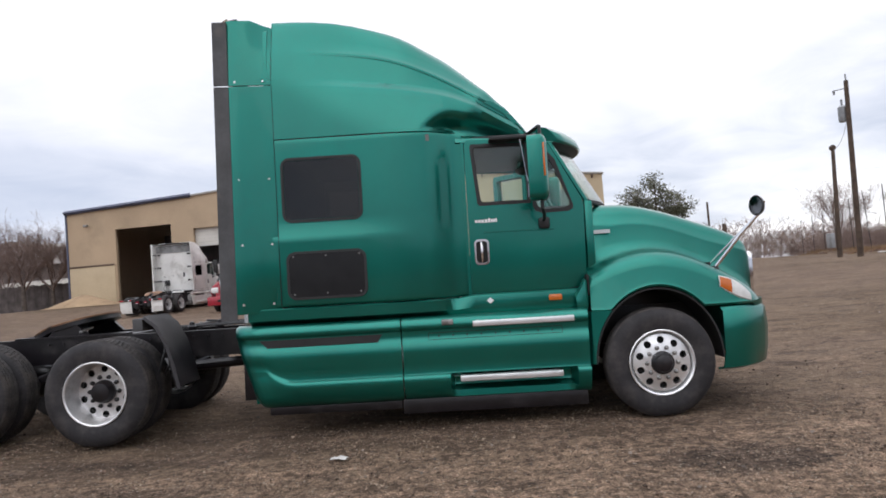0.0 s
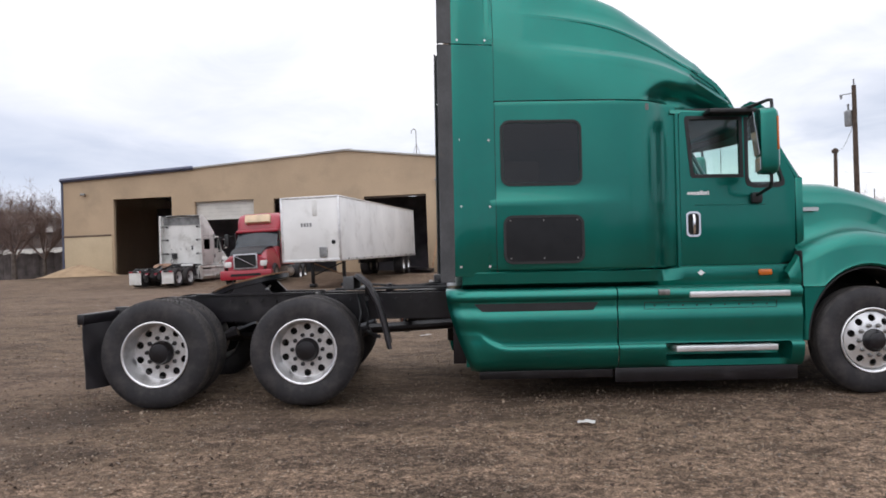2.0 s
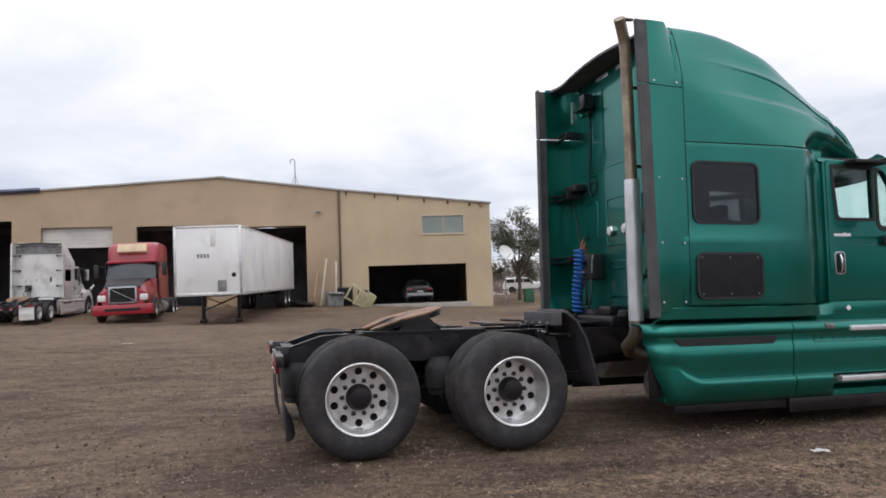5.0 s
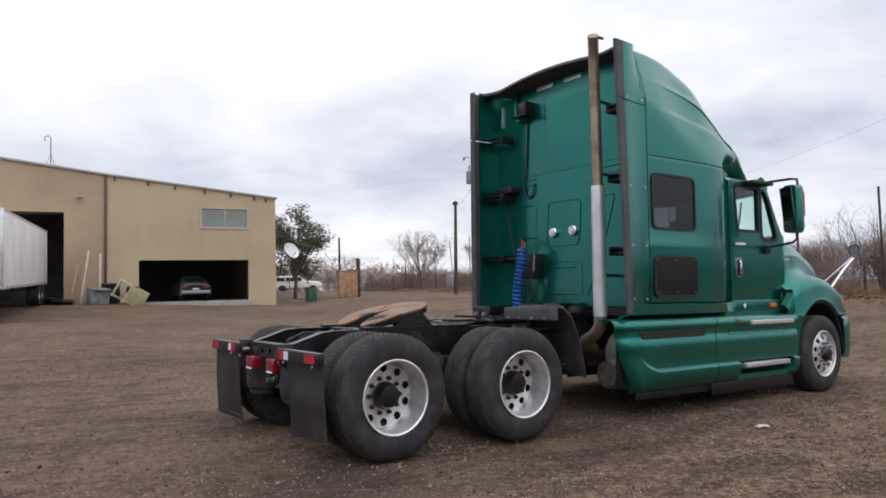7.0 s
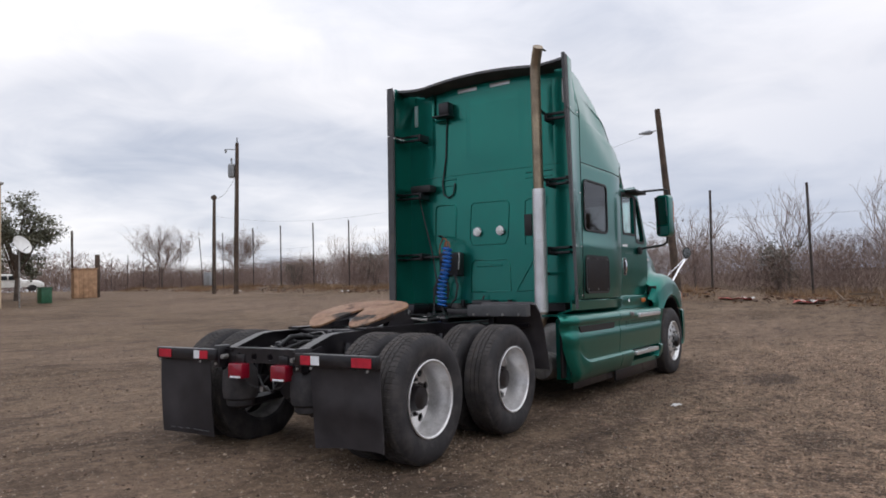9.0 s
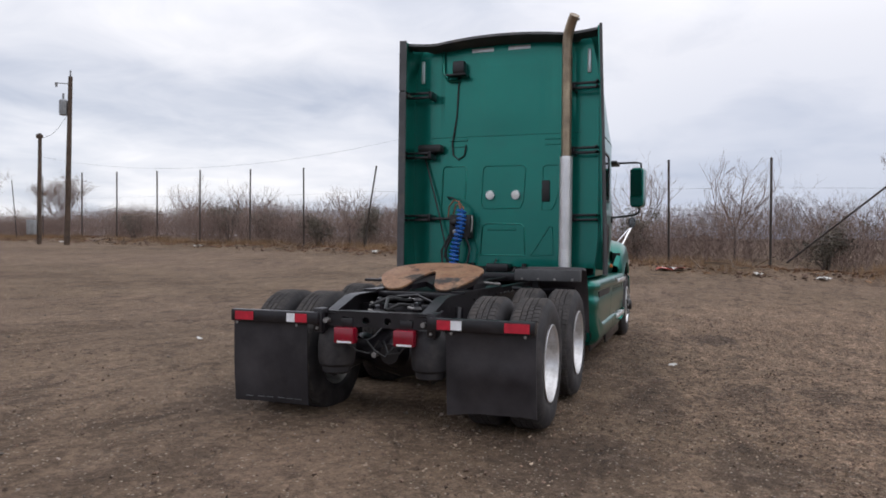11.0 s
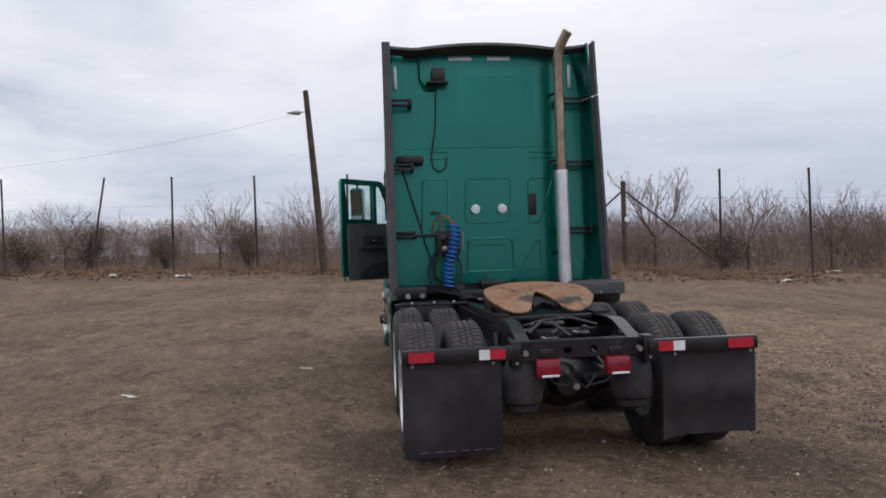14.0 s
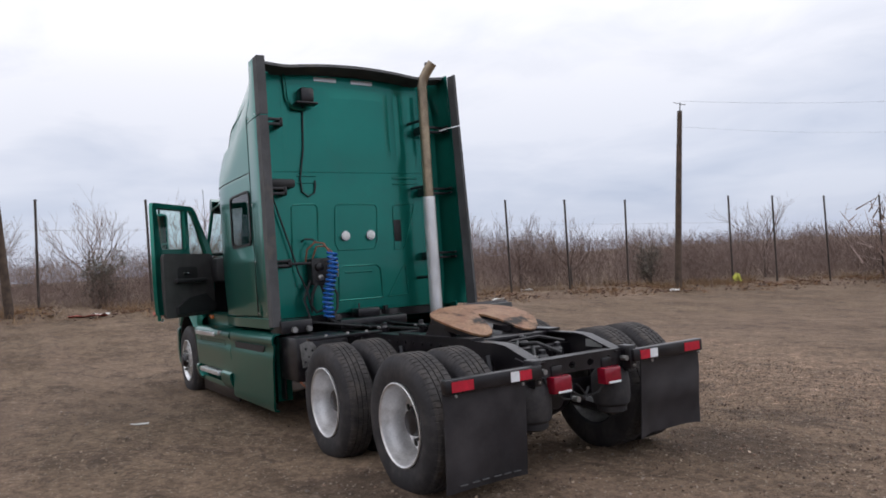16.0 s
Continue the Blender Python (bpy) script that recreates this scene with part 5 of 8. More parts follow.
# ---- door mirrors and hood mirrors ----
for s in (-1, 1):
    holder = dd if s > 0 else pd
    # in door space: hinge at the origin
    bm = bmesh.new()
    ys = s * 0.435
    loft(bm, [[(x, ys + s * y, z) for x, z in rrect(-0.572 + i, -0.362 - i, 2.03 + i, 2.63 - i, 0.06)] for y, i in ((-0.085, 0.02), (-0.08, 0.006), (0.04, 0.0), (0.07, 0.02), (0.085, 0.05))], close=True)
    bmesh.ops.holes_fill(bm, edges=bm.edges[:])
    bmesh.ops.transform(bm, matrix=Matrix.Translation((-0.467, ys, 0)) @ Matrix.Rotation(radians(-90 * s), 4, "Z") @ Matrix.Translation((0.467, -ys, 0)), verts=bm.verts)
    mir = part("door_mirror", bm, M_GREEN, holder, "tall green door mirror on black arms", sharp=50)
    # its face looks back (-x)
    g1 = part("mirror_glass", boxed(-0.560, -0.553, ys - 0.085, ys + 0.085, 2.20, 2.59, 0.0, Matrix.Translation((-0.583, 0, 2.395)) @ Matrix.Rotation(radians(-7), 4, "Y") @ Matrix.Translation((0.556, 0, -2.395))), M_MIRROR, mir, "large flat mirror glass")
    g2 = part("convex_glass", boxed(-0.560, -0.553, ys - 0.085, ys + 0.085, 2.06, 2.18, 0.0), M_MIRROR, mir)
    g3 = part("turn_strip", boxed(-0.41, -0.393, min(ys + s * 0.06, ys + s * 0.1), max(ys + s * 0.06, ys + s * 0.1), 2.24, 2.54, 0.004), M_AMBER, mir, "amber marker strip")
    # the head is turned in towards the driver
    turn_in = Matrix.Translation((-0.467, ys, 0)) @ Matrix.Rotation(radians(11 * s if s < 0 else 38), 4, "Z") @ Matrix.Translation((0.467, -ys, 0))
    for ob in (mir, g1, g2, g3):
        ob.data.transform(turn_in)
    bm = tubed([(-0.62, s * 0.0, 2.69), (-0.50, s * 0.15, 2.705), (-0.44, s * 0.40, 2.715), (-0.44, s * 0.47, 2.70), (-0.44, s * 0.48, 2.60)], 0.016, 8)
    part("mirror_arm", bm, M_BLACKP, mir)
    bm = tubed([(-0.40, s * 0.0, 1.87), (-0.40, s * 0.12, 1.89), (-0.43, s * 0.38, 1.92), (-0.45, s * 0.45, 1.96), (-0.45, s * 0.45, 2.06)], 0.016, 8)
    part("mirror_arm", bm, M_BLACKP, mir)
    part("mirror_foot", boxed(-0.45, -0.34, min(s * 0.0, s * 0.06), max(s * 0.0, s * 0.06), 1.80, 1.91, 0.025), M_BLACKP, mir)
    bm = boxed(-0.88, -0.42, min(-s * 0.02, s * 0.16), max(-s * 0.02, s * 0.16), 2.66, 2.70, 0.012)
    part("rain_hood", bm, M_BLACKP, mir, "black mirror arm cover")
    # hood mirror on a chrome strut
    bm = tubed([(3.41, s * 1.02, 1.34), (3.62, s * 1.12, 1.62), (3.80, s * 1.22, 1.84), (3.82, s * 1.23, 1.92), (3.77, s * 1.23, 1.95)], 0.017, 8)
    tube(bm, [(3.42, s * 0.86, 1.38), (3.78, s * 1.20, 1.82)], 0.010, 6)
    hm = part("hood_mirror", bm, M_CHROME, truck, "round hood mirror on a chrome strut")
    bm = lathed([(-0.05, 0.0), (-0.05, 0.06), (-0.02, 0.10), (0.03, 0.112), (0.04, 0.11)], 20, "x", (0, 0, 0))
    bmesh.ops.scale(bm, vec=(0.9, 0.72, 0.98), verts=bm.verts)
    bmesh.ops.scale(bm, vec=(-1, 1, 1), verts=bm.verts)
    bmesh.ops.translate(bm, vec=(3.775, s * 1.20, 1.885), verts=bm.verts)
    part("mirror_shell", bm, M_BLACKP, hm)
    bm = lathed([(-0.041, 0.0), (-0.041, 0.104), (-0.035, 0.108)], 20, "x", (0, 0, 0), cap=False)
    bmesh.ops.scale(bm, vec=(0.9, 0.72, 0.98), verts=bm.verts)
    bmesh.ops.translate(bm, vec=(3.773, s * 1.20, 1.885), verts=bm.verts)
    part("mirror_rim", bm, M_BLACKP, hm)
    bm = lathed([(-0.044, 0.0), (-0.044, 0.098)], 20, "x", (0, 0, 0))
    bmesh.ops.scale(bm, vec=(0.9, 0.72, 0.98), verts=bm.verts)
    bmesh.ops.translate(bm, vec=(3.773, s * 1.20, 1.885), verts=bm.verts)
    part("mirror_glass", bm, M_MIRROR, hm)
    aim = Matrix.Translation((3.775, s * 1.20, 1.885)) @ Matrix.Rotation(radians(s * -38), 4, "Z") @ Matrix.Scale(0.88, 4) @ Matrix.Translation((-3.775, -s * 1.20, -1.885))
    for ob in hm.children:
        ob.data.transform(aim)
    part("mirror_foot", lathed([(0, 0.045), (0.03, 0.03), (0.035, 0)], 12, "z", (3.405, s * 1.01, 1.315)), M_BLACKP, hm)
part("whip_antenna", tubed([(2.3, 0.95, 2.0), (2.31, 0.97, 3.0)], 0.004, 5), M_BLACKP, truck)

# ---- wheels ----
R_T = 0.505


def tyre_mesh(w, drive):
    """A tyre about the y axis, with block tread or plain ribs; its outer face at y = 0, its width to +y."""
    side = [(0.035, 0.292, 0), (0.010, 0.31, 0), (0.003, 0.335, 0), (-0.002, 0.36, 0), (-0.005, 0.40, 0), (0.000, 0.44, 0), (0.010, 0.462, 0), (0.019, 0.478, 0.3), (0.030, 0.491, 0.8), (0.042, R_T - 0.004, 1)]
    prof = [(a, r, g, 0) for a, r, g in side]
    ribs = 4
    a0, a1 = 0.050, w - 0.050
    step = (a1 - a0) / ribs
    for k in range(ribs):
        a = a0 + k * step
        e = 1.0 if k in (0, ribs - 1) else 0.8
        prof += [(a, R_T, e, k), (a + step * 0.80, R_T, e, k), (a + step * 0.82, R_T - 0.011, 0, k), (a + step * 0.97, R_T - 0.011, 0, k)] if k < ribs - 1 else [(a, R_T, e, k), (a1, R_T, e, k)]
    prof += [(w - a, r, g, ribs - 1) for a, r, g in reversed(side)]
    pitches = 72
    steps = (0.0, 0.17, 0.20, 0.60, 0.97) if drive else (0.0, 0.5)
    bm = bmesh.new()
    rings = []
    for a, r, g, rib in prof:
        ring = []
        for p in range(pitches):
            for u in steps:
                t = 2 * math.pi * (p + u + 0.37 * rib) / pitches
                rr = r - (0.0048 * g if drive and u < 0.18 else 0.0)
                z = max(rr * math.sin(t), -R_T + 0.012)
                bul = 0.010 * max(0.0, -math.sin(t) - 0.8) / 0.2
                ring.append(bm.verts.new((rr * math.cos(t), a + (-bul if a < w / 2 else bul) * (1 if r < 0.48 else 0.4), z)))
        rings.append(ring)
    n = pitches * len(steps)
    for p, q in zip(rings, rings[1:]):
        for k in range(n):
            bm.faces.new((p[k], p[(k + 1) % n], q[(k + 1) % n], q[k]))
    return bm


M_TREAD = material("dusty_tread", (0.043, 0.0385, 0.0375), 0.9, 0, 0.2, 9, grain=0.2, dirt=(0.085, 0.070, 0.060), dirt_lo=0.48, dirt_hi=0.8, dirt_scale=7, bump=0.001, bump_scale=90)


def dust_tread(ob):
    """The worn running surface of a tyre is dustier than its walls."""
    ob.data.materials.append(M_TREAD)
    for p in ob.data.polygons:
        if math.hypot(p.center.x, p.center.z) > 0.488:
            p.material_index = 1
    return ob


def ring_holes(n, rad, r, off=0.0):
    return [circle(rad * math.cos(2 * math.pi * (k + off) / n), rad * math.sin(2 * math.pi * (k + off) / n), r, 12) for k in range(n)]


def make_wheel(name, drive, label):
    """One wheel with its outer side towards -y."""
    wh = root(name, Matrix.Identity(4), "", "")
    for k in ("label", "category"):
        if k in wh:
            del wh[k]
    dust_tread(part("tyre", tyre_mesh(0.275, drive), M_TYRE, wh, "dusty black tyre", sharp=30))
    if drive:
        # deep dish: flange, barrel, disc far in
        rim = part("rim", lathed([(0.030, 0.298), (0.000, 0.305), (-0.004, 0.296), (0.004, 0.284), (0.03, 0.278), (0.07, 0.274), (0.085, 0.266), (0.18, 0.262), (0.207, 0.254), (0.212, 0.264), (0.24, 0.27), (0.25, 0.295)], 64, "y", cap=False), M_ALU, wh, "dull aluminium dished rim")
        disc_at = 0.203
    else:
        rim = part("rim", lathed([(0.030, 0.298), (0.000, 0.305), (-0.005, 0.297), (0.003, 0.285), (0.03, 0.278), (0.05, 0.272), (0.055, 0.262), (0.06, 0.27), (0.24, 0.27), (0.25, 0.295)], 64, "y", cap=False), M_ALU_POL, wh, "polished aluminium rim")
        disc_at = 0.03
    bm = plate(circle(0, 0, 0.262 if not drive else 0.258, 60), ring_holes(10, 0.218 if drive else 0.208, 0.034, 0.5) + [circle(0, 0, 0.108, 32)], 0.014, "xz", disc_at)
    if not drive:
        for v in bm.verts:
            r = math.hypot(v.co.x, v.co.z)
            v.co.y -= 0.035 * max(0.0, min(1.0, (0.25 - r) / 0.11))
    part("disc", bm, M_ALU if drive else M_ALU_POL, rim)
    part("brake_drum", lathed([(disc_at + 0.05, 0.0), (disc_at + 0.05, 0.235), (disc_at + 0.12, 0.235)], 32, "y"), M_HOLE, wh)
    flange = disc_at - (0.0 if drive else 0.035)
    hub = part("hub", lathed([(flange + 0.06, 0.112), (flange - 0.035, 0.112), (flange - 0.045, 0.104), (flange - 0.085, 0.098), (flange - 0.105, 0.088), (flange - 0.11, 0.05), (flange - 0.112, 0.0)] if drive else
                            [(flange + 0.06, 0.106), (flange - 0.02, 0.106), (flange - 0.03, 0.09), (flange - 0.06, 0.075), (flange - 0.07, 0.05), (flange - 0.072, 0.0)], 28, "y"), M_BLACK, wh, "black axle hub")
    for k in range(10):
        t = 2 * math.pi * k / 10
        bm = lathed([(0.0, 0.021), (-0.012, 0.021), (-0.014, 0.015), (-0.034, 0.014), (-0.038, 0.0)], 8, "y", (0.143 * math.cos(t), flange, 0.143 * math.sin(t)))
        part("lug_nut", bm, M_STEEL if not drive else M_BLACK, hub)
    return wh


LEFT_TURN = pose(0, 0, 0, 0, 0, 180)
AX_R, AX_F, AX_S = -3.888, -2.523, 2.785
HUB_Z = 0.487
drive0 = make_wheel("drive_wheel", True, "")
drive0.parent = truck
drive0["label"] = "dusty black drive wheel with dished aluminium rim"
steer0 = make_wheel("steer_wheel", False, "")
steer0.parent = truck
steer0["label"] = "black steer wheel with polished aluminium rim"
first = True
for ax in (AX_R, AX_F):
    for s in (-1, 1):
        m = pose(ax, s * 1.225, HUB_Z) @ (LEFT_TURN if s > 0 else Matrix.Identity(4))
        if first:
            drive0.matrix_basis = m
            first = False
        else:
            copy_thing(drive0, m)
        # inner dual: the plain tyre alone shows
        it = dust_tread(part("inner_tyre", tyre_mesh(0.275, True), M_TYRE, truck, "dusty inner dual tyre", sharp=30))
        it.matrix_basis = pose(ax, s * 0.885, HUB_Z) @ (LEFT_TURN if s > 0 else Matrix.Identity(4))
        part("inner_rim", lathed([(0.03, 0.298), (0.0, 0.30), (0.05, 0.27), (0.20, 0.27), (0.25, 0.29)], 40, "y", cap=False), M_STEEL, it)
steer0.matrix_basis = pose(AX_S, -1.225, HUB_Z)
copy_thing(steer0, pose(AX_S, 1.225, HUB_Z) @ LEFT_TURN)

# ---- chassis ----
for s in (-1, 1):
    bm = plate([(-4.50, 0.74), (-4.50, 0.865), (-4.15, 0.975), (-4.05, 0.99), (3.4, 0.99), (3.4, 0.72), (-3.9, 0.72), (-4.1, 0.72)], (), 0.012, "xz", s * 0.425)
    for z in (0.72, 0.978):
        box(bm, -4.05 if z > 0.8 else -4.1, 3.4, min(s * 0.425, s * 0.345), max(s * 0.425, s * 0.345), z, z + 0.012)
    rail = part("frame_rail", bm, M_BLACK, truck, "black steel frame rail")
    bm = bmesh.new()
    rows = [[(-4.50, s * 0.345, 0.867), (-4.50, s * 0.44, 0.867)], [(-4.16, s * 0.345, 0.978), (-4.16, s * 0.44, 0.978)], [(-4.05, s * 0.345, 0.99), (-4.05, s * 0.44, 0.99)]]
    loft(bm, rows)
    thicken(bm, 0.012)
    part("rail_top", bm, M_BLACK, rail)
    if s < 0:
        part("rail_label", boxed(-4.29, -4.11, -0.412, -0.408, 0.875, 0.935, 0.001, None), M_SILVER_BADGE, rail, "silver foil label on the rail")
    for x in frange(-3.4, -1.4, 14):
        part("bolt", lathed([(0, 0.014), (s * 0.012, 0.012)], 6, "y", (x, s * 0.437, 0.93)), M_BLACK, rail)
for x, z0, z1 in ((-3.86, 0.74, 0.9), (-3.2, 0.76, 0.94), (-2.5, 0.74, 0.9), (-1.6, 0.76, 0.94), (-0.9, 0.76, 0.94)):
    bm = boxed(x - 0.05, x + 0.05, -0.42, 0.42, z0, z1, 0.01)
    part("crossmember", bm, M_BLACK, truck)
# deep rear crossmember with four round lightening holes
holes = [[(yc + 0.032 * math.cos(a), 0.815 + 0.026 * math.sin(a)) for a in frange(0, 2 * math.pi * 11 / 12, 12)] for yc in (-0.27, -0.09, 0.09, 0.27)]
bm = plate([(-0.42, 0.765), (0.42, 0.765), (0.42, 0.872), (-0.42, 0.872)], holes, 0.012, "yz", -4.49)
box(bm, -4.49, -4.38, -0.42, 0.42, 0.872, 0.882)
part("crossmember", bm, M_BLACK, truck, "black rear crossmember with round holes")
# axles, differentials, drive shaft, air bags
for x in (AX_R, AX_F):
    bm = lathed([(-0.88, 0.0), (-0.88, 0.075), (-0.35, 0.09), (-0.22, 0.16), (0.0, 0.21), (0.22, 0.16), (0.35, 0.09), (0.88, 0.075), (0.88, 0.0)], 20, "y", (x, 0, R_T))
    part("axle_housing", bm, M_BLACK, truck, "black axle housing")
    part("differential", lathed([(-0.36, 0.0), (-0.36, 0.08), (-0.25, 0.12), (0.0, 0.2), (0.24, 0.17), (0.27, 0.10), (0.275, 0.0)], 20, "x", (x + 0.05, 0.02, R_T + 0.02)), M_BLACK, truck)
    for s in (-1, 1):
        part("suspension_arm", tubed([(x + 0.55, s * 0.42, 0.62), (x, s * 0.44, 0.42), (x - 0.48, s * 0.42, 0.40)], 0.05, 6), M_BLACK, truck)
        part("air_spring", lathed([(0.385, 0.0), (0.385, 0.09), (0.40, 0.112), (0.44, 0.115), (0.46, 0.138), (0.52, 0.147), (0.62, 0.147), (0.68, 0.14), (0.72, 0.11), (0.75, 0.10), (0.75, 0.0)], 24, "z", (x - 0.48, s * 0.395, 0)), M_TYRE, truck, "black rubber air spring")
        part("shock_absorber", tubed([(x - 0.25, s * 0.52, 0.42), (x - 0.12, s * 0.50, 0.90)], 0.035, 8), M_BLACK, truck)
        part("brake_chamber", lathed([(-0.1, 0.0), (-0.1, 0.07), (-0.06, 0.085), (0.08, 0.085), (0.12, 0.06), (0.12, 0.0)], 14, "x", (x + 0.30, s * 0.55, 0.52)), M_BLACK, truck)
part("drive_shaft", tubed([(-3.4, 0.02, 0.55), (-2.85, 0.02, 0.58)], 0.05, 10), M_BLACK, truck)
part("drive_shaft", tubed([(-2.1, 0.02, 0.58), (0.8, 0.0, 0.72)], 0.055, 10), M_BLACK, truck)
part("front_axle", tubed([(AX_S, -1.0, 0.5), (AX_S, -0.6, 0.42), (AX_S, 0.6, 0.42), (AX_S, 1.0, 0.5)], 0.06, 8), M_BLACK, truck)
part("engine", boxed(1.9, 3.4, -0.4, 0.4, 0.6, 1.5, 0.08), M_BLACK, truck)

# fifth wheel
FW_REAR = [(0.0, -0.01), (0.03, -0.05), (0.13, -0.40), (0.17, -0.455), (0.23, -0.485), (0.29, -0.47), (0.35, -0.41), (0.40, -0.33), (0.44, -0.24), (0.458, -0.18)]
FW_AT = Matrix.Translation((-3.20, 0, 1.165)) @ Matrix.Rotation(radians(-13), 4, "Y")


def coupler_sheet(drop, inset, thick):
    """The round plate with its throat and two ramps that bend down behind."""
    bm = bmesh.new()
    rows = []
    half = [0.0, 0.035, 0.07, 0.10, 0.13, 0.17, 0.21, 0.24, 0.28, 0.31, 0.35, 0.38, 0.41, 0.43, 0.448, 0.458]
    for y in [-v for v in reversed(half[1:])] + half:
        xr = lerp_table(FW_REAR, abs(y)) + inset
        xf = 0.31 * math.sqrt(max(0.0, 1 - (y / 0.459) ** 2)) - inset
        row = []
        for k in range(15):
            x = xr + (xf - xr) * k / 14
            d = max(0.0, min(1.0, (-0.20 - x) / 0.34))
            row.append((x, y * (1 - inset), drop - 0.05 * d ** 1.2))
        rows.append(row)
    loft(bm, rows)
    thicken(bm, thick)
    bmesh.ops.transform(bm, matrix=FW_AT, verts=bm.verts)
    return bm


fw = part("fifth_wheel", coupler_sheet(0.0, 0.0, 0.016), M_RUST, truck, "rusty tilted fifth wheel plate", sharp=50)
part("plate_rib", coupler_sheet(-0.018, 0.012, 0.045), M_BLACK, fw, sharp=50)
part("lock_jaw", plate([(-0.36, -0.10), (-0.12, -0.07), (-0.02, 0.0), (-0.12, 0.07), (-0.36, 0.10), (-0.24, 0.0)], (), -0.05, "xy", -0.035), M_BLACK, fw).matrix_basis = FW_AT
for s in (-1, 1):
    bm = bmesh.new()
    loft(bm, [[(-3.42, s * 0.40 + d, 1.0), (-3.30, s * 0.40 + d, 1.14), (-3.12, s * 0.40 + d, 1.14), (-2.98, s * 0.40 + d, 1.0)] for d in (-0.03, 0.03)], close=True)
    box(bm, -3.75, -2.55, s * 0.40 - 0.06, s * 0.40 + 0.06, 0.992, 1.012)
    bmesh.ops.holes_fill(bm, edges=bm.edges[:])
    part("pivot_bracket", bm, M_BLACK, fw)
part("slide_plate", boxed(-3.72, -2.58, -0.34, 0.34, 0.95, 0.992, 0.005), M_BLACK, fw)
part("release_handle", tubed([(-3.05, -0.2, 1.08), (-3.02, -0.52, 1.05), (-2.98, -0.56, 1.05)], 0.012, 6), M_STEEL, fw)

# tail end: hangers, flaps, lamps
for s in (-1, 1):
    hang = part("mudflap_hanger", boxed(-4.585, -4.52, min(s * 0.45, s * 1.235), max(s * 0.45, s * 1.235), 0.775, 0.870, 0.01), M_BLACK, truck, "black mudflap hanger with reflective tape")
    segs = ((0.518, 0.621, M_REDTAPE), (0.623, 0.705, M_WHITETAPE), (1.018, 1.197, M_REDTAPE)) if s < 0 else ((0.545, 0.648, M_REDTAPE), (0.65, 0.722, M_WHITETAPE), (1.025, 1.193, M_REDTAPE))
    for a, b, mt in segs:
        part("reflector", boxed(-4.589, -4.585, min(s * a, s * b), max(s * a, s * b), 0.788, 0.855), mt, hang, "red reflective tape" if mt is M_REDTAPE else "white reflective tape")
    for a in (0.63, 1.17):
        part("bolt", lathed([(0, 0.012), (-0.01, 0.01)], 6, "x", (-4.59, s * a, 0.765)), M_STEEL, hang)
    bm = bmesh.new()
    rows = []
    for z in frange(0.785, 0.13 if s > 0 else 0.155, 9):
        k = (0.785 - z) / 0.65
        row = []
        for y in frange(0.57, 1.235, 17):
            u = (y - 0.57) / 0.66
            curl = 0.04 * k * k + (0.085 * k * math.sin(u * 2.9 + 0.3) - 0.16 * max(0.0, 0.25 - abs(k - 0.5)) * math.sin(u * 3.14) + 0.012 * k * math.sin(u * 11 + 5 * k) if s < 0 else 0.015 * k * math.sin(u * 4))
            lift = 0.03 * k * (u if s < 0 else 0)
            row.append((-4.535 + curl, s * y, z + lift))
        rows.append(row)
    loft(bm, rows)
    thicken(bm, 0.008)
    flap = part("mudflap", bm, M_FLAP, hang, "black rubber mudflap scuffed grey", sharp=60)
    if s > 0:
        for y in (0.66, 0.74, 0.82, 0.92, 1.0, 1.10):
            part("edge_slot", boxed(-4.535 + 0.035 + 0.0145 * math.sin(4 * (y - 0.57) / 0.66) - 0.014, -4.535 + 0.035 + 0.0145 * math.sin(4 * (y - 0.57) / 0.66) - 0.002, y - 0.028, y + 0.028, 0.168, 0.174), M_RUBBER_EDGE, flap)
    tl = part("tail_light", boxed(-4.56, -4.47, s * 0.245 - 0.083, s * 0.245 + 0.083, 0.64, 0.762, 0.012), M_RED_LENS, truck, "square red tail light")
    part("reverse_lens", boxed(-4.566, -4.558, s * 0.245 - 0.07, s * 0.245 + 0.05, 0.645, 0.66, 0.002), M_WHITETAPE, tl)
    part("lamp_bracket", boxed(-4.50, -4.44, s * 0.245 - 0.05, s * 0.245 + 0.05, 0.76, 0.83, 0.006), M_BLACK, tl)
    part("tow_pin", lathed([(0, 0.02), (0.06, 0.02), (0.07, 0.0)], 8, "x", (-4.56, s * 0.40, 0.81)), M_STEEL, truck)
bm = tubed([(-4.42, 0.12, 0.66), (-4.46, 0.02, 0.58), (-4.44, -0.05, 0.54), (-4.42, -0.12, 0.62)], 0.009, 6)
part("glad_hand_plug", bm, M_BLACKP, truck)

# cover plates between the tandem and the sleeper, quarter fenders
for s in (-1, 1):
    bm = bmesh.new()
    rows = []
    for x, z in ((-2.07, 1.17), (-1.97, 1.09), (-1.88, 0.92), (-1.82, 0.72), (-1.77, 0.50)):
        rows.append([(x, s * 0.62, z), (x, s * 0.92, z + 0.004), (x + 0.01, s * 1.19, z), (x + 0.035, s * 1.22, z - 0.01)])
    loft(bm, rows)
    thicken(bm, 0.03)
    if s < 0:
        part("quarter_fender", bm, M_FLAP, truck, "black rubber quarter fender")
    else:
        bm.free()
part("deck_plate", boxed(-2.16, -2.06, -1.18, -0.50, 1.05, 1.17, 0.008), M_RUBBER_EDGE, truck, "grey bolted deck plate")
for y in (-1.1, -0.92, -0.75, -0.58):
    part("deck_bolt", lathed([(0, 0.014), (-0.012, 0.012)], 8, "x", (-2.163, y, 1.07)), M_STEEL, truck)
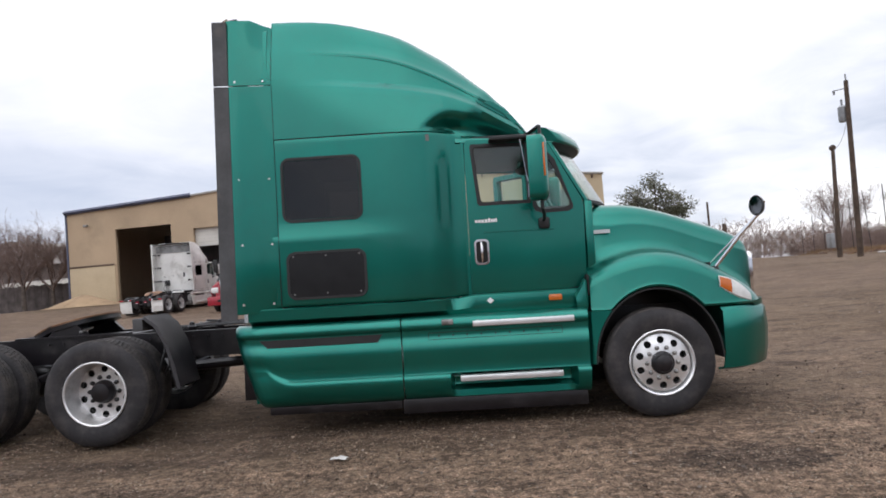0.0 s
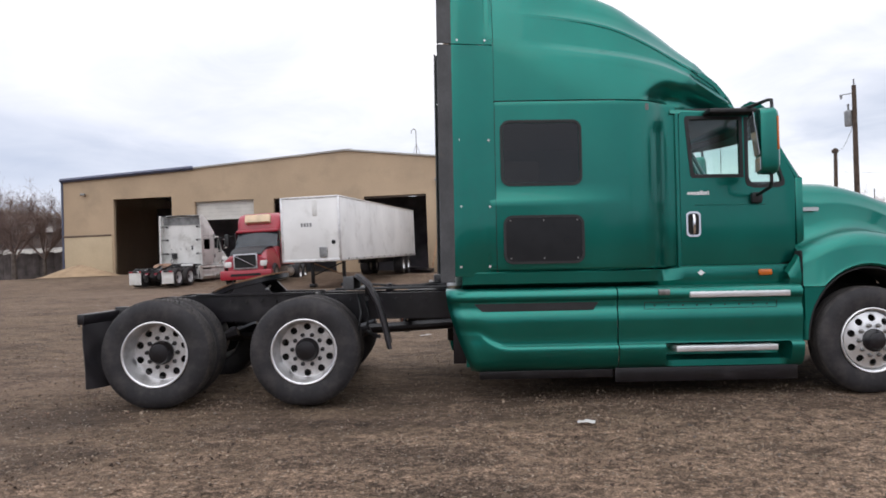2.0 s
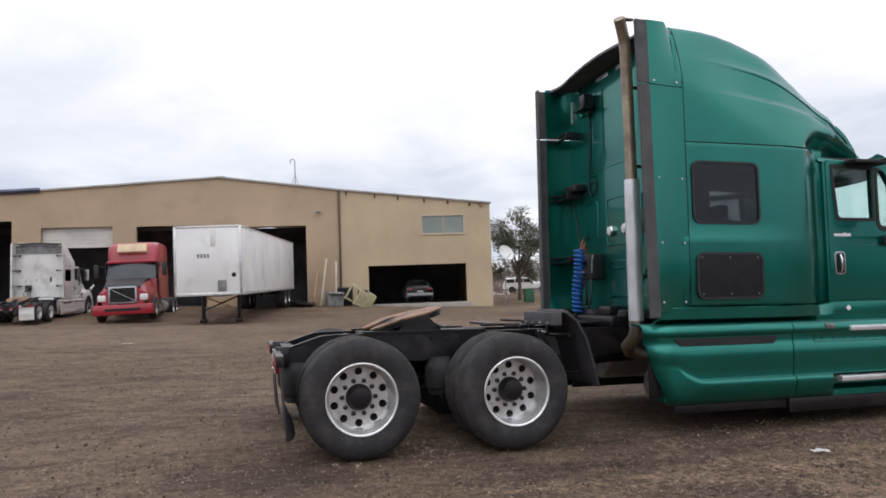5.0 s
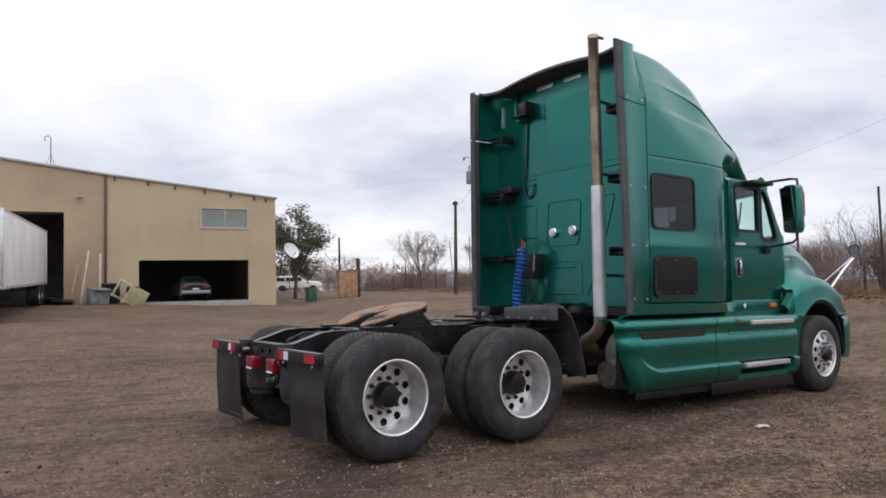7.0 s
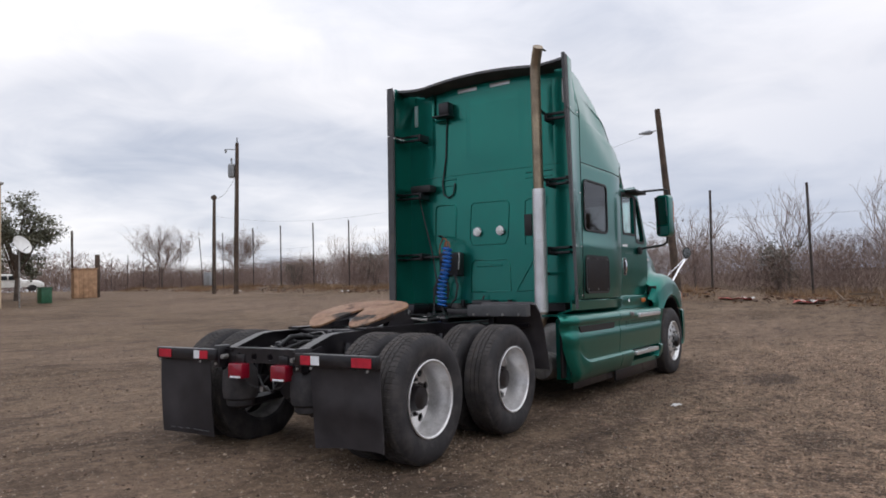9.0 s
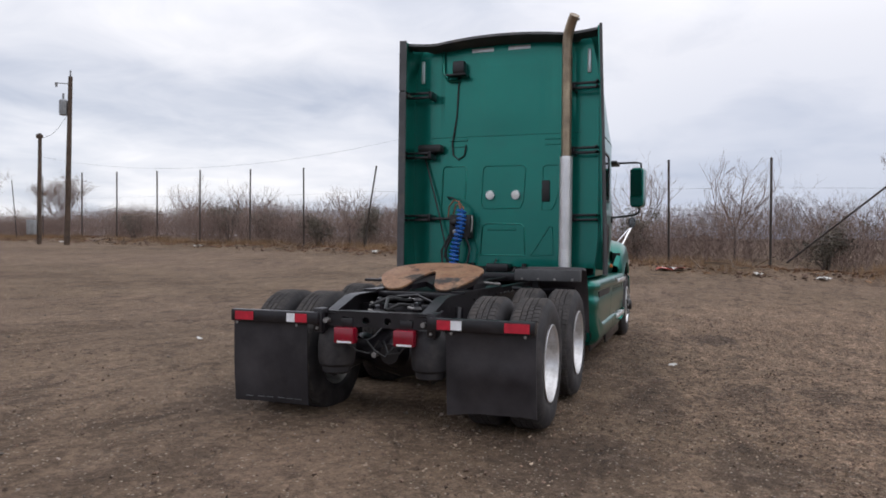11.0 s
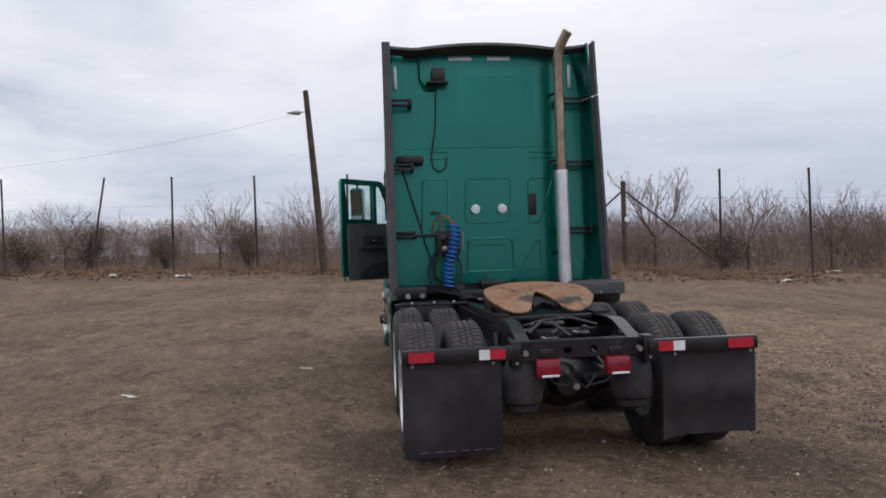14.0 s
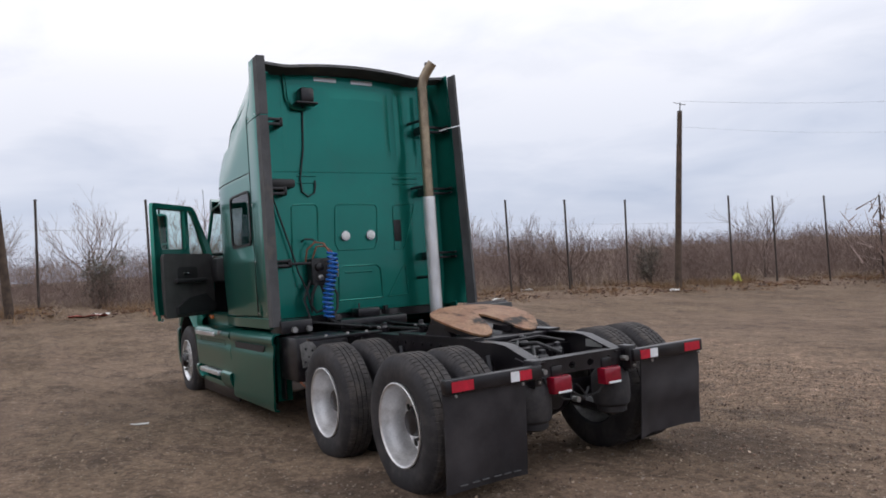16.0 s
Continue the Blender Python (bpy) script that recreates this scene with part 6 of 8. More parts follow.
part("deck_bar", boxed(-2.2, -2.12, 0.45, 1.2, 1.0, 1.03, 0.006), M_BLACK, truck)
for y in (0.6, 0.8, 1.02):
    part("deck_bolt", lathed([(0, 0.016), (0.015, 0.013)], 8, "z", (-2.16, y, 1.03)), M_STEEL, truck)
part("hanger_post", boxed(-2.0, -1.94, -0.72, -0.66, 0.95, 1.08), M_BLACK, truck)
part("fender_bracket", tubed([(-1.99, -0.44, 0.96), (-1.97, -0.80, 0.95), (-1.95, -1.10, 0.96)], 0.022, 8), M_BLACK, truck)
part("fender_bracket", tubed([(-2.0, -0.50, 0.60), (-1.90, -0.75, 0.58), (-1.84, -1.05, 0.60)], 0.018, 8), M_BLACK, truck)
part("brake_hose", tubed([(-2.08, -0.60, 0.98), (-2.03, -0.78, 0.80), (-2.06, -0.86, 0.62), (-2.14, -0.80, 0.52)], 0.014, 6), M_BLACKP, truck)
part("brake_hose", tubed([(-2.02, -0.56, 0.98), (-1.96, -0.72, 0.78), (-1.98, -0.82, 0.66), (-2.05, -0.78, 0.56)], 0.012, 6), M_BLACKP, truck)
bm = boxed(-1.62, -1.12, 0.55, 1.12, 0.55, 1.0, 0.03)
part("battery_box", bm, M_BLACK, truck, "black battery box")
part("bracket_plate", plate([(0.90, 0.70), (1.07, 0.70), (1.09, 0.93), (0.98, 0.97), (0.92, 0.90)], [circle(0.96, 0.86, 0.014, 10), circle(1.03, 0.88, 0.014, 10), circle(1.0, 0.80, 0.012, 10), circle(1.04, 0.75, 0.012, 10)], -0.01, "yz", -1.64), M_STEEL, truck, "grey drilled bracket plate")
part("cable", tubed([(-1.66, 0.98, 0.70), (-1.70, 0.95, 0.60), (-1.69, 0.99, 0.53), (-1.66, 1.06, 0.51), (-1.63, 1.10, 0.56)], 0.010, 6), M_ORANGE_HOSE, truck)
part("cable", tubed([(-1.65, 0.92, 0.66), (-1.68, 0.88, 0.56), (-1.66, 0.92, 0.47), (-1.62, 1.02, 0.46)], 0.012, 6), M_BLACKP, truck)
part("valve", lathed([(0, 0.0), (0, 0.045), (0.10, 0.045), (0.12, 0.03), (0.12, 0.0)], 12, "z", (-1.68, 1.02, 0.56)), M_BLACK, truck)
for s in (-1, 1):
    part("skirt_liner", boxed(-1.14, -0.70, min(s * 1.07, s * 1.09), max(s * 1.07, s * 1.09), 0.33, 1.0, 0.004), M_BLACK, truck)

# exhaust stack
sx, sy = -1.11, -0.845
ex = part("exhaust_pipe", tubed([(sx, sy, 2.40), (sx - 0.01, sy, 3.2), (sx - 0.02, sy, 3.80), (sx - 0.045, sy - 0.02, 3.90), (sx - 0.09, sy - 0.06, 3.99), (sx - 0.135, sy - 0.10, 4.06)], 0.058, 20), M_STACK, truck, "tall tarnished exhaust pipe with perforated shield")
part("pipe_mouth", tubed([(sx - 0.034, sy - 0.094, 4.05), (sx - 0.036, sy - 0.104, 4.066)], 0.052, 16), M_HOLE, ex)
bm = tubed([(sx, sy, 1.06), (sx, sy, 2.46)], 0.075, 24)
shield = part("heat_shield", bm, M_SHIELD, ex, "perforated bright heat shield")
bm = bmesh.new()
for i in range(58):
    for k in range(18):
        t = 2 * math.pi * (k + 0.5 * (i % 2)) / 18
        c, s2 = math.cos(t), math.sin(t)
        z = 1.10 + i * 0.023
        p = Vector((sx + 0.0758 * c, sy + 0.0758 * s2, z))
        u, w = Vector((-s2, c, 0)) * 0.0042, Vector((0, 0, 0.0042))
        bm.faces.new([bm.verts.new(q) for q in (p + u, p + w, p - u, p - w)])
part("perforations", bm, M_HOLE, shield, kind="stuff")
part("elbow", tubed([(sx, sy, 1.08), (sx, sy, 1.00), (sx, sy + 0.02, 0.94), (sx, sy + 0.07, 0.88), (sx + 0.01, sy + 0.15, 0.83), (sx + 0.03, sy + 0.25, 0.79), (sx + 0.10, sy + 0.34, 0.74), (sx + 0.3, sy + 0.38, 0.68)], 0.066, 14), M_STACK, ex)
part("clamp", lathed([(0.0, 0.074), (0.05, 0.074)], 20, "z", (sx, sy, 0.99), cap=False), M_STEEL, ex)
for z in (1.5, 2.6, 3.4):
    part("stack_bracket", tubed([(sx + 0.05, sy, z), (-0.80, sy + 0.05, z)], 0.018, 6), M_BLACK, ex)
part("muffler", lathed([(0.0, 0.0), (0.0, 0.14), (0.05, 0.16), (0.95, 0.16), (1.0, 0.14), (1.0, 0.0)], 20, "x", (-0.9, -0.72, 0.42)), M_STEEL, truck)

# air lines, boxes and cables on the rear wall
hp = []
for k in range(0, 15 * 12 + 1):
    t = k / 12
    hp.append((-1.08 + 0.052 * math.cos(2 * math.pi * t), 0.44 + 0.006 * t + 0.052 * math.sin(2 * math.pi * t) - 0.02 * math.sin(t * 0.45), 1.86 - 0.049 * t))
part("coiled_air_line", tubed(hp, 0.013, 6), M_BLUE, truck, "bright blue coiled air line")
part("air_line", tubed([(-1.05, 0.46, 1.86), (-1.0, 0.50, 1.96), (-0.95, 0.58, 1.98), (-0.90, 0.66, 1.90), (-0.88, 0.68, 1.74)], 0.009, 6), M_ORANGE_HOSE, truck)
part("air_line", tubed([(-1.04, 0.42, 1.86), (-0.98, 0.48, 1.93), (-0.93, 0.56, 1.93), (-0.90, 0.60, 1.80)], 0.009, 6), M_ORANGE_HOSE, truck)
part("air_line", tubed([(-1.08, 0.53, 1.13), (-1.2, 0.42, 1.05), (-1.7, 0.2, 1.02), (-2.4, 0.15, 1.02)], 0.014, 6), M_BLACKP, truck)
part("air_line", tubed([(-0.90, 0.64, 1.56), (-0.93, 0.74, 1.35), (-1.0, 0.70, 1.10), (-1.6, 0.30, 1.03)], 0.014, 6), M_BLACKP, truck)
cbox = part("connector_box", boxed(-0.96, -0.80, 0.36, 0.64, 1.50, 1.80, 0.02), M_BLACKP, truck, "black connector box")
part("socket", lathed([(0.0, 0.0), (0.0, 0.045), (-0.05, 0.045), (-0.06, 0.03)], 14, "x", (-0.955, 0.56, 1.70)), M_BLACK, cbox)
part("socket", lathed([(0.0, 0.0), (0.0, 0.035), (-0.04, 0.035), (-0.05, 0.02)], 14, "x", (-0.955, 0.55, 1.58)), M_STEEL, cbox)
part("bracket_arm", boxed(-0.95, -0.92, 0.62, 1.10, 1.735, 1.765, 0.005), M_BLACK, cbox)
part("hose_loop", tubed([(-0.97, 0.60, 1.52), (-0.98, 0.66, 1.40), (-0.98, 0.68, 1.28), (-0.97, 0.62, 1.20), (-0.96, 0.52, 1.22), (-0.97, 0.50, 1.34), (-0.96, 0.54, 1.50)], 0.017, 7), M_BLACKP, cbox)
part("hose_loop", tubed([(-0.95, 0.42, 1.52), (-0.97, 0.36, 1.38), (-0.99, 0.38, 1.22), (-1.02, 0.46, 1.12)], 0.014, 7), M_BLACKP, cbox)
part("wall_hook", tubed([(-0.81, 0.68, 2.00), (-0.90, 0.68, 2.02), (-0.94, 0.60, 2.01), (-0.94, 0.56, 1.98)], 0.010, 6), M_BLACK, truck)
part("hose_clip", tubed([(-0.97, 0.345, 1.58), (-0.97, 0.33, 1.72), (-0.95, 0.345, 1.78)], 0.012, 6), M_STEEL, truck)
part("camera_mount", boxed(-0.95, -0.80, 0.47, 0.63, 3.56, 3.73, 0.03), M_BLACK, truck, "black camera bracket on the rear wall")
part("mount_plate", boxed(-0.98, -0.84, 0.44, 0.70, 3.535, 3.56, 0.008), M_BLACK, truck)
part("mount_arm", tubed([(-0.83, 0.78, 3.88), (-0.85, 0.77, 3.60), (-0.86, 0.70, 3.50), (-0.85, 0.56, 3.49)], 0.018, 6), M_GREEN, truck)
part("cable", tubed([(-0.82, 0.57, 3.55), (-0.82, 0.58, 3.40), (-0.82, 0.597, 3.05), (-0.82, 0.63, 2.85), (-0.82, 0.655, 2.70), (-0.82, 0.64, 2.56), (-0.82, 0.57, 2.505), (-0.82, 0.495, 2.55), (-0.82, 0.478, 2.63), (-0.81, 0.475, 2.69)], 0.010, 6), M_BLACKP, truck, "hanging black cable")
part("cable", tubed([(-0.84, 1.02, 2.63), (-0.85, 1.0, 2.50), (-0.87, 0.80, 1.80), (-0.88, 0.77, 1.66), (-0.93, 0.70, 1.45), (-0.95, 0.66, 1.2)], 0.010, 6), M_BLACKP, truck)
part("load_lamp", boxed(-0.96, -0.80, 0.76, 1.08, 2.59, 2.69, 0.03), M_BLACKP, truck, "black load lamp housing")
part("cab_mount", boxed(-1.15, -0.75, -0.42, 0.42, 0.99, 1.10, 0.02), M_BLACK, truck)
part("cab_shock", tubed([(-0.85, -0.30, 0.95), (-0.85, -0.30, 1.2)], 0.03, 8), M_BLACK, truck)
part("cab_shock", tubed([(-0.85, 0.36, 0.95), (-0.85, 0.36, 1.2)], 0.03, 8), M_BLACK, truck)
part("step_box", boxed(-1.30, -0.95, 0.80, 1.15, 1.02, 1.16, 0.02), M_BLACK, truck)
for y in (0.86, 1.02):
    part("fitting", lathed([(0, 0.03), (0.05, 0.03), (0.06, 0.0)], 10, "x", (-1.36, y, 1.06)), M_STEEL, truck)

# hoses, valves and brackets between the frame rails
rc = random.Random(17)
for k in range(4):
    y0, y1 = rc.uniform(-0.30, 0.30), rc.uniform(-0.30, 0.30)
    z0 = rc.uniform(0.82, 0.93)
    part("hose", tubed([(-4.30 + 0.08 * k, y0, z0 - 0.04), (-4.1 + 0.06 * k, 0.6 * y0 + 0.4 * y1, z0 + 0.03), (-3.85, 0.3 * y0 + 0.7 * y1, z0 + rc.uniform(0, 0.05)), (-3.55, y1, z0)], rc.uniform(0.009, 0.016), 6), M_BLACKP, truck)
for x, y, z in ((-4.2, 0.12, 0.86), (-4.05, -0.16, 0.88), (-3.95, 0.22, 0.9), (-3.75, -0.05, 0.93), (-1.8, 0.22, 1.02), (-2.0, -0.1, 1.02)):
    v = part("air_valve", lathed([(0.0, 0.0), (0.0, 0.045), (0.05, 0.05), (0.07, 0.03), (0.10, 0.028), (0.11, 0.0)], 12, "z", (x, y, z - 0.05)), M_BLACK, truck)
    part("fitting", tubed([(x, y + 0.04, z), (x, y + 0.085, z + 0.01)], 0.011, 6), M_STEEL, v)
part("hose", tubed([(-4.0, -0.28, 0.93), (-3.9, -0.1, 0.98), (-3.82, 0.1, 0.96), (-3.8, 0.25, 0.92)], 0.012, 6), M_BLACK, truck, "dusty braided hose")
for s in (-1, 1):
    part("spring_bracket", plate([(-4.52, 0.70), (-4.30, 0.70), (-4.22, 0.80), (-4.30, 0.90), (-4.48, 0.86)], (), s * 0.02, "xz", s * 0.45), M_BLACK, truck)
    part("hanger_arm", boxed(-4.56, -4.44, min(s * 0.43, s * 0.50), max(s * 0.43, s * 0.50), 0.72, 0.90, 0.008), M_BLACK, truck)
    for z in (0.75, 0.80, 0.86):
        part("bolt", lathed([(0, 0.012), (-0.012, 0.01)], 6, "x", (-4.562, s * 0.465, z)), M_STEEL, truck)
    part("lamp_lead", tubed([(-4.47, s * 0.245, 0.64), (-4.46, s * 0.18, 0.58), (-4.44, s * 0.08, 0.56), (-4.40, s * 0.02, 0.66)], 0.008, 6), M_BLACKP, truck)
part("lead_plug", lathed([(0, 0.0), (0, 0.022), (0.06, 0.022), (0.07, 0.0)], 8, "x", (-4.47, 0.03, 0.555)), M_STEEL, truck)
# hoses hanging behind the cab down to the deck
part("air_line", tubed([(-0.96, 0.46, 1.10), (-1.05, 0.40, 1.02), (-1.3, 0.32, 1.05), (-1.7, 0.36, 1.04), (-2.05, 0.50, 1.06)], 0.013, 6), M_BLACKP, truck)
part("air_line", tubed([(-0.9, -0.20, 1.15), (-1.0, -0.16, 1.04), (-1.4, -0.10, 1.03), (-2.2, -0.05, 1.02)], 0.013, 6), M_BLACKP, truck)
part("air_line", tubed([(-0.86, 0.05, 1.25), (-0.92, 0.08, 1.10), (-1.1, 0.12, 1.03), (-1.9, 0.18, 1.03)], 0.011, 6), M_BLACKP, truck)
part("cab_latch", boxed(-1.02, -0.82, -0.14, 0.14, 1.10, 1.20, 0.02), M_BLACK, truck)
for y in (-0.34, 0.40):
    part("cab_air_bag", lathed([(0.0, 0.0), (0.0, 0.06), (0.03, 0.075), (0.09, 0.075), (0.12, 0.06), (0.12, 0.0)], 16, "z", (-0.95, y, 1.04)), M_TYRE, truck)

# ---- fence, poles, brush ----
M_POST = material("rusty_post", (0.07, 0.055, 0.048), 0.8, 0.2, 0.2, 6, grain=0.2)
M_POLE = material("weathered_pole", (0.085, 0.058, 0.042), 0.9, 0, 0.2, 3, grain=0.25, grain_scale=25, bump=0.004, bump_scale=30)
M_TWIG = material("bare_twigs", (0.245, 0.180, 0.155), 0.95, 0, 0.15, 0.25, color2=(0.160, 0.110, 0.092), island=0.35)
M_DRY = material("dry_grass", (0.25, 0.155, 0.085), 0.95, 0, 0.2, 0.5, island=0.35)
M_LEAF = material("oak_leaves", (0.175, 0.172, 0.122), 0.75, 0, 0.2, 1.0, color2=(0.100, 0.104, 0.070), island=0.45)
M_FALLEN = material("fallen_leaves", (0.23, 0.125, 0.062), 0.95, 0, 0.2, 1.2, color2=(0.12, 0.066, 0.040), island=0.5)
M_BARK = material("grey_bark", (0.12, 0.095, 0.08), 0.95, 0, 0.2, 3, grain=0.3)
M_WIRE = material("wire", (0.03, 0.03, 0.03), 0.6)
M_INSUL = material("grey_fittings", (0.30, 0.31, 0.32), 0.5, 0.2, 0.1, 5)

POST_Y = [-34.0, -31.0, -28.0, -24.6, -21.4, -18.85, -13.25, -10.35, -7.6, -4.36, 2.95, 6.55, 10.25, 14.2, 18.0, 21.9, 26.1, 30.4, 34.9, 39.2, 43.75, 48.1, 53.5, 57.5, 62.5, 68.0, 72.5, 77.4, 82.9, 90.0, 97.0]
rng = random.Random(4)


def post(y, lean=(0.0, 0.0), h=4.15, r=0.045):
    x = fence_x(y)
    z = ground_z(x, y)
    bm = tubed([(0, 0, -0.3), (lean[0] * 0.5, lean[1] * 0.5, h * 0.5), (lean[0], lean[1], h)], r, 8)
    lathe(bm, [(h, r * 1.3), (h + 0.03, r * 1.2), (h + 0.05, 0.0)], 8, "z", (lean[0], lean[1], 0))
    ob = part("fence_post", bm, M_POST, None)
    ob.matrix_basis = pose(x, y, z)
    return tagged(ob, "tall thin rusty fence post leaning" if abs(lean[1]) > 0.3 else "tall thin rusty steel fence post", "fence post", "posts of the boundary fence")


for y in POST_Y:
    top = 4.36 + 0.034 * y if y > -14 else 3.95 + 0.03 * (y + 18)
    if y > 50:
        top = 6.06 - 0.035 * (y - 50)
    h = max(3.0, top + 0.02 - ground_z(fence_x(y), y))
    lean = (rng.uniform(-0.05, 0.05), rng.uniform(-0.07, 0.07))
    if abs(y - 21.9) < 0.1:
        lean = (0.0, -0.72)
    if abs(y - 57.5) < 0.1:
        lean = (0.0, 0.55)
    post(y, lean, h, 0.045 if y < 50 else 0.036)
# braced corner post
cy = -0.82
cx, cz = fence_x(cy), ground_z(fence_x(cy), cy)
corner = root("braced_post", pose(cx, cy, cz), "thick dark wooden gate post with two diagonal pipe braces", "fence post")
part("post", lathed([(-0.3, 0.11), (3.5, 0.10), (3.55, 0.09), (3.56, 0.0)], 12, "z"), M_POLE, corner)
part("brace", tubed([(0, 0.05, 3.15), (0.265 * 3.25, 3.25, 0.25)], 0.035, 6), M_POST, corner)
part("brace", tubed([(0, -0.05, 3.15), (-0.265 * 3.4, -3.4, 0.2)], 0.035, 6), M_POST, corner)
part("white_cap", lathed([(-0.02, 0.0), (-0.02, 0.10), (0.0, 0.11), (0.02, 0.0)], 12, "x", (-0.13, -0.08, 2.02)), M_WHITE, corner, "round pale plate")

# fence wires, strand by strand
for h in (0.9, 1.9, 2.9):
    pts = []
    for y in [v for v in POST_Y if v < 60]:
        x = fence_x(y)
        pts.append((x, y, ground_z(x, y) + h))
    w = part("fence_wire", tubed(pts, 0.003, 4), M_WIRE, None)
    tagged(w, "thin slack wire strung along the fence posts", "wire")


def utility_pole(x, y, h, r, lean, label):
    z = ground_z(x, y)
    p = root("utility_pole", pose(x, y, z), label, "utility pole")
    part("pole", tubed([(0, 0, -0.5), (lean[0] * 0.5, lean[1] * 0.5, h * 0.5), (lean[0], lean[1], h)], [r * 1.15, r, r * 0.8], 14), M_POLE, p)
    return p


p1 = utility_pole(23.2, 41.85, 10.25, 0.15, (0.05, -0.3), "tall dark wooden utility pole with a grey transformer")
part("transformer", lathed([(0, 0.0), (0, 0.2), (0.08, 0.24), (0.86, 0.24), (0.94, 0.18), (0.98, 0.0)], 18, "z", (-0.1, 0.12, 7.9)), M_INSUL, p1, "grey drum transformer")
part("bushing", lathed([(0, 0.05), (0.35, 0.07), (0.4, 0.0)], 10, "z", (-0.1, 0.12, 8.86)), M_INSUL, p1)
part("crossarm", tubed([(0.05, -0.3, 9.8), (-0.3, 0.45, 9.85)], 0.03, 6), M_INSUL, p1)
part("insulator", lathed([(0, 0.05), (0.25, 0.09), (0.3, 0.0)], 8, "z", (-0.3, 0.45, 9.6)), M_INSUL, p1)
part("pin", tubed([(0.05, -0.3, 10.2), (0.05, -0.3, 10.62)], 0.05, 6), M_INSUL, p1)
p2 = utility_pole(23.2, 44.1, 6.95, 0.13, (0.5, 0.45), "short dark wooden utility pole with a meter box")
part("meter_box", boxed(-0.45, -0.18, -0.05, 0.55, 0.6, 1.5, 0.04), M_INSUL, p2, "grey electric meter box")
part("pole_cap", boxed(0.31, 0.65, 0.33, 0.60, 6.65, 6.9, 0.05), M_POLE, p2)
p3 = utility_pole(18.73, 11.15, 7.35, 0.135, (-0.05, 0.53), "leaning brown wooden pole with a street lamp")
arm = part("lamp_arm", tubed([(-0.03, 0.45, 6.35), (-0.1, 0.55, 6.50), (-0.12, 0.68, 6.50), (-0.12, 0.76, 6.47)], 0.022, 6), M_INSUL, p3)
bm = lathed([(-0.35, 0.0), (-0.34, 0.05), (-0.1, 0.10), (0.12, 0.15), (0.28, 0.13), (0.36, 0.0)], 16, "y", (0, 0, 0))
bmesh.ops.scale(bm, vec=(1, -1, 0.75), verts=bm.verts)
bmesh.ops.scale(bm, vec=(0.8, 0.8, 0.8), verts=bm.verts)
bmesh.ops.translate(bm, vec=(-0.12, 1.0, 6.46), verts=bm.verts)
part("lamp_head", bm, M_INSUL, p3, "grey cobra-head lamp")
p4 = utility_pole(12.6, -14.8, 8.2, 0.14, (-0.03, -0.88), "slender dark wooden utility pole")
part("pin", tubed([(-0.03, -0.88, 8.15), (-0.03, -0.95, 8.6)], 0.03, 6), M_INSUL, p4)
part("crossarm", tubed([(0.1, -1.5, 8.55), (-0.1, -0.4, 8.55)], 0.018, 5), M_INSUL, p4)


def cable(name, a, b, sag, r=0.012, label="thin sagging overhead cable"):
    a, b = Vector(a), Vector(b)
    pts = [a.lerp(b, t) - Vector((0, 0, sag * 4 * t * (1 - t))) for t in frange(0, 1, 20)]
    return tagged(part(name, tubed(pts, r, 4), M_WIRE, None), label, "cable")


cable("overhead_cable", (18.68, 11.66, 7.15), (23.65, 44.5, 6.4), 1.6, 0.0035)
cable("overhead_cable", (23.2, 41.7, 8.9), (23.7, 44.5, 7.6), 0.4, 0.012)
cable("overhead_cable", (12.57, -15.75, 8.4), (4.0, -46.0, 10.0), 0.6, 0.004)
cable("overhead_cable", (12.57, -15.55, 7.2), (6.0, -40.0, 7.6), 0.5, 0.003)


class Sticks:
    """Gathers thin tapered three-sided sticks and small leaf quads, and makes one mesh of them."""

    def __init__(self):
        self.v, self.f = [], []

    def stick(self, a, b, r0, r1):
        d = (b - a)
        if d.length < 1e-4:
            return
        d.normalize()
        u = d.orthogonal().normalized()
        w = d.cross(u)
        n = len(self.v)
        for p, r in ((a, r0), (b, r1)):
            for k in range(3):
                t = 2.0944 * k
                self.v.append(p + r * (math.cos(t) * u + math.sin(t) * w))
        self.f += [(n, n + 1, n + 4, n + 3), (n + 1, n + 2, n + 5, n + 4), (n + 2, n, n + 3, n + 5)]

    def sliver(self, p, d, length, w, rn):
        u = d.orthogonal().normalized()
        u.rotate(Matrix.Rotation(rn.uniform(0, 6.3), 3, d))
        n = len(self.v)
        q = p + d * length
        self.v += [p - u * w, p + u * w, q + u * w * 0.4, q - u * w * 0.4]
        self.f.append((n, n + 1, n + 2, n + 3))

    def leaf(self, p, s, rn):
        u = Vector((rn.uniform(-1, 1), rn.uniform(-1, 1), rn.uniform(-0.6, 0.6))).normalized() * s
        w = u.orthogonal().normalized() * s * 0.6
        w.rotate(Euler((rn.uniform(0, 6), rn.uniform(0, 6), 0)))
        n = len(self.v)
        self.v += [p - u, p - w * 0.8, p + u, p + w * 0.8]
        self.f.append((n, n + 1, n + 2, n + 3))

    def mesh(self, name, mat):
        me = bpy.data.meshes.new(name)
        me.from_pydata([tuple(v) for v in self.v], [], self.f)
        me.materials.append(mat)
        return me


def grow_branch(st, p, d, length, r, depth, rn, up=0.12, spread=0.75, kids=3):
    """A limb of a few bent pieces that forks into thinner ones."""
    segs = 3 if depth > 1 else 2
    for k in range(segs):
        q = p + d * (length / segs)
        st.stick(p, q, r * (1 - 0.25 * k / segs), r * (1 - 0.25 * (k + 1) / segs))
        p = q
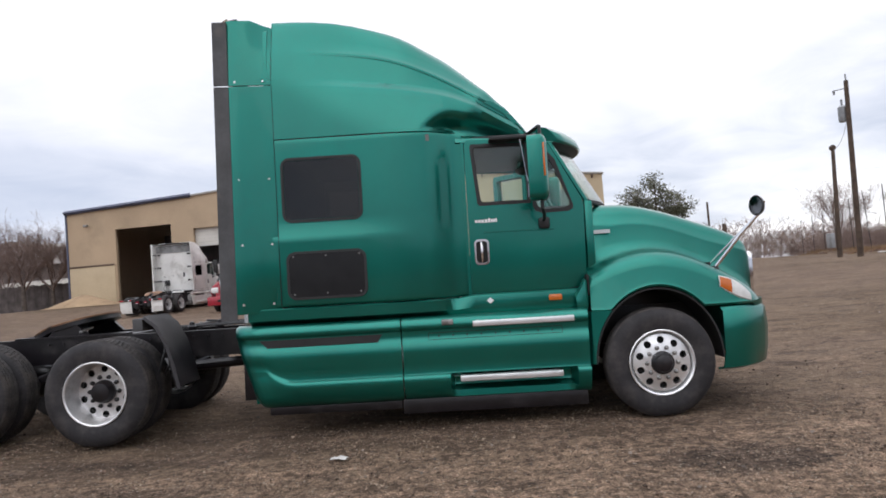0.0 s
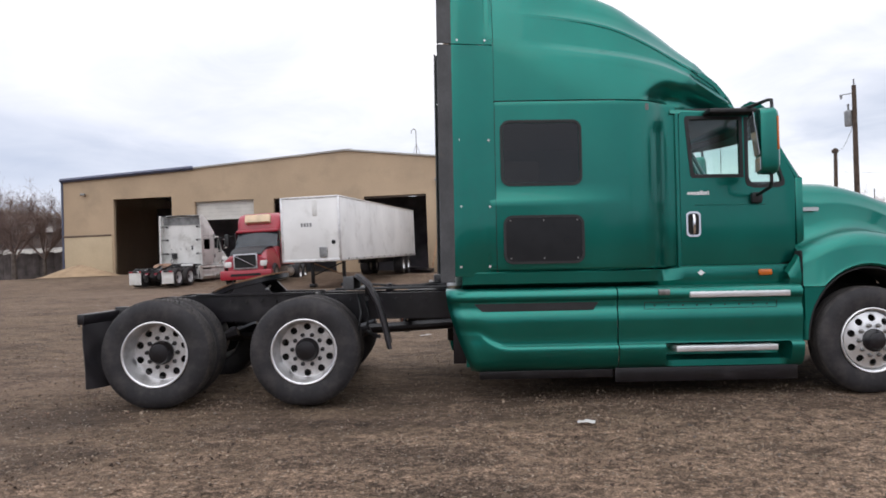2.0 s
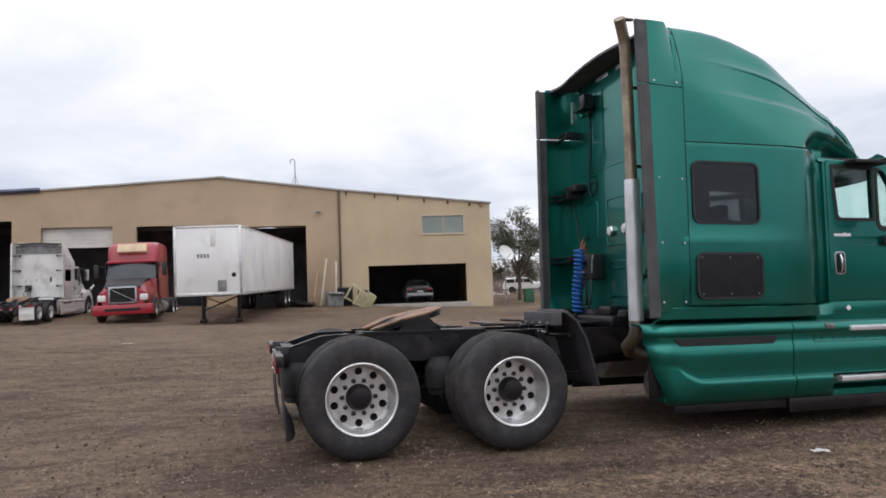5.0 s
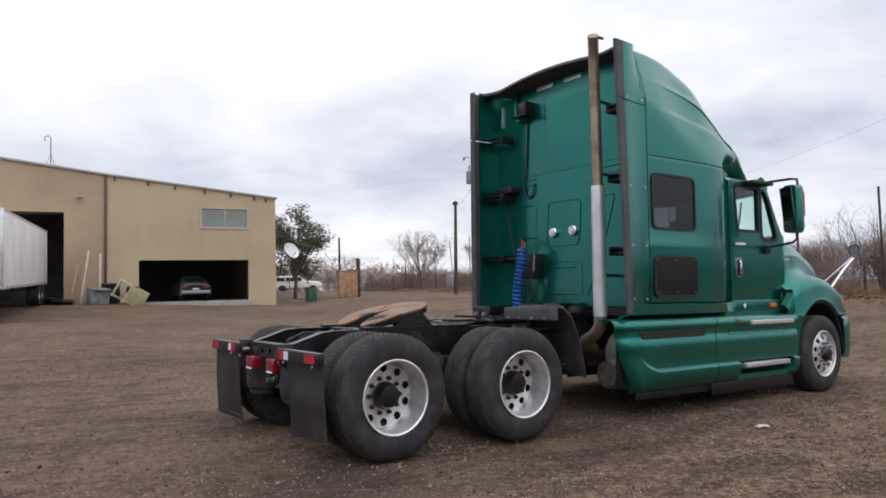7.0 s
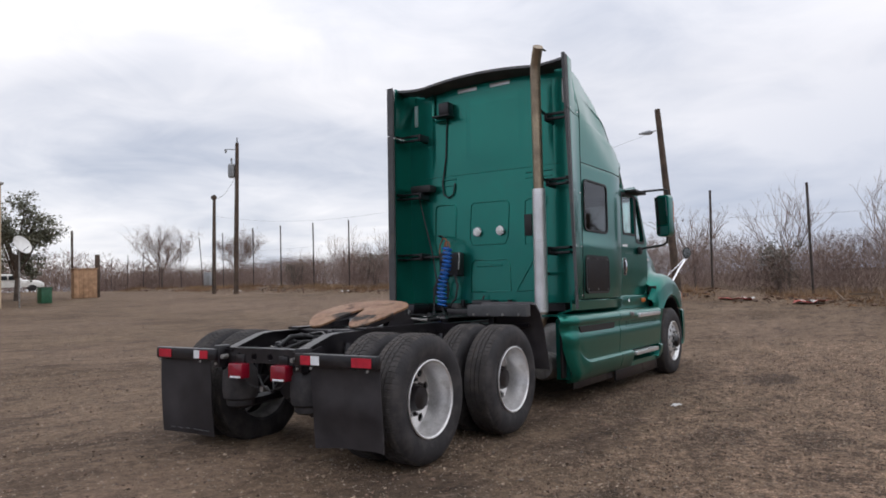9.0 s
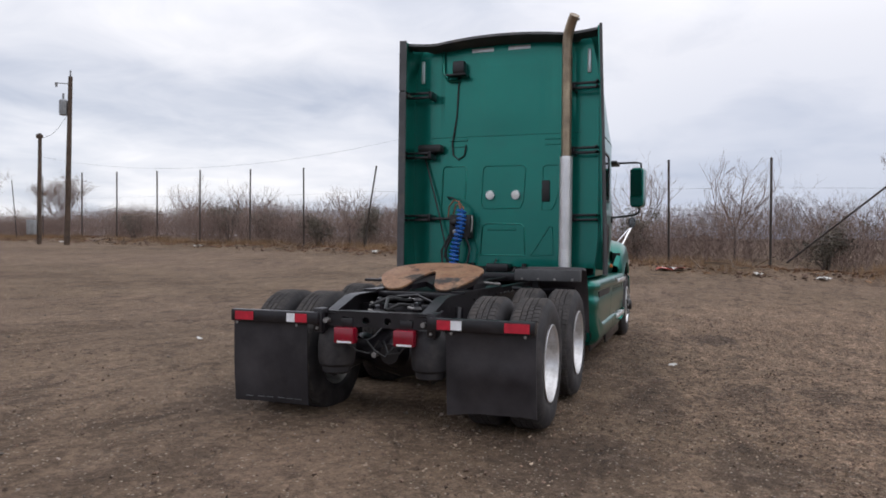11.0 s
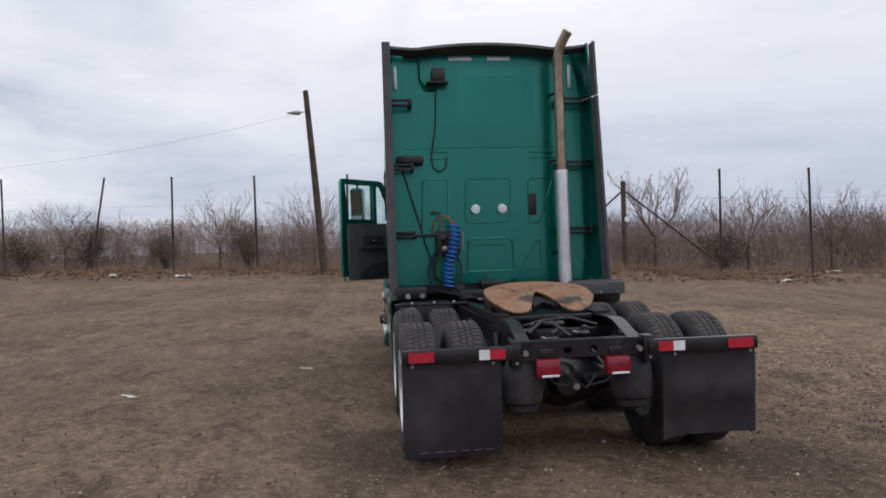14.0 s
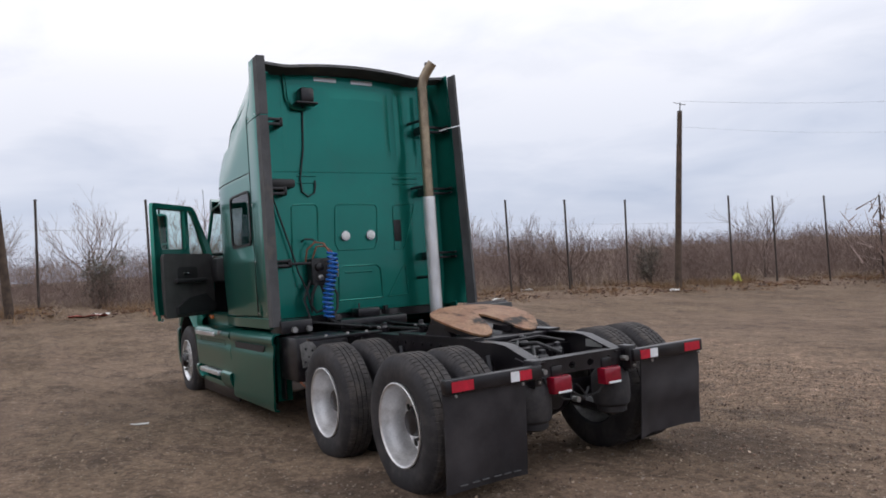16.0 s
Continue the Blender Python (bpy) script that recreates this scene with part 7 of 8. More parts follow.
        d = (d + Vector((rn.uniform(-1, 1), rn.uniform(-1, 1), rn.uniform(-0.6, 1) + up)) * 0.22).normalized()
        if depth > 0 and k > 0 or depth > 1:
            for _ in range(1 if k < segs - 1 else kids - 1):
                e = (d + Vector((rn.uniform(-1, 1), rn.uniform(-1, 1), rn.uniform(-0.5, 0.9) + up)) * spread).normalized()
                grow_branch(st, p, e, length * rn.uniform(0.5, 0.78), r * 0.55, depth - 1, rn, up, spread, kids)
    if depth == 0:
        for _ in range(3):
            st.sliver(p - d * length * rn.random() * 0.5, (d + Vector((rn.uniform(-1, 1), rn.uniform(-1, 1), rn.uniform(-0.3, 1))) * 0.8).normalized(), length * rn.uniform(0.4, 0.9), max(0.0025, r * 0.35), rn)
    return p


def shrub(st, x, y, h, rn, stems=6, depth=2):
    z = ground_z(x, y) - 0.05
    for _ in range(stems):
        d = Vector((rn.uniform(-0.7, 0.7), rn.uniform(-0.7, 0.7), 1)).normalized()
        grow_branch(st, Vector((x + rn.uniform(-0.4, 0.4), y + rn.uniform(-0.4, 0.4), z)), d, h * rn.uniform(0.4, 0.62), 0.009 * h ** 0.5, depth, rn, 0.25, 0.7, 3)


rn = random.Random(11)
near = Sticks()
y = -46.0
while y < 100:
    for _ in range(5 if y < 50 else 4):
        dx = rn.uniform(0.5, 9.0)
        yy = y + rn.uniform(-1, 1)
        h = 1.15 + 0.9 * rn.random() + 0.07 * dx + 0.85 * noise.noise((yy * 0.16, dx * 0.2, 0))
        x = fence_x(yy) + dx
        h = max(0.8, h)
        shrub(near, x, yy, h, rn, 4, 2)
        z = ground_z(x, yy)
        for _ in range(500):
            k = rn.random() ** 0.98
            p = Vector((x + rn.gauss(0, 0.55), yy + rn.gauss(0, 0.6), z + k * h * 1.02))
            d = Vector((rn.uniform(-0.8, 0.8), rn.uniform(-0.8, 0.8), rn.uniform(0.2, 1.2))).normalized()
            near.sliver(p, d, rn.uniform(0.10, 0.40), rn.uniform(0.003, 0.0065), rn)
    y += 1.0
brush = new("bare_brush", near.mesh("bare_brush", M_TWIG))
tagged(brush, "dense thicket of bare grey-brown brush behind the fence", "brush", kind="stuff")
far = Sticks()
for _ in range(420):
    yy = rn.uniform(-95, 150)
    dx = rn.uniform(9, 45)
    x = fence_x(yy) + dx
    z = ground_z(x, yy)
    h = rn.uniform(1.8, 3.4)
    for _ in range(4):
        d = Vector((rn.uniform(-0.7, 0.7), rn.uniform(-0.7, 0.7), 1)).normalized()
        grow_branch(far, Vector((x + rn.uniform(-1, 1), yy + rn.uniform(-1, 1), z)), d, h * 0.5, 0.02, 2, rn, 0.25, 0.8, 3)
    for _ in range(200):
        p = Vector((x + rn.gauss(0, 1.1), yy + rn.gauss(0, 1.1), z + rn.random() ** 0.8 * h))
        d = Vector((rn.uniform(-0.8, 0.8), rn.uniform(-0.8, 0.8), rn.uniform(0.2, 1.2))).normalized()
        far.sliver(p, d, rn.uniform(0.3, 0.9), rn.uniform(0.008, 0.018), rn)
for _ in range(150):
    x, yy = rn.uniform(-6, 48), rn.uniform(74, 110)
    z = ground_z(x, yy)
    h = rn.uniform(2.6, 4.2)
    for _ in range(4):
        d = Vector((rn.uniform(-0.7, 0.7), rn.uniform(-0.7, 0.7), 1)).normalized()
        grow_branch(far, Vector((x + rn.uniform(-1, 1), yy + rn.uniform(-1, 1), z)), d, h * 0.5, 0.02, 2, rn, 0.25, 0.8, 3)
    for _ in range(160):
        p = Vector((x + rn.gauss(0, 1.3), yy + rn.gauss(0, 1.3), z + rn.random() ** 0.8 * h))
        d = Vector((rn.uniform(-0.8, 0.8), rn.uniform(-0.8, 0.8), rn.uniform(0.2, 1.2))).normalized()
        far.sliver(p, d, rn.uniform(0.3, 1.0), rn.uniform(0.015, 0.035), rn)
# unseen thicket added south of the yard, dark in the truck's reflections
for _ in range(240):
    x, yy = rn.uniform(-70, 9), rn.uniform(-34, -25)
    z = ground_z(x, yy)
    h = rn.uniform(2.4, 4.4)
    for _ in range(4):
        d = Vector((rn.uniform(-0.7, 0.7), rn.uniform(-0.7, 0.7), 1)).normalized()
        grow_branch(far, Vector((x + rn.uniform(-1, 1), yy + rn.uniform(-1, 1), z)), d, h * 0.5, 0.02, 2, rn, 0.25, 0.8, 3)
    for _ in range(160):
        p = Vector((x + rn.gauss(0, 1.3), yy + rn.gauss(0, 1.3), z + rn.random() ** 0.8 * h))
        d = Vector((rn.uniform(-0.8, 0.8), rn.uniform(-0.8, 0.8), rn.uniform(0.2, 1.2))).normalized()
        far.sliver(p, d, rn.uniform(0.4, 1.2), rn.uniform(0.02, 0.05), rn)
woods = new("far_thicket", far.mesh("far_thicket", M_TWIG))
tagged(woods, "distant line of leafless grey woods, unseen stretch added south", "brush", kind="stuff")


def bare_tree(x, y, h, seed, label, r=0.12, mat=M_BARK, lean=(0, 0), pods=0):
    rr = random.Random(seed)
    t = root("bare_tree", pose(x, y, ground_z(x, y) - 0.1), label, "tree")
    tr = Sticks()
    cr = Sticks()
    top = Vector((lean[0], lean[1], h * 0.35))
    bm = tubed([(0, 0, 0), (lean[0] * 0.4, lean[1] * 0.4, h * 0.18), tuple(top)], [r * 1.25, r, r * 0.8], 10)
    part("trunk", bm, mat, t)
    for k in range(6):
        a = 2 * math.pi * (k + rr.random() * 0.7) / 6
        d = Vector((math.cos(a) * 0.7, math.sin(a) * 0.7, rr.uniform(0.5, 1.1))).normalized()
        grow_branch(cr, top * rr.uniform(0.7, 1.0), d, h * 0.34, r * 0.5, 3, rr, 0.12, 0.75, 3)
    if h > 4.8:
        tips = list(cr.v)
        for _ in range(5000):
            p = rr.choice(tips) + Vector((rr.gauss(0, 0.12), rr.gauss(0, 0.12), rr.gauss(0, 0.12)))
            cr.sliver(p, Vector((rr.uniform(-1, 1), rr.uniform(-1, 1), rr.uniform(-0.2, 1.2))).normalized(), rr.uniform(0.2, 0.6), rr.uniform(0.005, 0.010), rr)
    c = new("crown", cr.mesh("crown", M_TWIG))
    c.parent = t
    if pods:
        pd_ = Sticks()
        tips = [v for v in cr.v if v.z > h * 0.62]
        for _ in range(pods):
            pd_.leaf(rr.choice(tips) + Vector((rr.gauss(0, 0.06), rr.gauss(0, 0.06), rr.gauss(0, 0.06))), rr.uniform(0.02, 0.05), rr)
        o = tagged(new("dry_seed_head", pd_.mesh("dry_seed_head", M_FALLEN)), "reddish dry seed heads", kind="stuff")
        o.parent = t
    return t


bare_tree(18.6, -2.6, 3.9, 5, "bare tree with a spreading crown of dry reddish pods", 0.08, pods=900)
bare_tree(-30.7, 49.5, 5.6, 8, "bare leafless tree in front of a board fence", 0.16)
bare_tree(-28.9, 50.0, 5.2, 33, "bare leafless tree in front of a board fence", 0.13)
bare_tree(-33.5, 52.0, 5.6, 21, "bare leafless tree in front of a board fence", 0.12)
for i, (yy, dx, h) in enumerate(((57.0, 4.0, 5.0), (41.0, 5.0, 4.3), (33.5, 3.5, 4.2), (16.5, 3.0, 3.7), (12.0, 4.0, 3.8), (8.0, 5.0, 4.2), (3.9, 5.0, 4.4), (-6.3, 2.0, 3.5), (-10.0, 3.0, 3.6), (-12.2, 2.4, 3.3), (-25.0, 4.0, 4.4), (24.0, 2.0, 3.4))):
    bare_tree(fence_x(yy) + dx, yy, h, 40 + i, "small bare leafless tree among the brush", 0.06)


bare_tree(36.2, 68.4, 6.3, 90, "bare leafless tree behind the far fence", 0.11)


def leafy_tree(x, y, h, w, seed):
    rr = random.Random(seed)
    t = root("oak_tree", pose(x, y, ground_z(x, y) - 0.1), "evergreen oak with dark small leaves beside the workshop", "tree")
    part("trunk", tubed([(0, 0, 0), (0.1, 0.05, h * 0.2), (0.0, 0.1, h * 0.45)], [0.17, 0.13, 0.09], 10), M_BARK, t)
    limbs, lv = Sticks(), Sticks()
    for k in range(13):
        a = 2 * math.pi * k / 13 + rr.uniform(-0.3, 0.3)
        e = Vector((math.cos(a) * w * rr.uniform(0.35, 0.95), math.sin(a) * w * rr.uniform(0.35, 0.95), h * rr.uniform(0.30, 0.95)))
        s = Vector((0, 0.05, h * rr.uniform(0.2, 0.42)))
        mid = s.lerp(e, 0.5) + Vector((0, 0, 0.3))
        limbs.stick(s, mid, 0.09, 0.06)
        limbs.stick(mid, e, 0.06, 0.02)
        for _ in range(8):
            c = mid.lerp(e, rr.uniform(0.0, 1.15)) + Vector((rr.gauss(0, 0.45), rr.gauss(0, 0.45), rr.gauss(0, 0.35)))
            limbs.stick(mid.lerp(e, 0.6), c, 0.02, 0.008)
            for _ in range(120):
                lv.leaf(c + Vector((rr.gauss(0, 0.30), rr.gauss(0, 0.30), rr.gauss(0, 0.22))), rr.uniform(0.07, 0.14), rr)
    o = new("branch_work", limbs.mesh("branch_work", M_BARK))
    o.parent = t
    o = new("crown", lv.mesh("crown", M_LEAF))
    o.parent = t
    return t


leafy_tree(15.3, 54.9, 7.3, 3.0, 3)

def evergreen(x, y, h, w, seed):
    """A dense dark shrub: short stems and a ragged mass of small leaves."""
    rr = random.Random(seed)
    t = root("evergreen_shrub", pose(x, y, ground_z(x, y) - 0.05), "dense dark olive evergreen shrub among the bare brush", "shrub")
    st, lv = Sticks(), Sticks()
    for _ in range(9):
        a = rr.uniform(0, 6.28)
        e = Vector((math.cos(a) * w * rr.uniform(0.2, 0.9), math.sin(a) * w * rr.uniform(0.2, 0.9), h * rr.uniform(0.45, 0.92)))
        st.stick(Vector((rr.gauss(0, 0.1), rr.gauss(0, 0.1), 0)), e * 0.6, 0.04, 0.02)
        st.stick(e * 0.6, e, 0.02, 0.008)
        for _ in range(6):
            c = e * rr.uniform(0.45, 1.05) + Vector((rr.gauss(0, 0.2), rr.gauss(0, 0.2), rr.gauss(0, 0.15)))
            for _ in range(70):
                lv.leaf(c + Vector((rr.gauss(0, 0.17), rr.gauss(0, 0.17), rr.gauss(0, 0.14))), rr.uniform(0.025, 0.06), rr)
    o = new("stem", st.mesh("stem", M_BARK))
    o.parent = t
    o = new("foliage", lv.mesh("foliage", M_SHRUB))
    o.parent = t
    return t


M_SHRUB = material("olive_leaves", (0.135, 0.118, 0.088), 0.8, 0, 0.2, 1.0, color2=(0.085, 0.074, 0.056), island=0.4)
for i, (yy, dx, h, w) in enumerate(((22.6, 1.2, 2.7, 1.0), (25.7, 1.0, 2.0, 1.0), (33.9, 1.6, 3.0, 1.3), (30.5, 2.2, 1.9, 1.1), (19.0, 2.2, 1.8, 1.0), (8.0, 1.8, 2.3, 0.9), (1.0, 1.4, 2.0, 1.1), (-5.2, 1.6, 1.9, 1.0), (-16.0, 2.0, 2.2, 1.2), (44.0, 1.8, 2.2, 1.1), (14.8, 1.4, 2.4, 1.0))):
    evergreen(fence_x(yy) + dx, yy, h, w, 70 + i)

# dry grass and weeds along the bank
gs = Sticks()
for _ in range(5200):
    yy = rn.uniform(-40, 75)
    dx = rn.gauss(-0.6, 0.9)
    if noise.noise((yy * 0.25, dx * 0.4, 9.0)) < -0.12:
        continue
    x = fence_x(yy) + dx
    z = ground_z(x, yy)
    for _ in range(5):
        d = Vector((rn.uniform(-0.6, 0.6), rn.uniform(-0.6, 0.6), 1)).normalized()
        p = Vector((x + rn.uniform(-0.2, 0.2), yy + rn.uniform(-0.2, 0.2), z - 0.02))
        gs.stick(p, p + d * rn.uniform(0.08, 0.40), 0.008, 0.003)
grass = new("dry_grass", gs.mesh("dry_grass", M_DRY))
tagged(grass, "patchy straw-coloured dry grass along the bank", "grass", kind="stuff")

# fallen brown leaves and straw on the bank
fl = Sticks()
for _ in range(15000):
    yy = rn.uniform(-40, 60)
    dx = rn.gauss(-0.9, 0.75)
    if noise.noise((yy * 0.4, dx * 0.7, 5.0)) < -0.05:
        continue
    x = fence_x(yy) + dx
    z = ground_z(x, yy) + 0.012
    a = rn.uniform(0, 6.28)
    fl.sliver(Vector((x, yy, z)), Vector((math.cos(a), math.sin(a), rn.uniform(-0.05, 0.5))).normalized(), rn.uniform(0.05, 0.22), rn.uniform(0.008, 0.035), rn)
fallen = new("fallen_leaves", fl.mesh("fallen_leaves", M_FALLEN))
tagged(fallen, "orange-brown fallen leaves and straw on the bank", "leaf litter", kind="stuff")

# broken clods and rubble at the foot of the bank
M_CLOD = material("earth_clods", (0.14, 0.088, 0.064), 0.95, 0, 0.2, 4, island=0.45, bump=0.01, bump_scale=12)
M_PEB = material("pebbles", (0.215, 0.172, 0.142), 0.9, 0, 0.15, 10, island=0.55)
M_LITTER = material("pale_litter", (0.62, 0.60, 0.57), 0.7, 0, 0.08, 6)


def scatter(name, count, place, size, mat, seed, flat=0.6):
    rr = random.Random(seed)
    base = [Vector(p).normalized() for p in ((1, 0, 0), (-1, 0, 0), (0, 1, 0), (0, -1, 0), (0, 0, 1), (0, 0, -1))]
    tri = [(0, 2, 4), (2, 1, 4), (1, 3, 4), (3, 0, 4), (2, 0, 5), (1, 2, 5), (3, 1, 5), (0, 3, 5)]
    V, F = [], []
    for _ in range(count):
        x, y = place(rr)
        s = size(rr)
        z = ground_z(x, y) + s * 0.15
        rot = Euler((rr.uniform(-0.5, 0.5), rr.uniform(-0.5, 0.5), rr.uniform(0, 6.3)))
        n = len(V)
        for b in base:
            v = b * s * rr.uniform(0.6, 1.15)
            v.z *= flat
            v.rotate(rot)
            V.append((x + v.x, y + v.y, z + v.z))
        F += [(a + n, b + n, c + n) for a, b, c in tri]
    me = bpy.data.meshes.new(name)
    me.from_pydata(V, [], F)
    me.materials.append(mat)
    return new(name, me)


def bank_spot(rr):
    yy = rr.uniform(-38, 70)
    return fence_x(yy) + rr.gauss(-1.7, 0.55), yy


tagged(scatter("earth_clods", 1700, bank_spot, lambda r: 0.025 + 0.11 * r.random() ** 3, M_CLOD, 5, 0.7), "broken clods of earth along the foot of the bank", "rubble", kind="stuff")


def near_spot(rr):
    # an apron round the truck, between it and the walk
    if rr.random() < 0.6:
        return rr.uniform(-9, 5), rr.uniform(2.2, 7.0)
    return rr.uniform(-9.5, -4), rr.uniform(3, 15)


tagged(scatter("pebbles", 9000, near_spot, lambda r: 0.003 + 0.009 * r.random() ** 3, M_PEB, 6, 0.6), "small pale stones strewn over the dirt", "gravel", kind="stuff")
tagged(scatter("pebbles", 2500, lambda r: (r.uniform(-14, 14), r.uniform(-2, 26)), lambda r: 0.008 + 0.02 * r.random() ** 3, M_PEB, 7, 0.6), "scattered larger stones on the dirt", "gravel", kind="stuff")


# trodden straw, chips and crumbs over the dirt
def chips(count, seed, place, lo, hi, mat, name, label, cat):
    rr = random.Random(seed)
    st = Sticks()
    for _ in range(count):
        x, y = place(rr)
        if noise.noise((x * 0.55, y * 0.55, 7.0)) + 0.5 * noise.noise((x * 1.9, y * 1.9, 2.0)) < rr.uniform(-0.45, 0.30):
            continue
        a = rr.uniform(0, 6.28)
        ln = lo + (hi - lo) * rr.random() ** 2.5
        st.sliver(Vector((x, y, ground_z(x, y) + rr.uniform(0.0, 0.012))), Vector((math.cos(a), math.sin(a), rr.uniform(-0.25, 0.45))).normalized(), ln, ln * rr.uniform(0.18, 0.5), rr)
    return tagged(new(name, st.mesh(name, mat)), label, cat, kind="stuff")


M_CHIP = material("straw_chips", (0.34, 0.265, 0.195), 0.95, 0, 0.2, 3, color2=(0.16, 0.108, 0.075), island=0.5)
chips(70000, 41, lambda r: (r.uniform(-8, 8), r.uniform(1.6, 7.2)), 0.005, 0.024, M_CHIP, "straw_chips", "pale trodden straw and wood chips on the dirt", "straw")
chips(22000, 43, lambda r: (r.uniform(-13, 3), r.uniform(6, 22)), 0.006, 0.030, M_CHIP, "straw_chips", "pale trodden straw and wood chips on the dirt", "straw")


M_CRUMB = material("earth_crumbs", (0.165, 0.108, 0.078), 0.95, 0, 0.25, 3, island=0.5)
tagged(scatter("earth_crumbs", 12000, near_spot, lambda r: 0.004 + 0.016 * r.random() ** 4, M_CRUMB, 15, 0.7), "brown crumbs of earth strewn over the dirt", "dirt", kind="stuff")
M_BARKBIT = material("bark_bits", (0.085, 0.056, 0.043), 0.95, 0, 0.25, 3, island=0.5)
chips(9000, 47, lambda r: (r.uniform(-9, 8), r.uniform(1.6, 9.0)), 0.006, 0.03, M_BARKBIT, "bark_bits", "dark bits of bark and rotten leaves on the dirt", "leaf litter")


def litter(name, x, y, sx, sy, rz, label, mat=M_LITTER, h=0.02, seed=1):
    """A crumpled flat scrap lying on the ground."""
    rr = random.Random(seed)
    bm = bmesh.new()
    rows = []
    for i in range(6):
        rows.append([((i / 5 - 0.5) * sx + rr.uniform(-0.1, 0.1) * sx / 5, (j / 4 - 0.5) * sy * rr.uniform(0.75, 1.1), h * rr.random()) for j in range(5)])
    loft(bm, rows)
    thicken(bm, 0.003)
    ob = part(name, bm, mat, None)
    ob.matrix_basis = pose(x, y, ground_z(x, y) + 0.004, 0, 0, rz)
    return tagged(ob, label, "litter")


litter("scrap_paper", -1.1, 5.86, 0.14, 0.07, -20, "crumpled white scrap of paper on the dirt", seed=2)
litter("scrap_paper", -0.72, 10.2, 0.20, 0.04, 60, "pale splinter of wood on the dirt", seed=5, h=0.015)
litter("scrap_paper", -2.43, 11.9, 0.24, 0.05, 50, "pale splinter of wood on the dirt", seed=6, h=0.015)
litter("scrap_paper", -8.6, 19.3, 0.22, 0.1, 30, "pale scrap of litter on the dirt", seed=4)
for i, (yy, d, sx) in enumerate(((17.0, -2.2, 0.9), (20.0, -2.1, 0.5), (3.5, -2.0, 0.7), (1.6, -2.3, 0.5), (8.5, -1.9, 0.7), (6.5, -2.2, 0.6), (-8.7, 0.6, 0.6), (33.0, -2.0, 0.8), (46.5, -2.6, 0.8), (-14, -1.8, 0.4), (-5.5, -2.4, 0.5))):
    litter("litter", fence_x(yy) + d, yy, sx, 0.25, rn.uniform(0, 90), "pale crumpled litter lying on the bank", h=0.12, seed=10 + i)
M_YELLOW = material("yellow_bag", (0.55, 0.55, 0.08), 0.6, 0, 0.08, 5)
litter("plastic_bag", fence_x(-18.7) - 0.4, -18.7, 0.35, 0.4, 10, "yellow plastic bag caught on a post", M_YELLOW, 0.5, 31)
M_REDSCRAP = material("faded_red_scrap", (0.34, 0.07, 0.05), 0.7, 0, 0.1, 5)
litter("red_scrap", fence_x(6.4) - 2.2, 6.4, 1.0, 0.4, 75, "faded red plastic scrap on the bank", M_REDSCRAP, 0.12, 33)
litter("red_scrap", fence_x(8.9) - 2.1, 8.9, 1.2, 0.3, 80, "faded red plastic scrap on the bank", M_REDSCRAP, 0.10, 34)
M_BRANCH = material("dead_branches", (0.16, 0.11, 0.075), 0.9, 0, 0.2, 4, island=0.3)
for yy, dd_, n in ((40.0, -2.6, 26), (25.6, -1.8, 14), (4.4, -1.6, 10)):
    st_ = Sticks()
    for _ in range(n):
        a = rn.uniform(0, 6.28)
        p = Vector((rn.uniform(-1.2, 1.2), rn.uniform(-1.2, 1.2), rn.uniform(0.0, 0.3)))
        st_.stick(p, p + Vector((math.cos(a) * 0.8, math.sin(a) * 0.8, rn.uniform(-0.05, 0.4))), 0.035, 0.015)
    o = new("brushwood", st_.mesh("brushwood", M_BRANCH))
    x = fence_x(yy) + dd_
    o.matrix_basis = pose(x, yy, ground_z(x, yy))
    tagged(o, "heap of dead branches on the ground", "brushwood", kind="stuff")

# ---- parked vehicles and clutter by the workshop ----
M_WPAINT = material("white_paint", (0.74, 0.73, 0.70), 0.4, 0, 0.06, 1.0, coat=0.2, dirt=(0.34, 0.31, 0.27), dirt_lo=0.50, dirt_hi=0.85, dirt_scale=1.6)
M_RPAINT = material("red_paint", (0.33, 0.010, 0.026), 0.35, 0, 0.06, 1.2, coat=0.4, dirt=(0.25, 0.05, 0.05), dirt_lo=0.55, dirt_hi=0.9)
M_TRAILER = material("trailer_white", (0.80, 0.79, 0.77), 0.45, 0, 0.05, 0.6, dirt=(0.45, 0.42, 0.38), dirt_lo=0.55, dirt_hi=0.9, dirt_scale=0.9)
M_DGLASS = material("dark_glass", (0.03, 0.035, 0.04), 0.08, 0, 0.1, 2)
M_CREAM = material("cream_panel", (0.66, 0.50, 0.33), 0.6, 0, 0.06, 3)
M_SILVER = material("silver_paint", (0.34, 0.34, 0.35), 0.35, 0.4, 0.05, 2, coat=0.3)
M_WOOD = material("pale_timber", (0.52, 0.46, 0.38), 0.85, 0, 0.12, 4, grain=0.2)
M_OSB = material("board_tan", (0.42, 0.255, 0.15), 0.85, 0, 0.15, 3, grain=0.2)
M_BOARDFENCE = material("dark_board", (0.105, 0.086, 0.080), 0.95, 0, 0.2, 2, grain=0.25, rand=0.14)
M_GREENBIN = material("green_bin", (0.02, 0.10, 0.05), 0.5, 0, 0.1, 5)
M_YELLOWC = material("faded_yellow", (0.50, 0.46, 0.28), 0.7, 0, 0.1, 4)
M_GREYJ = material("grey_junk", (0.25, 0.25, 0.25), 0.8, 0, 0.2, 4)

# a second tractor of the same make, in white, seen from behind
white = copy_thing(truck, pose(-15.2, 38.8, ground_z(-15.2, 37) + 0.02, 1.0, -1.2, 82.9) @ Matrix.Scale(0.91, 4))
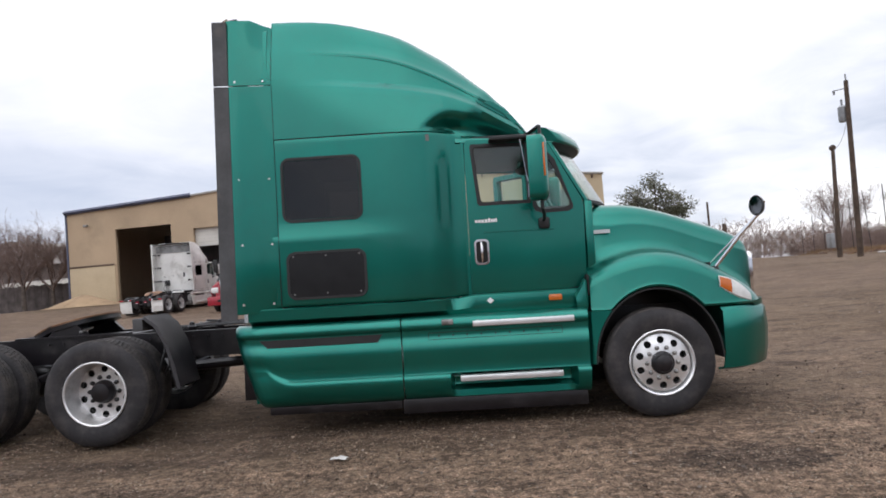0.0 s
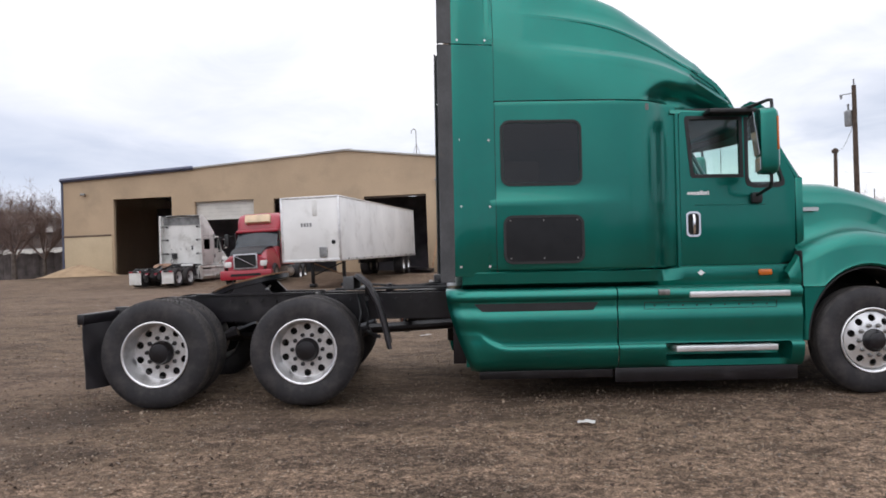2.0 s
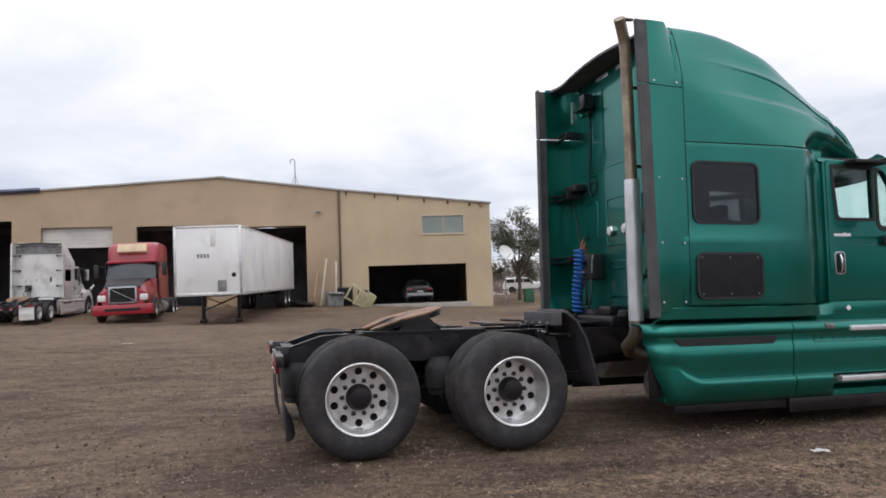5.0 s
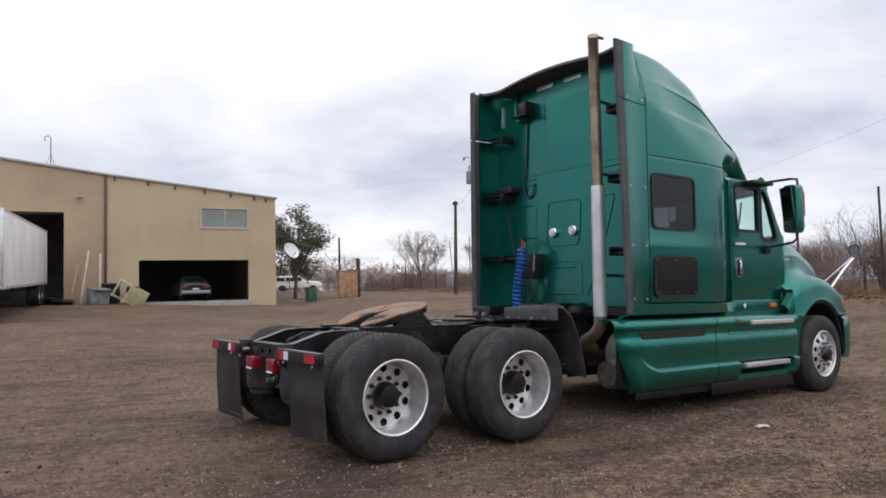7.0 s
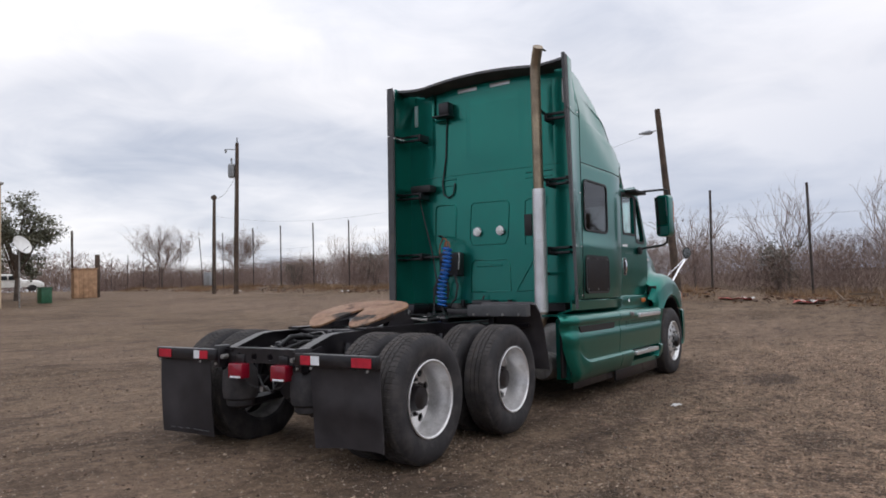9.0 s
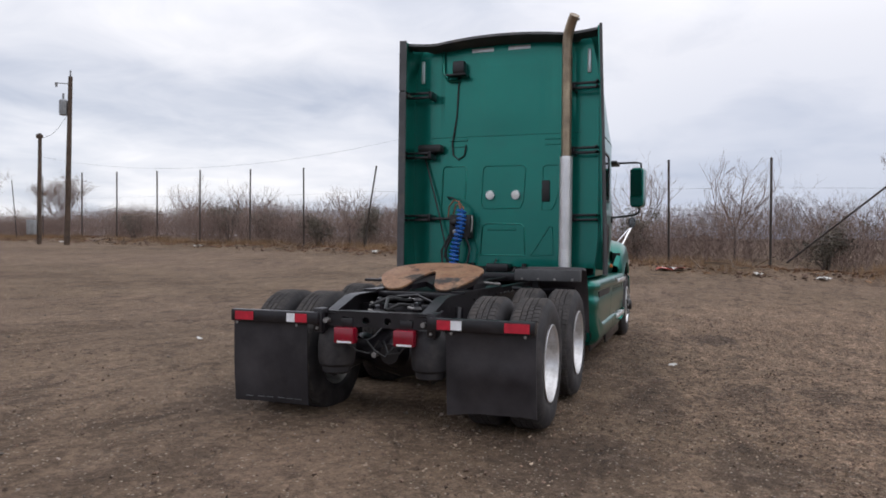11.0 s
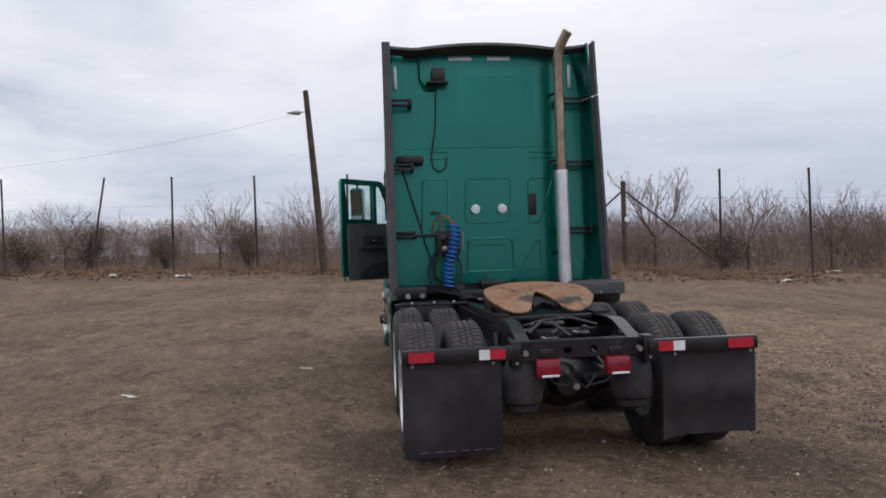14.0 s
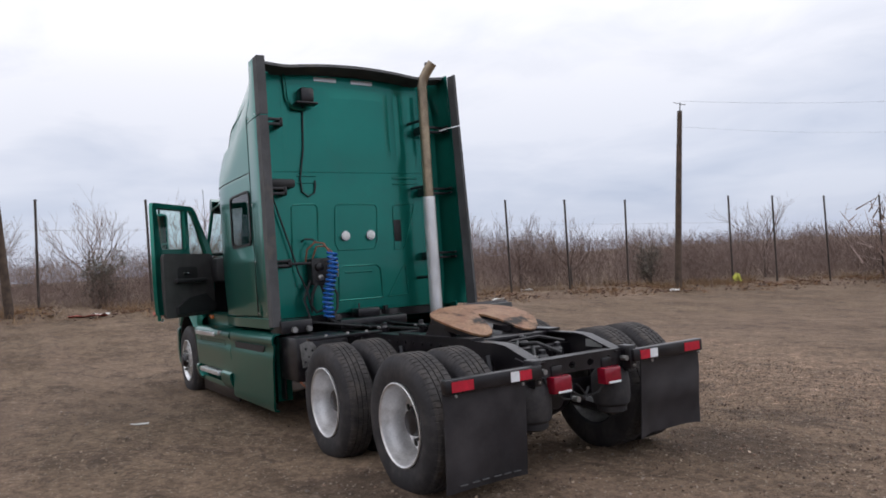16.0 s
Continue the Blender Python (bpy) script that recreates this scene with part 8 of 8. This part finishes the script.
tagged(white, "white sleeper tractor parked facing the workshop", "truck")
BARE = ("exhaust_pipe", "coiled_air_line", "air_line", "camera_mount", "mount_plate", "mount_arm", "cable", "load_lamp", "hose_clip", "vent_panel")
for o in list(white.children):
    if o.name.split(".")[0] in BARE:
        for c in list(o.children_recursive):
            bpy.data.objects.remove(c)
        bpy.data.objects.remove(o)
SWAP = {M_GREEN: M_WPAINT, M_RUBBER_EDGE: M_WPAINT}
for o in white.children_recursive:
    if o.type == "MESH" and o.material_slots:
        m0 = o.material_slots[0].material
        m1 = SWAP.get(m0)
        if o.name.split(".")[0] == "mudflap":
            m1 = M_WPAINT
        if o.name.split(".")[0] == "roof_lip":
            m1 = M_BLACK
        if m1:
            o.material_slots[0].link = "OBJECT"
            o.material_slots[0].material = m1
        lab = o.get("label")
        if lab:
            if "mudflap" in o.name and "hanger" not in o.name:
                o["label"] = "white mudflap"
            else:
                o["label"] = lab.replace("green", "white")

# a flat grey sheet stands in for shade inside the roof cavity
part("roof_recess", boxed(-0.85, -0.83, -1.12, 1.12, 3.42, 3.84), M_GREYJ, white, "grey sheet for the shade in the open roof cavity")

# trailer
TR = pose(-7.33, 30.83, 0.0, 1.5, 0, -11.6)
tr = root("box_trailer", TR, "white box trailer on landing legs by an open bay", "trailer")
body = part("body", boxed(-1.295, 1.295, 0.0, 14.6, 1.80, 4.55, 0.03), M_TRAILER, tr)
for x in (-1.29, 1.29):
    part("corner_post", boxed(x - 0.05, x + 0.05, -0.02, 0.08, 1.78, 4.57, 0.02), M_ALU, body)
part("top_rail", boxed(-1.31, 1.31, -0.02, 14.6, 4.50, 4.58, 0.01), M_ALU, body)
part("bottom_rail", boxed(-1.31, 1.31, -0.02, 14.6, 1.76, 1.88, 0.01), M_ALU, body)
for k in range(1, 12):
    part("side_joint", boxed(1.295, 1.2985, 1.21 * k - 0.02, 1.21 * k + 0.02, 1.9, 4.5), M_TRAILER, body)
    part("side_clip", boxed(1.30, 1.315, 1.21 * k - 0.2, 1.21 * k - 0.05, 1.83, 1.87), M_HOLE, body)
part("front_door", boxed(0.12, 0.32, -0.03, 0.0, 3.75, 4.42, 0.01), M_WPAINT, body)
part("air_connectors", boxed(0.40, 0.72, -0.10, 0.0, 1.95, 2.38, 0.02), M_GREYJ, body, "grey connector panel")
part("round_port", lathed([(0, 0.09), (-0.02, 0.09), (-0.021, 0.0)], 14, "y", (1.02, -0.0, 2.58)), M_HOLE, body)
bm = bmesh.new()
for k in range(4):
    box(bm, -0.42 + 0.13 * k, -0.33 + 0.13 * k, -0.006, 0.0, 3.28, 3.44)
part("unit_marking", bm, M_GREYJ, body, "grey stencilled marking bars")
for x in (-0.75, 0.75):
    lg = part("landing_leg", boxed(x - 0.07, x + 0.07, 2.0, 2.14, 0.74, 1.80, 0.01), M_BLACK, tr, "black landing leg")
    part("foot", boxed(x - 0.15, x + 0.15, 1.92, 2.22, 0.58, 0.74, 0.02), M_BLACK, lg)
part("leg_brace", tubed([(-0.75, 2.07, 1.1), (0.75, 2.07, 1.7)], 0.03, 6), M_BLACK, tr)
part("leg_brace", tubed([(0.75, 2.07, 1.1), (-0.75, 2.07, 1.7)], 0.03, 6), M_OSB, tr)
part("king_pin_plate", boxed(-0.6, 0.6, 0.3, 1.6, 1.72, 1.77), M_BLACK, tr)
part("slider_rail", boxed(-0.55, -0.45, 8.5, 14.3, 1.5, 1.76), M_BLACK, tr)
part("slider_rail", boxed(0.45, 0.55, 8.5, 14.3, 1.5, 1.76), M_BLACK, tr)
for y in (11.6, 12.85):
    for x in (-1.0, 1.0):
        w = part("wheel", lathed([(-0.27, 0.30), (-0.28, 0.42), (-0.24, 0.50), (0.24, 0.50), (0.28, 0.42), (0.27, 0.30)], 28, "x", (x, y, 1.28), cap=False), M_TYRE, tr, "dusty trailer wheel")
        part("rim", lathed([(-0.22, 0.30), (-0.23, 0.28), (-0.1, 0.22), (-0.1, 0.0), (0.1, 0.0), (0.1, 0.22), (0.23, 0.28), (0.22, 0.30)], 20, "x", (x, y, 1.28), cap=False), M_ALU, w)

# red tractor facing out
RT = pose(-11.05, 34.4, ground_z(-11, 35) + 0.05, 1.2, 0, -91.5) @ Matrix.Scale(1.03, 4)
red = root("red_truck", RT, "red conventional tractor with black grille facing out", "truck")
# local: forward is -y after the turn below, so build forward along +x
bm = bmesh.new()
sec = []
for x, zt, hw in ((-2.0, 1.86, 1.0), (-1.2, 1.80, 0.97), (-0.6, 1.68, 0.93), (-0.15, 1.52, 0.90), (0.0, 1.38, 0.88), (0.02, 0.72, 0.88)):
    sec.append([(x, y, z) for y, z in full([(hw + 0.12, 0.68), (hw + 0.14, 0.9), (hw + 0.08, 1.2), (hw - 0.12, zt - 0.12), (hw - 0.35, zt), (0, zt + 0.03)])])
loft(bm, sec)
thicken(bm, 0.03)
part("hood", bm, M_RPAINT, red)
bm = bmesh.new()
loft(bm, [[(x, y * (hw - 0.16), zt + 0.012 + 0.03 * (1 - y * y)) for y in frange(-1, 1, 7)] for x, zt, hw in ((-2.0, 1.86, 1.0), (-1.2, 1.80, 0.97), (-0.6, 1.68, 0.93), (-0.15, 1.52, 0.90), (-0.02, 1.42, 0.88))])
thicken(bm, 0.02)
part("hood_top", bm, M_BLACKP, red, "dull dark hood top")
gr = part("grille", plate(rrect(-0.56, 0.56, 0.76, 1.48, 0.05), [rrect(-0.49, 0.49, 0.83, 1.41, 0.03)], 0.06, "yz", 0.03), M_CHROME, red, "black mesh grille in a chrome frame")
part("mesh", boxed(0.03, 0.05, -0.5, 0.5, 0.82, 1.42), M_HOLE, gr)
part("slash", tubed([(0.085, 0.48, 0.85), (0.085, -0.48, 1.39)], 0.028, 6), M_CHROME, gr)
part("bumper", boxed(-0.35, 0.14, -1.2, 1.2, 0.28, 0.72, 0.06), M_RPAINT, red)
part("bumper_slot", boxed(0.135, 0.146, -0.7, 0.7, 0.44, 0.55), M_HOLE, red)
for s in (-1, 1):
    part("headlight", boxed(-0.25, 0.06, s * 0.83 - 0.17, s * 0.83 + 0.17, 0.86, 1.14, 0.06), M_LENS, red, "clear headlight")
    w = part("wheel", lathed([(-0.13, 0.30), (-0.14, 0.45), (-0.1, 0.50), (0.1, 0.50), (0.14, 0.45), (0.13, 0.30)], 28, "y", (-1.0, s * 1.05, 0.5), cap=False), M_TYRE, red)
    part("rim", lathed([(-0.12, 0.30), (-0.12, 0.26), (-0.05, 0.2), (-0.05, 0.0), (0.05, 0.0), (0.05, 0.2), (0.12, 0.26), (0.12, 0.30)], 20, "y", (-1.0, s * 1.05, 0.5), cap=False), M_ALU, w)
    mi = part("mirror", boxed(-1.95, -1.85, s * 1.42 - 0.1, s * 1.42 + 0.1, 1.95, 2.55, 0.04), M_BLACKP, red, "tall black mirror")
    part("arm", tubed([(-2.0, s * 1.1, 2.45), (-1.9, s * 1.36, 2.45)], 0.02, 6), M_BLACKP, mi)
    part("side_window", boxed(-2.75, -2.2, s * 1.10 - 0.01, s * 1.10 + 0.01, 2.05, 2.62, 0.0), M_DGLASS, red)
    part("fuel_tank", lathed([(-5.2, 0), (-5.2, 0.28), (-3.6, 0.28), (-3.6, 0)], 18, "x", (0, s * 0.85, 0.6)), M_ALU, red)
    for x in (-6.3, -7.6):
        w = part("wheel", lathed([(-0.28, 0.30), (-0.29, 0.45), (-0.24, 0.50), (0.24, 0.50), (0.29, 0.45), (0.28, 0.30)], 28, "y", (x, s * 0.95, 0.5), cap=False), M_TYRE, red)
        part("rim", lathed([(-0.27, 0.30), (-0.27, 0.27), (-0.1, 0.22), (-0.1, 0.0), (0.1, 0.0), (0.1, 0.22), (0.27, 0.27), (0.27, 0.30)], 20, "y", (x, s * 0.95, 0.5), cap=False), M_ALU, w)
part("frame", boxed(-8.2, -1.0, -0.43, 0.43, 0.7, 0.98), M_BLACK, red)
bm = bmesh.new()
sec = []
for x, zt, hw in ((-5.0, 2.75, 1.18), (-2.9, 2.75, 1.15), (-2.55, 2.72, 1.12), (-2.4, 2.66, 1.10)):
    sec.append([(x, y, z) for y, z in full([(hw, 0.95), (hw, 2.2), (hw - 0.05, zt - 0.08), (hw - 0.2, zt), (0, zt + 0.03)])])
loft(bm, sec)
bmesh.ops.holes_fill(bm, edges=bm.edges[:])
part("cab", bm, M_RPAINT, red)
bm = bmesh.new()
loft(bm, [[(-1.95 - 0.45 * k + 0.14 * (1 - y * y), y * (1.04 - 0.04 * k), 1.84 + 0.74 * k) for y in frange(-1, 1, 9)] for k in (0, 0.5, 1)])
thicken(bm, 0.01)
part("windscreen", bm, M_DGLASS, red, "dark raked windscreen")
part("cab_front", boxed(-2.45, -1.95, -1.05, 1.05, 0.95, 1.85, 0.05), M_RPAINT, red)
part("visor", boxed(-2.45, -2.2, -1.05, 1.05, 2.58, 2.72, 0.05), M_RPAINT, red)
bm = bmesh.new()
sec = []
for x, zt, hw in ((-5.0, 3.62, 1.16), (-3.4, 3.60, 1.15), (-2.95, 3.5, 1.12), (-2.7, 3.35, 1.06), (-2.55, 3.0, 1.0), (-2.5, 2.72, 0.98)):
    sec.append([(x, y, z) for y, z in full([(hw, 2.70), (hw, zt - 0.25), (hw - 0.08, zt - 0.06), (hw - 0.25, zt), (0, zt + 0.02)])])
loft(bm, sec)
bmesh.ops.holes_fill(bm, edges=bm.edges[:])
part("roof_fairing", bm, M_RPAINT, red)
part("roof_panel", boxed(-2.80, -2.50, -0.62, 0.62, 3.02, 3.42, 0.02, Matrix.Translation((-2.6, 0, 3.2)) @ Matrix.Rotation(radians(-22), 4, "Y") @ Matrix.Translation((2.72, 0, -3.2))), M_CREAM, red, "cream coloured roof panel")

# car in the right-hand bay, seen from behind
car = root("parked_car", pose(4.85, 45.6, 1.02, 0, 0, -7), "silver car parked inside an open bay", "car")
bm = bmesh.new()
sec = []
for y, zt, hw in ((0.0, 0.92, 0.80), (0.08, 1.02, 0.86), (0.6, 1.05, 0.88), (1.1, 1.42, 0.80), (1.6, 1.5, 0.74), (2.5, 1.48, 0.74), (3.1, 1.05, 0.86), (4.2, 0.95, 0.86), (4.4, 0.7, 0.8)):
    sec.append([(x, y, z) for x, z in full([(hw, 0.32), (hw + 0.03, 0.6), (hw, 0.85), (hw - 0.12 if zt > 1.2 else hw - 0.03, zt - 0.1), (hw - 0.25, zt), (0, zt + 0.02)])])
loft(bm, sec)
bmesh.ops.holes_fill(bm, edges=bm.edges[:])
part("body", bm, M_SILVER, car)
part("rear_window", boxed(-0.58, 0.58, 0.68, 0.98, 1.08, 1.36, 0.0, Matrix.Translation((0, 0.8, 1.2)) @ Matrix.Rotation(radians(-38), 4, "X") @ Matrix.Translation((0, -0.83, -1.2))), M_DGLASS, car)
for x in (-0.62, 0.62):
    part("tail_light", boxed(x - 0.16, x + 0.16, -0.02, 0.1, 0.76, 0.92, 0.02), M_RED_LENS, car)
    for y in (0.8, 3.5):
        part("wheel", lathed([(-0.1, 0.0), (-0.1, 0.26), (-0.08, 0.31), (0.08, 0.31), (0.1, 0.26), (0.1, 0.0)], 20, "x", (x * 1.25, y, 0.31)), M_TYRE, car)
part("bumper", boxed(-0.84, 0.84, -0.08, 0.1, 0.42, 0.62, 0.04), M_SILVER, car)
part("plate_bar", boxed(-0.2, 0.2, -0.03, -0.01, 0.66, 0.76), M_WPAINT, car)

# white wagon under the oak
suv = root("parked_wagon", pose(21.1, 67.6, ground_z(21.1, 67.6) + 0.02, 0, 0, -24) @ Matrix.Diagonal((1.05, 1.0, 0.88, 1)), "white estate car parked far behind the oak", "car")
bm = bmesh.new()
sec = []
for x, zt, hw in ((-2.3, 0.8, 0.8), (-2.2, 1.05, 0.86), (-1.95, 1.62, 0.74), (-1.0, 1.68, 0.74), (0.2, 1.64, 0.74), (0.75, 1.12, 0.84), (1.9, 1.0, 0.86), (2.25, 0.75, 0.8)):
    sec.append([(x, y, z) for y, z in full([(hw, 0.4), (hw + 0.04, 0.7), (hw + 0.02, 1.0 if zt > 1.05 else zt - 0.12), (hw, zt - 0.08), (hw - 0.2, zt), (0, zt + 0.02)])])
loft(bm, sec)
bmesh.ops.holes_fill(bm, edges=bm.edges[:])
part("body", bm, M_WPAINT, suv)
for s in (-1, 1):
    for a, b in ((-1.9, -1.15), (-1.05, -0.35), (-0.25, 0.35)):
        part("side_window", boxed(a, b, s * 0.80 - 0.025, s * 0.80 + 0.025, 1.10, 1.50, 0.01), M_DGLASS, suv)
    for x in (-1.4, 1.4):
        part("wheel", lathed([(-0.1, 0.0), (-0.1, 0.28), (-0.08, 0.33), (0.08, 0.33), (0.1, 0.28), (0.1, 0.0)], 20, "y", (x, s * 0.78, 0.33)), M_TYRE, suv)

# dish, bin, upright board box
dish = root("satellite_dish", pose(9.9, 43.2, ground_z(9.9, 43)), "pale satellite dish on a post", "satellite dish")
part("mast", tubed([(0, 0.12, -0.1), (0, 0.12, 3.0)], 0.04, 8), M_STEEL, dish)
bm = lathed([(0.14, 0.62), (0.06, 0.45), (0.02, 0.25), (0.0, 0.0)], 24, "y", cap=False)
thicken(bm, 0.02)
bmesh.ops.scale(bm, vec=(1, -1, 0.85), verts=bm.verts)
bmesh.ops.transform(bm, matrix=Matrix.Translation((0, 0, 3.3)) @ Matrix.Rotation(radians(25), 4, "Z") @ Matrix.Rotation(radians(-25), 4, "X"), verts=bm.verts)
part("reflector", bm, M_WPAINT, dish)
part("feed_arm", tubed([(0, 0, 2.9), (0.2, -0.5, 3.25)], 0.02, 6), M_STEEL, dish)
bn = root("waste_bin", pose(12.2, 45.2, ground_z(12.2, 45.2)) @ Matrix.Diagonal((0.74, 0.74, 0.9, 1)), "green wheeled waste bin on the dirt", "bin")
part("body", boxed(-0.42, 0.42, -0.35, 0.35, 0.05, 1.0, 0.06), M_GREENBIN, bn)
part("lid", boxed(-0.46, 0.46, -0.4, 0.38, 1.0, 1.08, 0.03), M_GREENBIN, bn)
bx = root("board_shed", pose(18.1, 51.4, ground_z(18.1, 51.4), 0, 0, -20), "small upright shed of tan boards", "shed")
for k in range(5):
    part("board", boxed(-0.72 + 0.29 * k, -0.44 + 0.29 * k, -0.62, -0.58, 0.0, 1.98, 0.004), M_OSB, bx)
part("body", boxed(-0.7, 0.7, -0.58, 0.6, 0.0, 1.95), M_OSB, bx)
part("roof", boxed(-0.78, 0.8, -0.68, 0.68, 1.98, 2.04, 0.01), M_OSB, bx)
po = root("dark_post", pose(19.2, 51.6, ground_z(19, 51.6)), "dark square wooden post beside the shed", "post")
part("post", boxed(-0.12, 0.12, -0.12, 0.12, -0.2, 3.0, 0.02), M_POLE, po)
po = root("dark_post", pose(19.4, 55.2, ground_z(19.4, 55.2)), "tall dark wooden post", "post")
part("post", boxed(-0.065, 0.065, -0.065, 0.065, -0.2, 4.9, 0.015), M_POLE, po)


def on_facade(u, d, z=None):
    v = FACADE @ Vector((u, -d, 0))
    return v.x, v.y, ground_z(v.x, v.y) if z is None else z


# leaning boards and junk in front of the right corner
for u, h, tilt, mt, lab in ((-2.05, 2.2, 10, M_OSB, "brown timber board leaning on the wall"), (-1.55, 3.0, 8, M_WOOD, "long pale timber board leaning on the wall"), (-0.62, 2.8, 1, M_WOOD, "long pale timber board leaning on the wall")):
    x, y, z = on_facade(u, 0.95)
    o = part("leaning_board", boxed(-0.055, 0.055, -0.02, 0.02, 0.0, h, 0.004), mt, None)
    o.matrix_basis = pose(x, y, z, -14, tilt, -7)
    tagged(o, lab, "board", "boards leaning on the wall")


def junk(name, u, d, sx, sy, sz, mat, label, rz=0, tilt=0, cat="junk"):
    x, y, z = on_facade(u, d)
    t = root(name, pose(x, y, z, tilt, tilt * 0.6, rz), label, cat)
    part("body", boxed(-sx / 2, sx / 2, -sy / 2, sy / 2, 0, sz, 0.03), mat, t)
    part("flap", boxed(-sx / 2, sx / 2, -sy / 2 - 0.25, -sy / 2, sz * 0.9, sz * 0.9 + 0.03, 0.005), mat, t)
    return t


junk("junk_crate", -0.75, 1.3, 0.95, 0.7, 0.85, M_GREYJ, "grey battered crate by the wall", 10, 4)
junk("junk_tarp", -3.3, 1.2, 1.3, 0.8, 0.35, M_BLACK, "dark folded tarpaulin heap", 24, 6)
junk("junk_tarp", -2.4, 1.5, 1.0, 0.7, 0.25, M_BLACK, "dark folded tarpaulin heap", -18, 8)
junk("junk_box", 0.95, 1.2, 0.6, 0.6, 0.95, M_BLACKP, "dark upright box by the wall", -12, 2)
junk("junk_box", -0.1, 0.6, 0.9, 0.4, 1.1, M_BLACKP, "dark upright box by the wall", 4, 1)
x, y, z = on_facade(0.55, 1.8)
yc = root("yellow_frame", pose(x, y, z + 0.1, 20, 24, 30), "faded yellow frame tipped on its side", "junk")
for a in (-0.55, 0.55):
    part("rail", boxed(-0.65, 0.65, a - 0.06, a + 0.06, 0.0, 0.12, 0.02), M_YELLOWC, yc)
    part("rail", boxed(a - 0.06, a + 0.06, -0.6, 0.6, 0.9, 1.02, 0.02), M_YELLOWC, yc)
    for b in (-0.55, 0.55):
        part("upright", boxed(a - 0.05, a + 0.05, b - 0.05, b + 0.05, 0.0, 1.0, 0.01), M_YELLOWC, yc)
part("panel", boxed(-0.6, 0.6, -0.58, -0.54, 0.1, 0.95, 0.01), M_YELLOWC, yc)

# sand heap, detached red fairing, far shed and board fence
M_SAND = material("sand", (0.36, 0.25, 0.15), 0.95, 0, 0.1, 2, grain=0.15, bump=0.01)
hx0, hy0, hz0 = on_facade(-24.5, 1.9)
bm = bmesh.new()
rows = []
for i in range(13):
    row = []
    for j in range(11):
        a, b = (i / 12 - 0.5) * 2, (j / 10 - 0.5) * 2
        r = max(0.0, 1 - math.hypot(a, b)) ** 0.8
        row.append((a * 2.5, b * 1.5, 0.78 * r * (1 + 0.25 * noise.noise((a * 2, b * 2, 5))) - 0.05))
    rows.append(row)
loft(bm, rows)
o = part("sand_mound", bm, M_SAND, None)
o.matrix_basis = pose(hx0, hy0, hz0, 0, 0, -7)
tagged(o, "low heap of yellow sand by the wall corner", "sand heap")

rfx, rfy = -22.2, 28.6
rfm = root("loose_roof_fairing", pose(rfx, rfy, ground_z(rfx, rfy), 0, 0, 20), "detached red truck roof fairing on the dirt", "truck part")
bm = bmesh.new()
loft(bm, [[(x * w, y, z) for x, z in ((-1, 0.0), (-1, 0.75 * h), (-0.85, 0.98 * h), (-0.5, 1.08 * h), (0.5, 1.08 * h), (0.85, 0.98 * h), (1, 0.75 * h), (1, 0.0))] for y, w, h in ((-0.3, 1.1, 0.3), (0.0, 1.15, 0.75), (0.3, 1.18, 1.05), (0.8, 1.2, 1.2), (1.6, 1.2, 1.25))])
thicken(bm, 0.03)
part("shell", bm, M_RPAINT, rfm)
part("panel", boxed(-0.7, 0.7, -0.26, -0.2, 0.55, 1.0, 0.02, Matrix.Translation((0, 0.1, 0.4)) @ Matrix.Rotation(radians(-35), 4, "X") @ Matrix.Translation((0, 0, -0.4))), M_CREAM, rfm, "cream coloured front panel")
part("strut", tubed([(1.2, 0.2, 0.0), (1.9, 0.4, 0.12)], 0.06, 6), M_BLACK, rfm)

sh = root("far_shed", pose(-47.0, 78.0, ground_z(-47, 78), 0, 0, -14), "low grey gabled shed far behind the board fence", "building", kind="structure")
part("front_wall", plate([(-13, 0.0), (13, 0.0), (13, 5.2), (-2.3, 8.1), (-13, 6.4)], [[(-12, 3.6), (9.5, 3.6), (9.5, 5.3), (-12, 5.3)]], 0.3, "xz", 0.0), material("shed_wall", (0.50, 0.46, 0.44), 0.8, 0, 0.06, 0.5), sh)
part("shade", boxed(-13, 13, 0.35, 0.5, 0.0, 6.0), material("shed_dark", (0.10, 0.075, 0.066), 0.9, 0, 0.2, 0.6), sh)
bm = bmesh.new()
for a, b in (((-14, 6.35), (-2.3, 8.2)), ((-2.3, 8.2), (13.6, 5.2))):
    bm.faces.new([bm.verts.new(p) for p in ((a[0], -0.5, a[1]), (b[0], -0.5, b[1]), (b[0], 12, b[1]), (a[0], 12, a[1]))])
thicken(bm, 0.2)
part("roof", bm, M_ROOF, sh)
part("lower_band", boxed(-13, 13, -0.05, 0.0, 0.2, 3.5), M_DOORWHITE, sh, "pale lower wall band")
bf = root("board_fence", pose(-27.5, 50.5, ground_z(-30, 51), 0, 0, -9), "dark weathered board fence beside the workshop", "fence")
for k in range(60):
    w = 0.28
    part("board", boxed(-w * (k + 1) + 0.006, -w * k - 0.006, -0.02 + 0.012 * (k % 2), 0.02 + 0.012 * (k % 2), 0.0, 1.85 + 0.05 * math.sin(k * 1.7), 0.0), M_BOARDFENCE, bf)
part("rail", boxed(-16.8, 0, 0.04, 0.1, 1.3, 1.4), M_BOARDFENCE, bf)
part("rail", boxed(-16.8, 0, 0.04, 0.1, 0.4, 0.5), M_BOARDFENCE, bf)
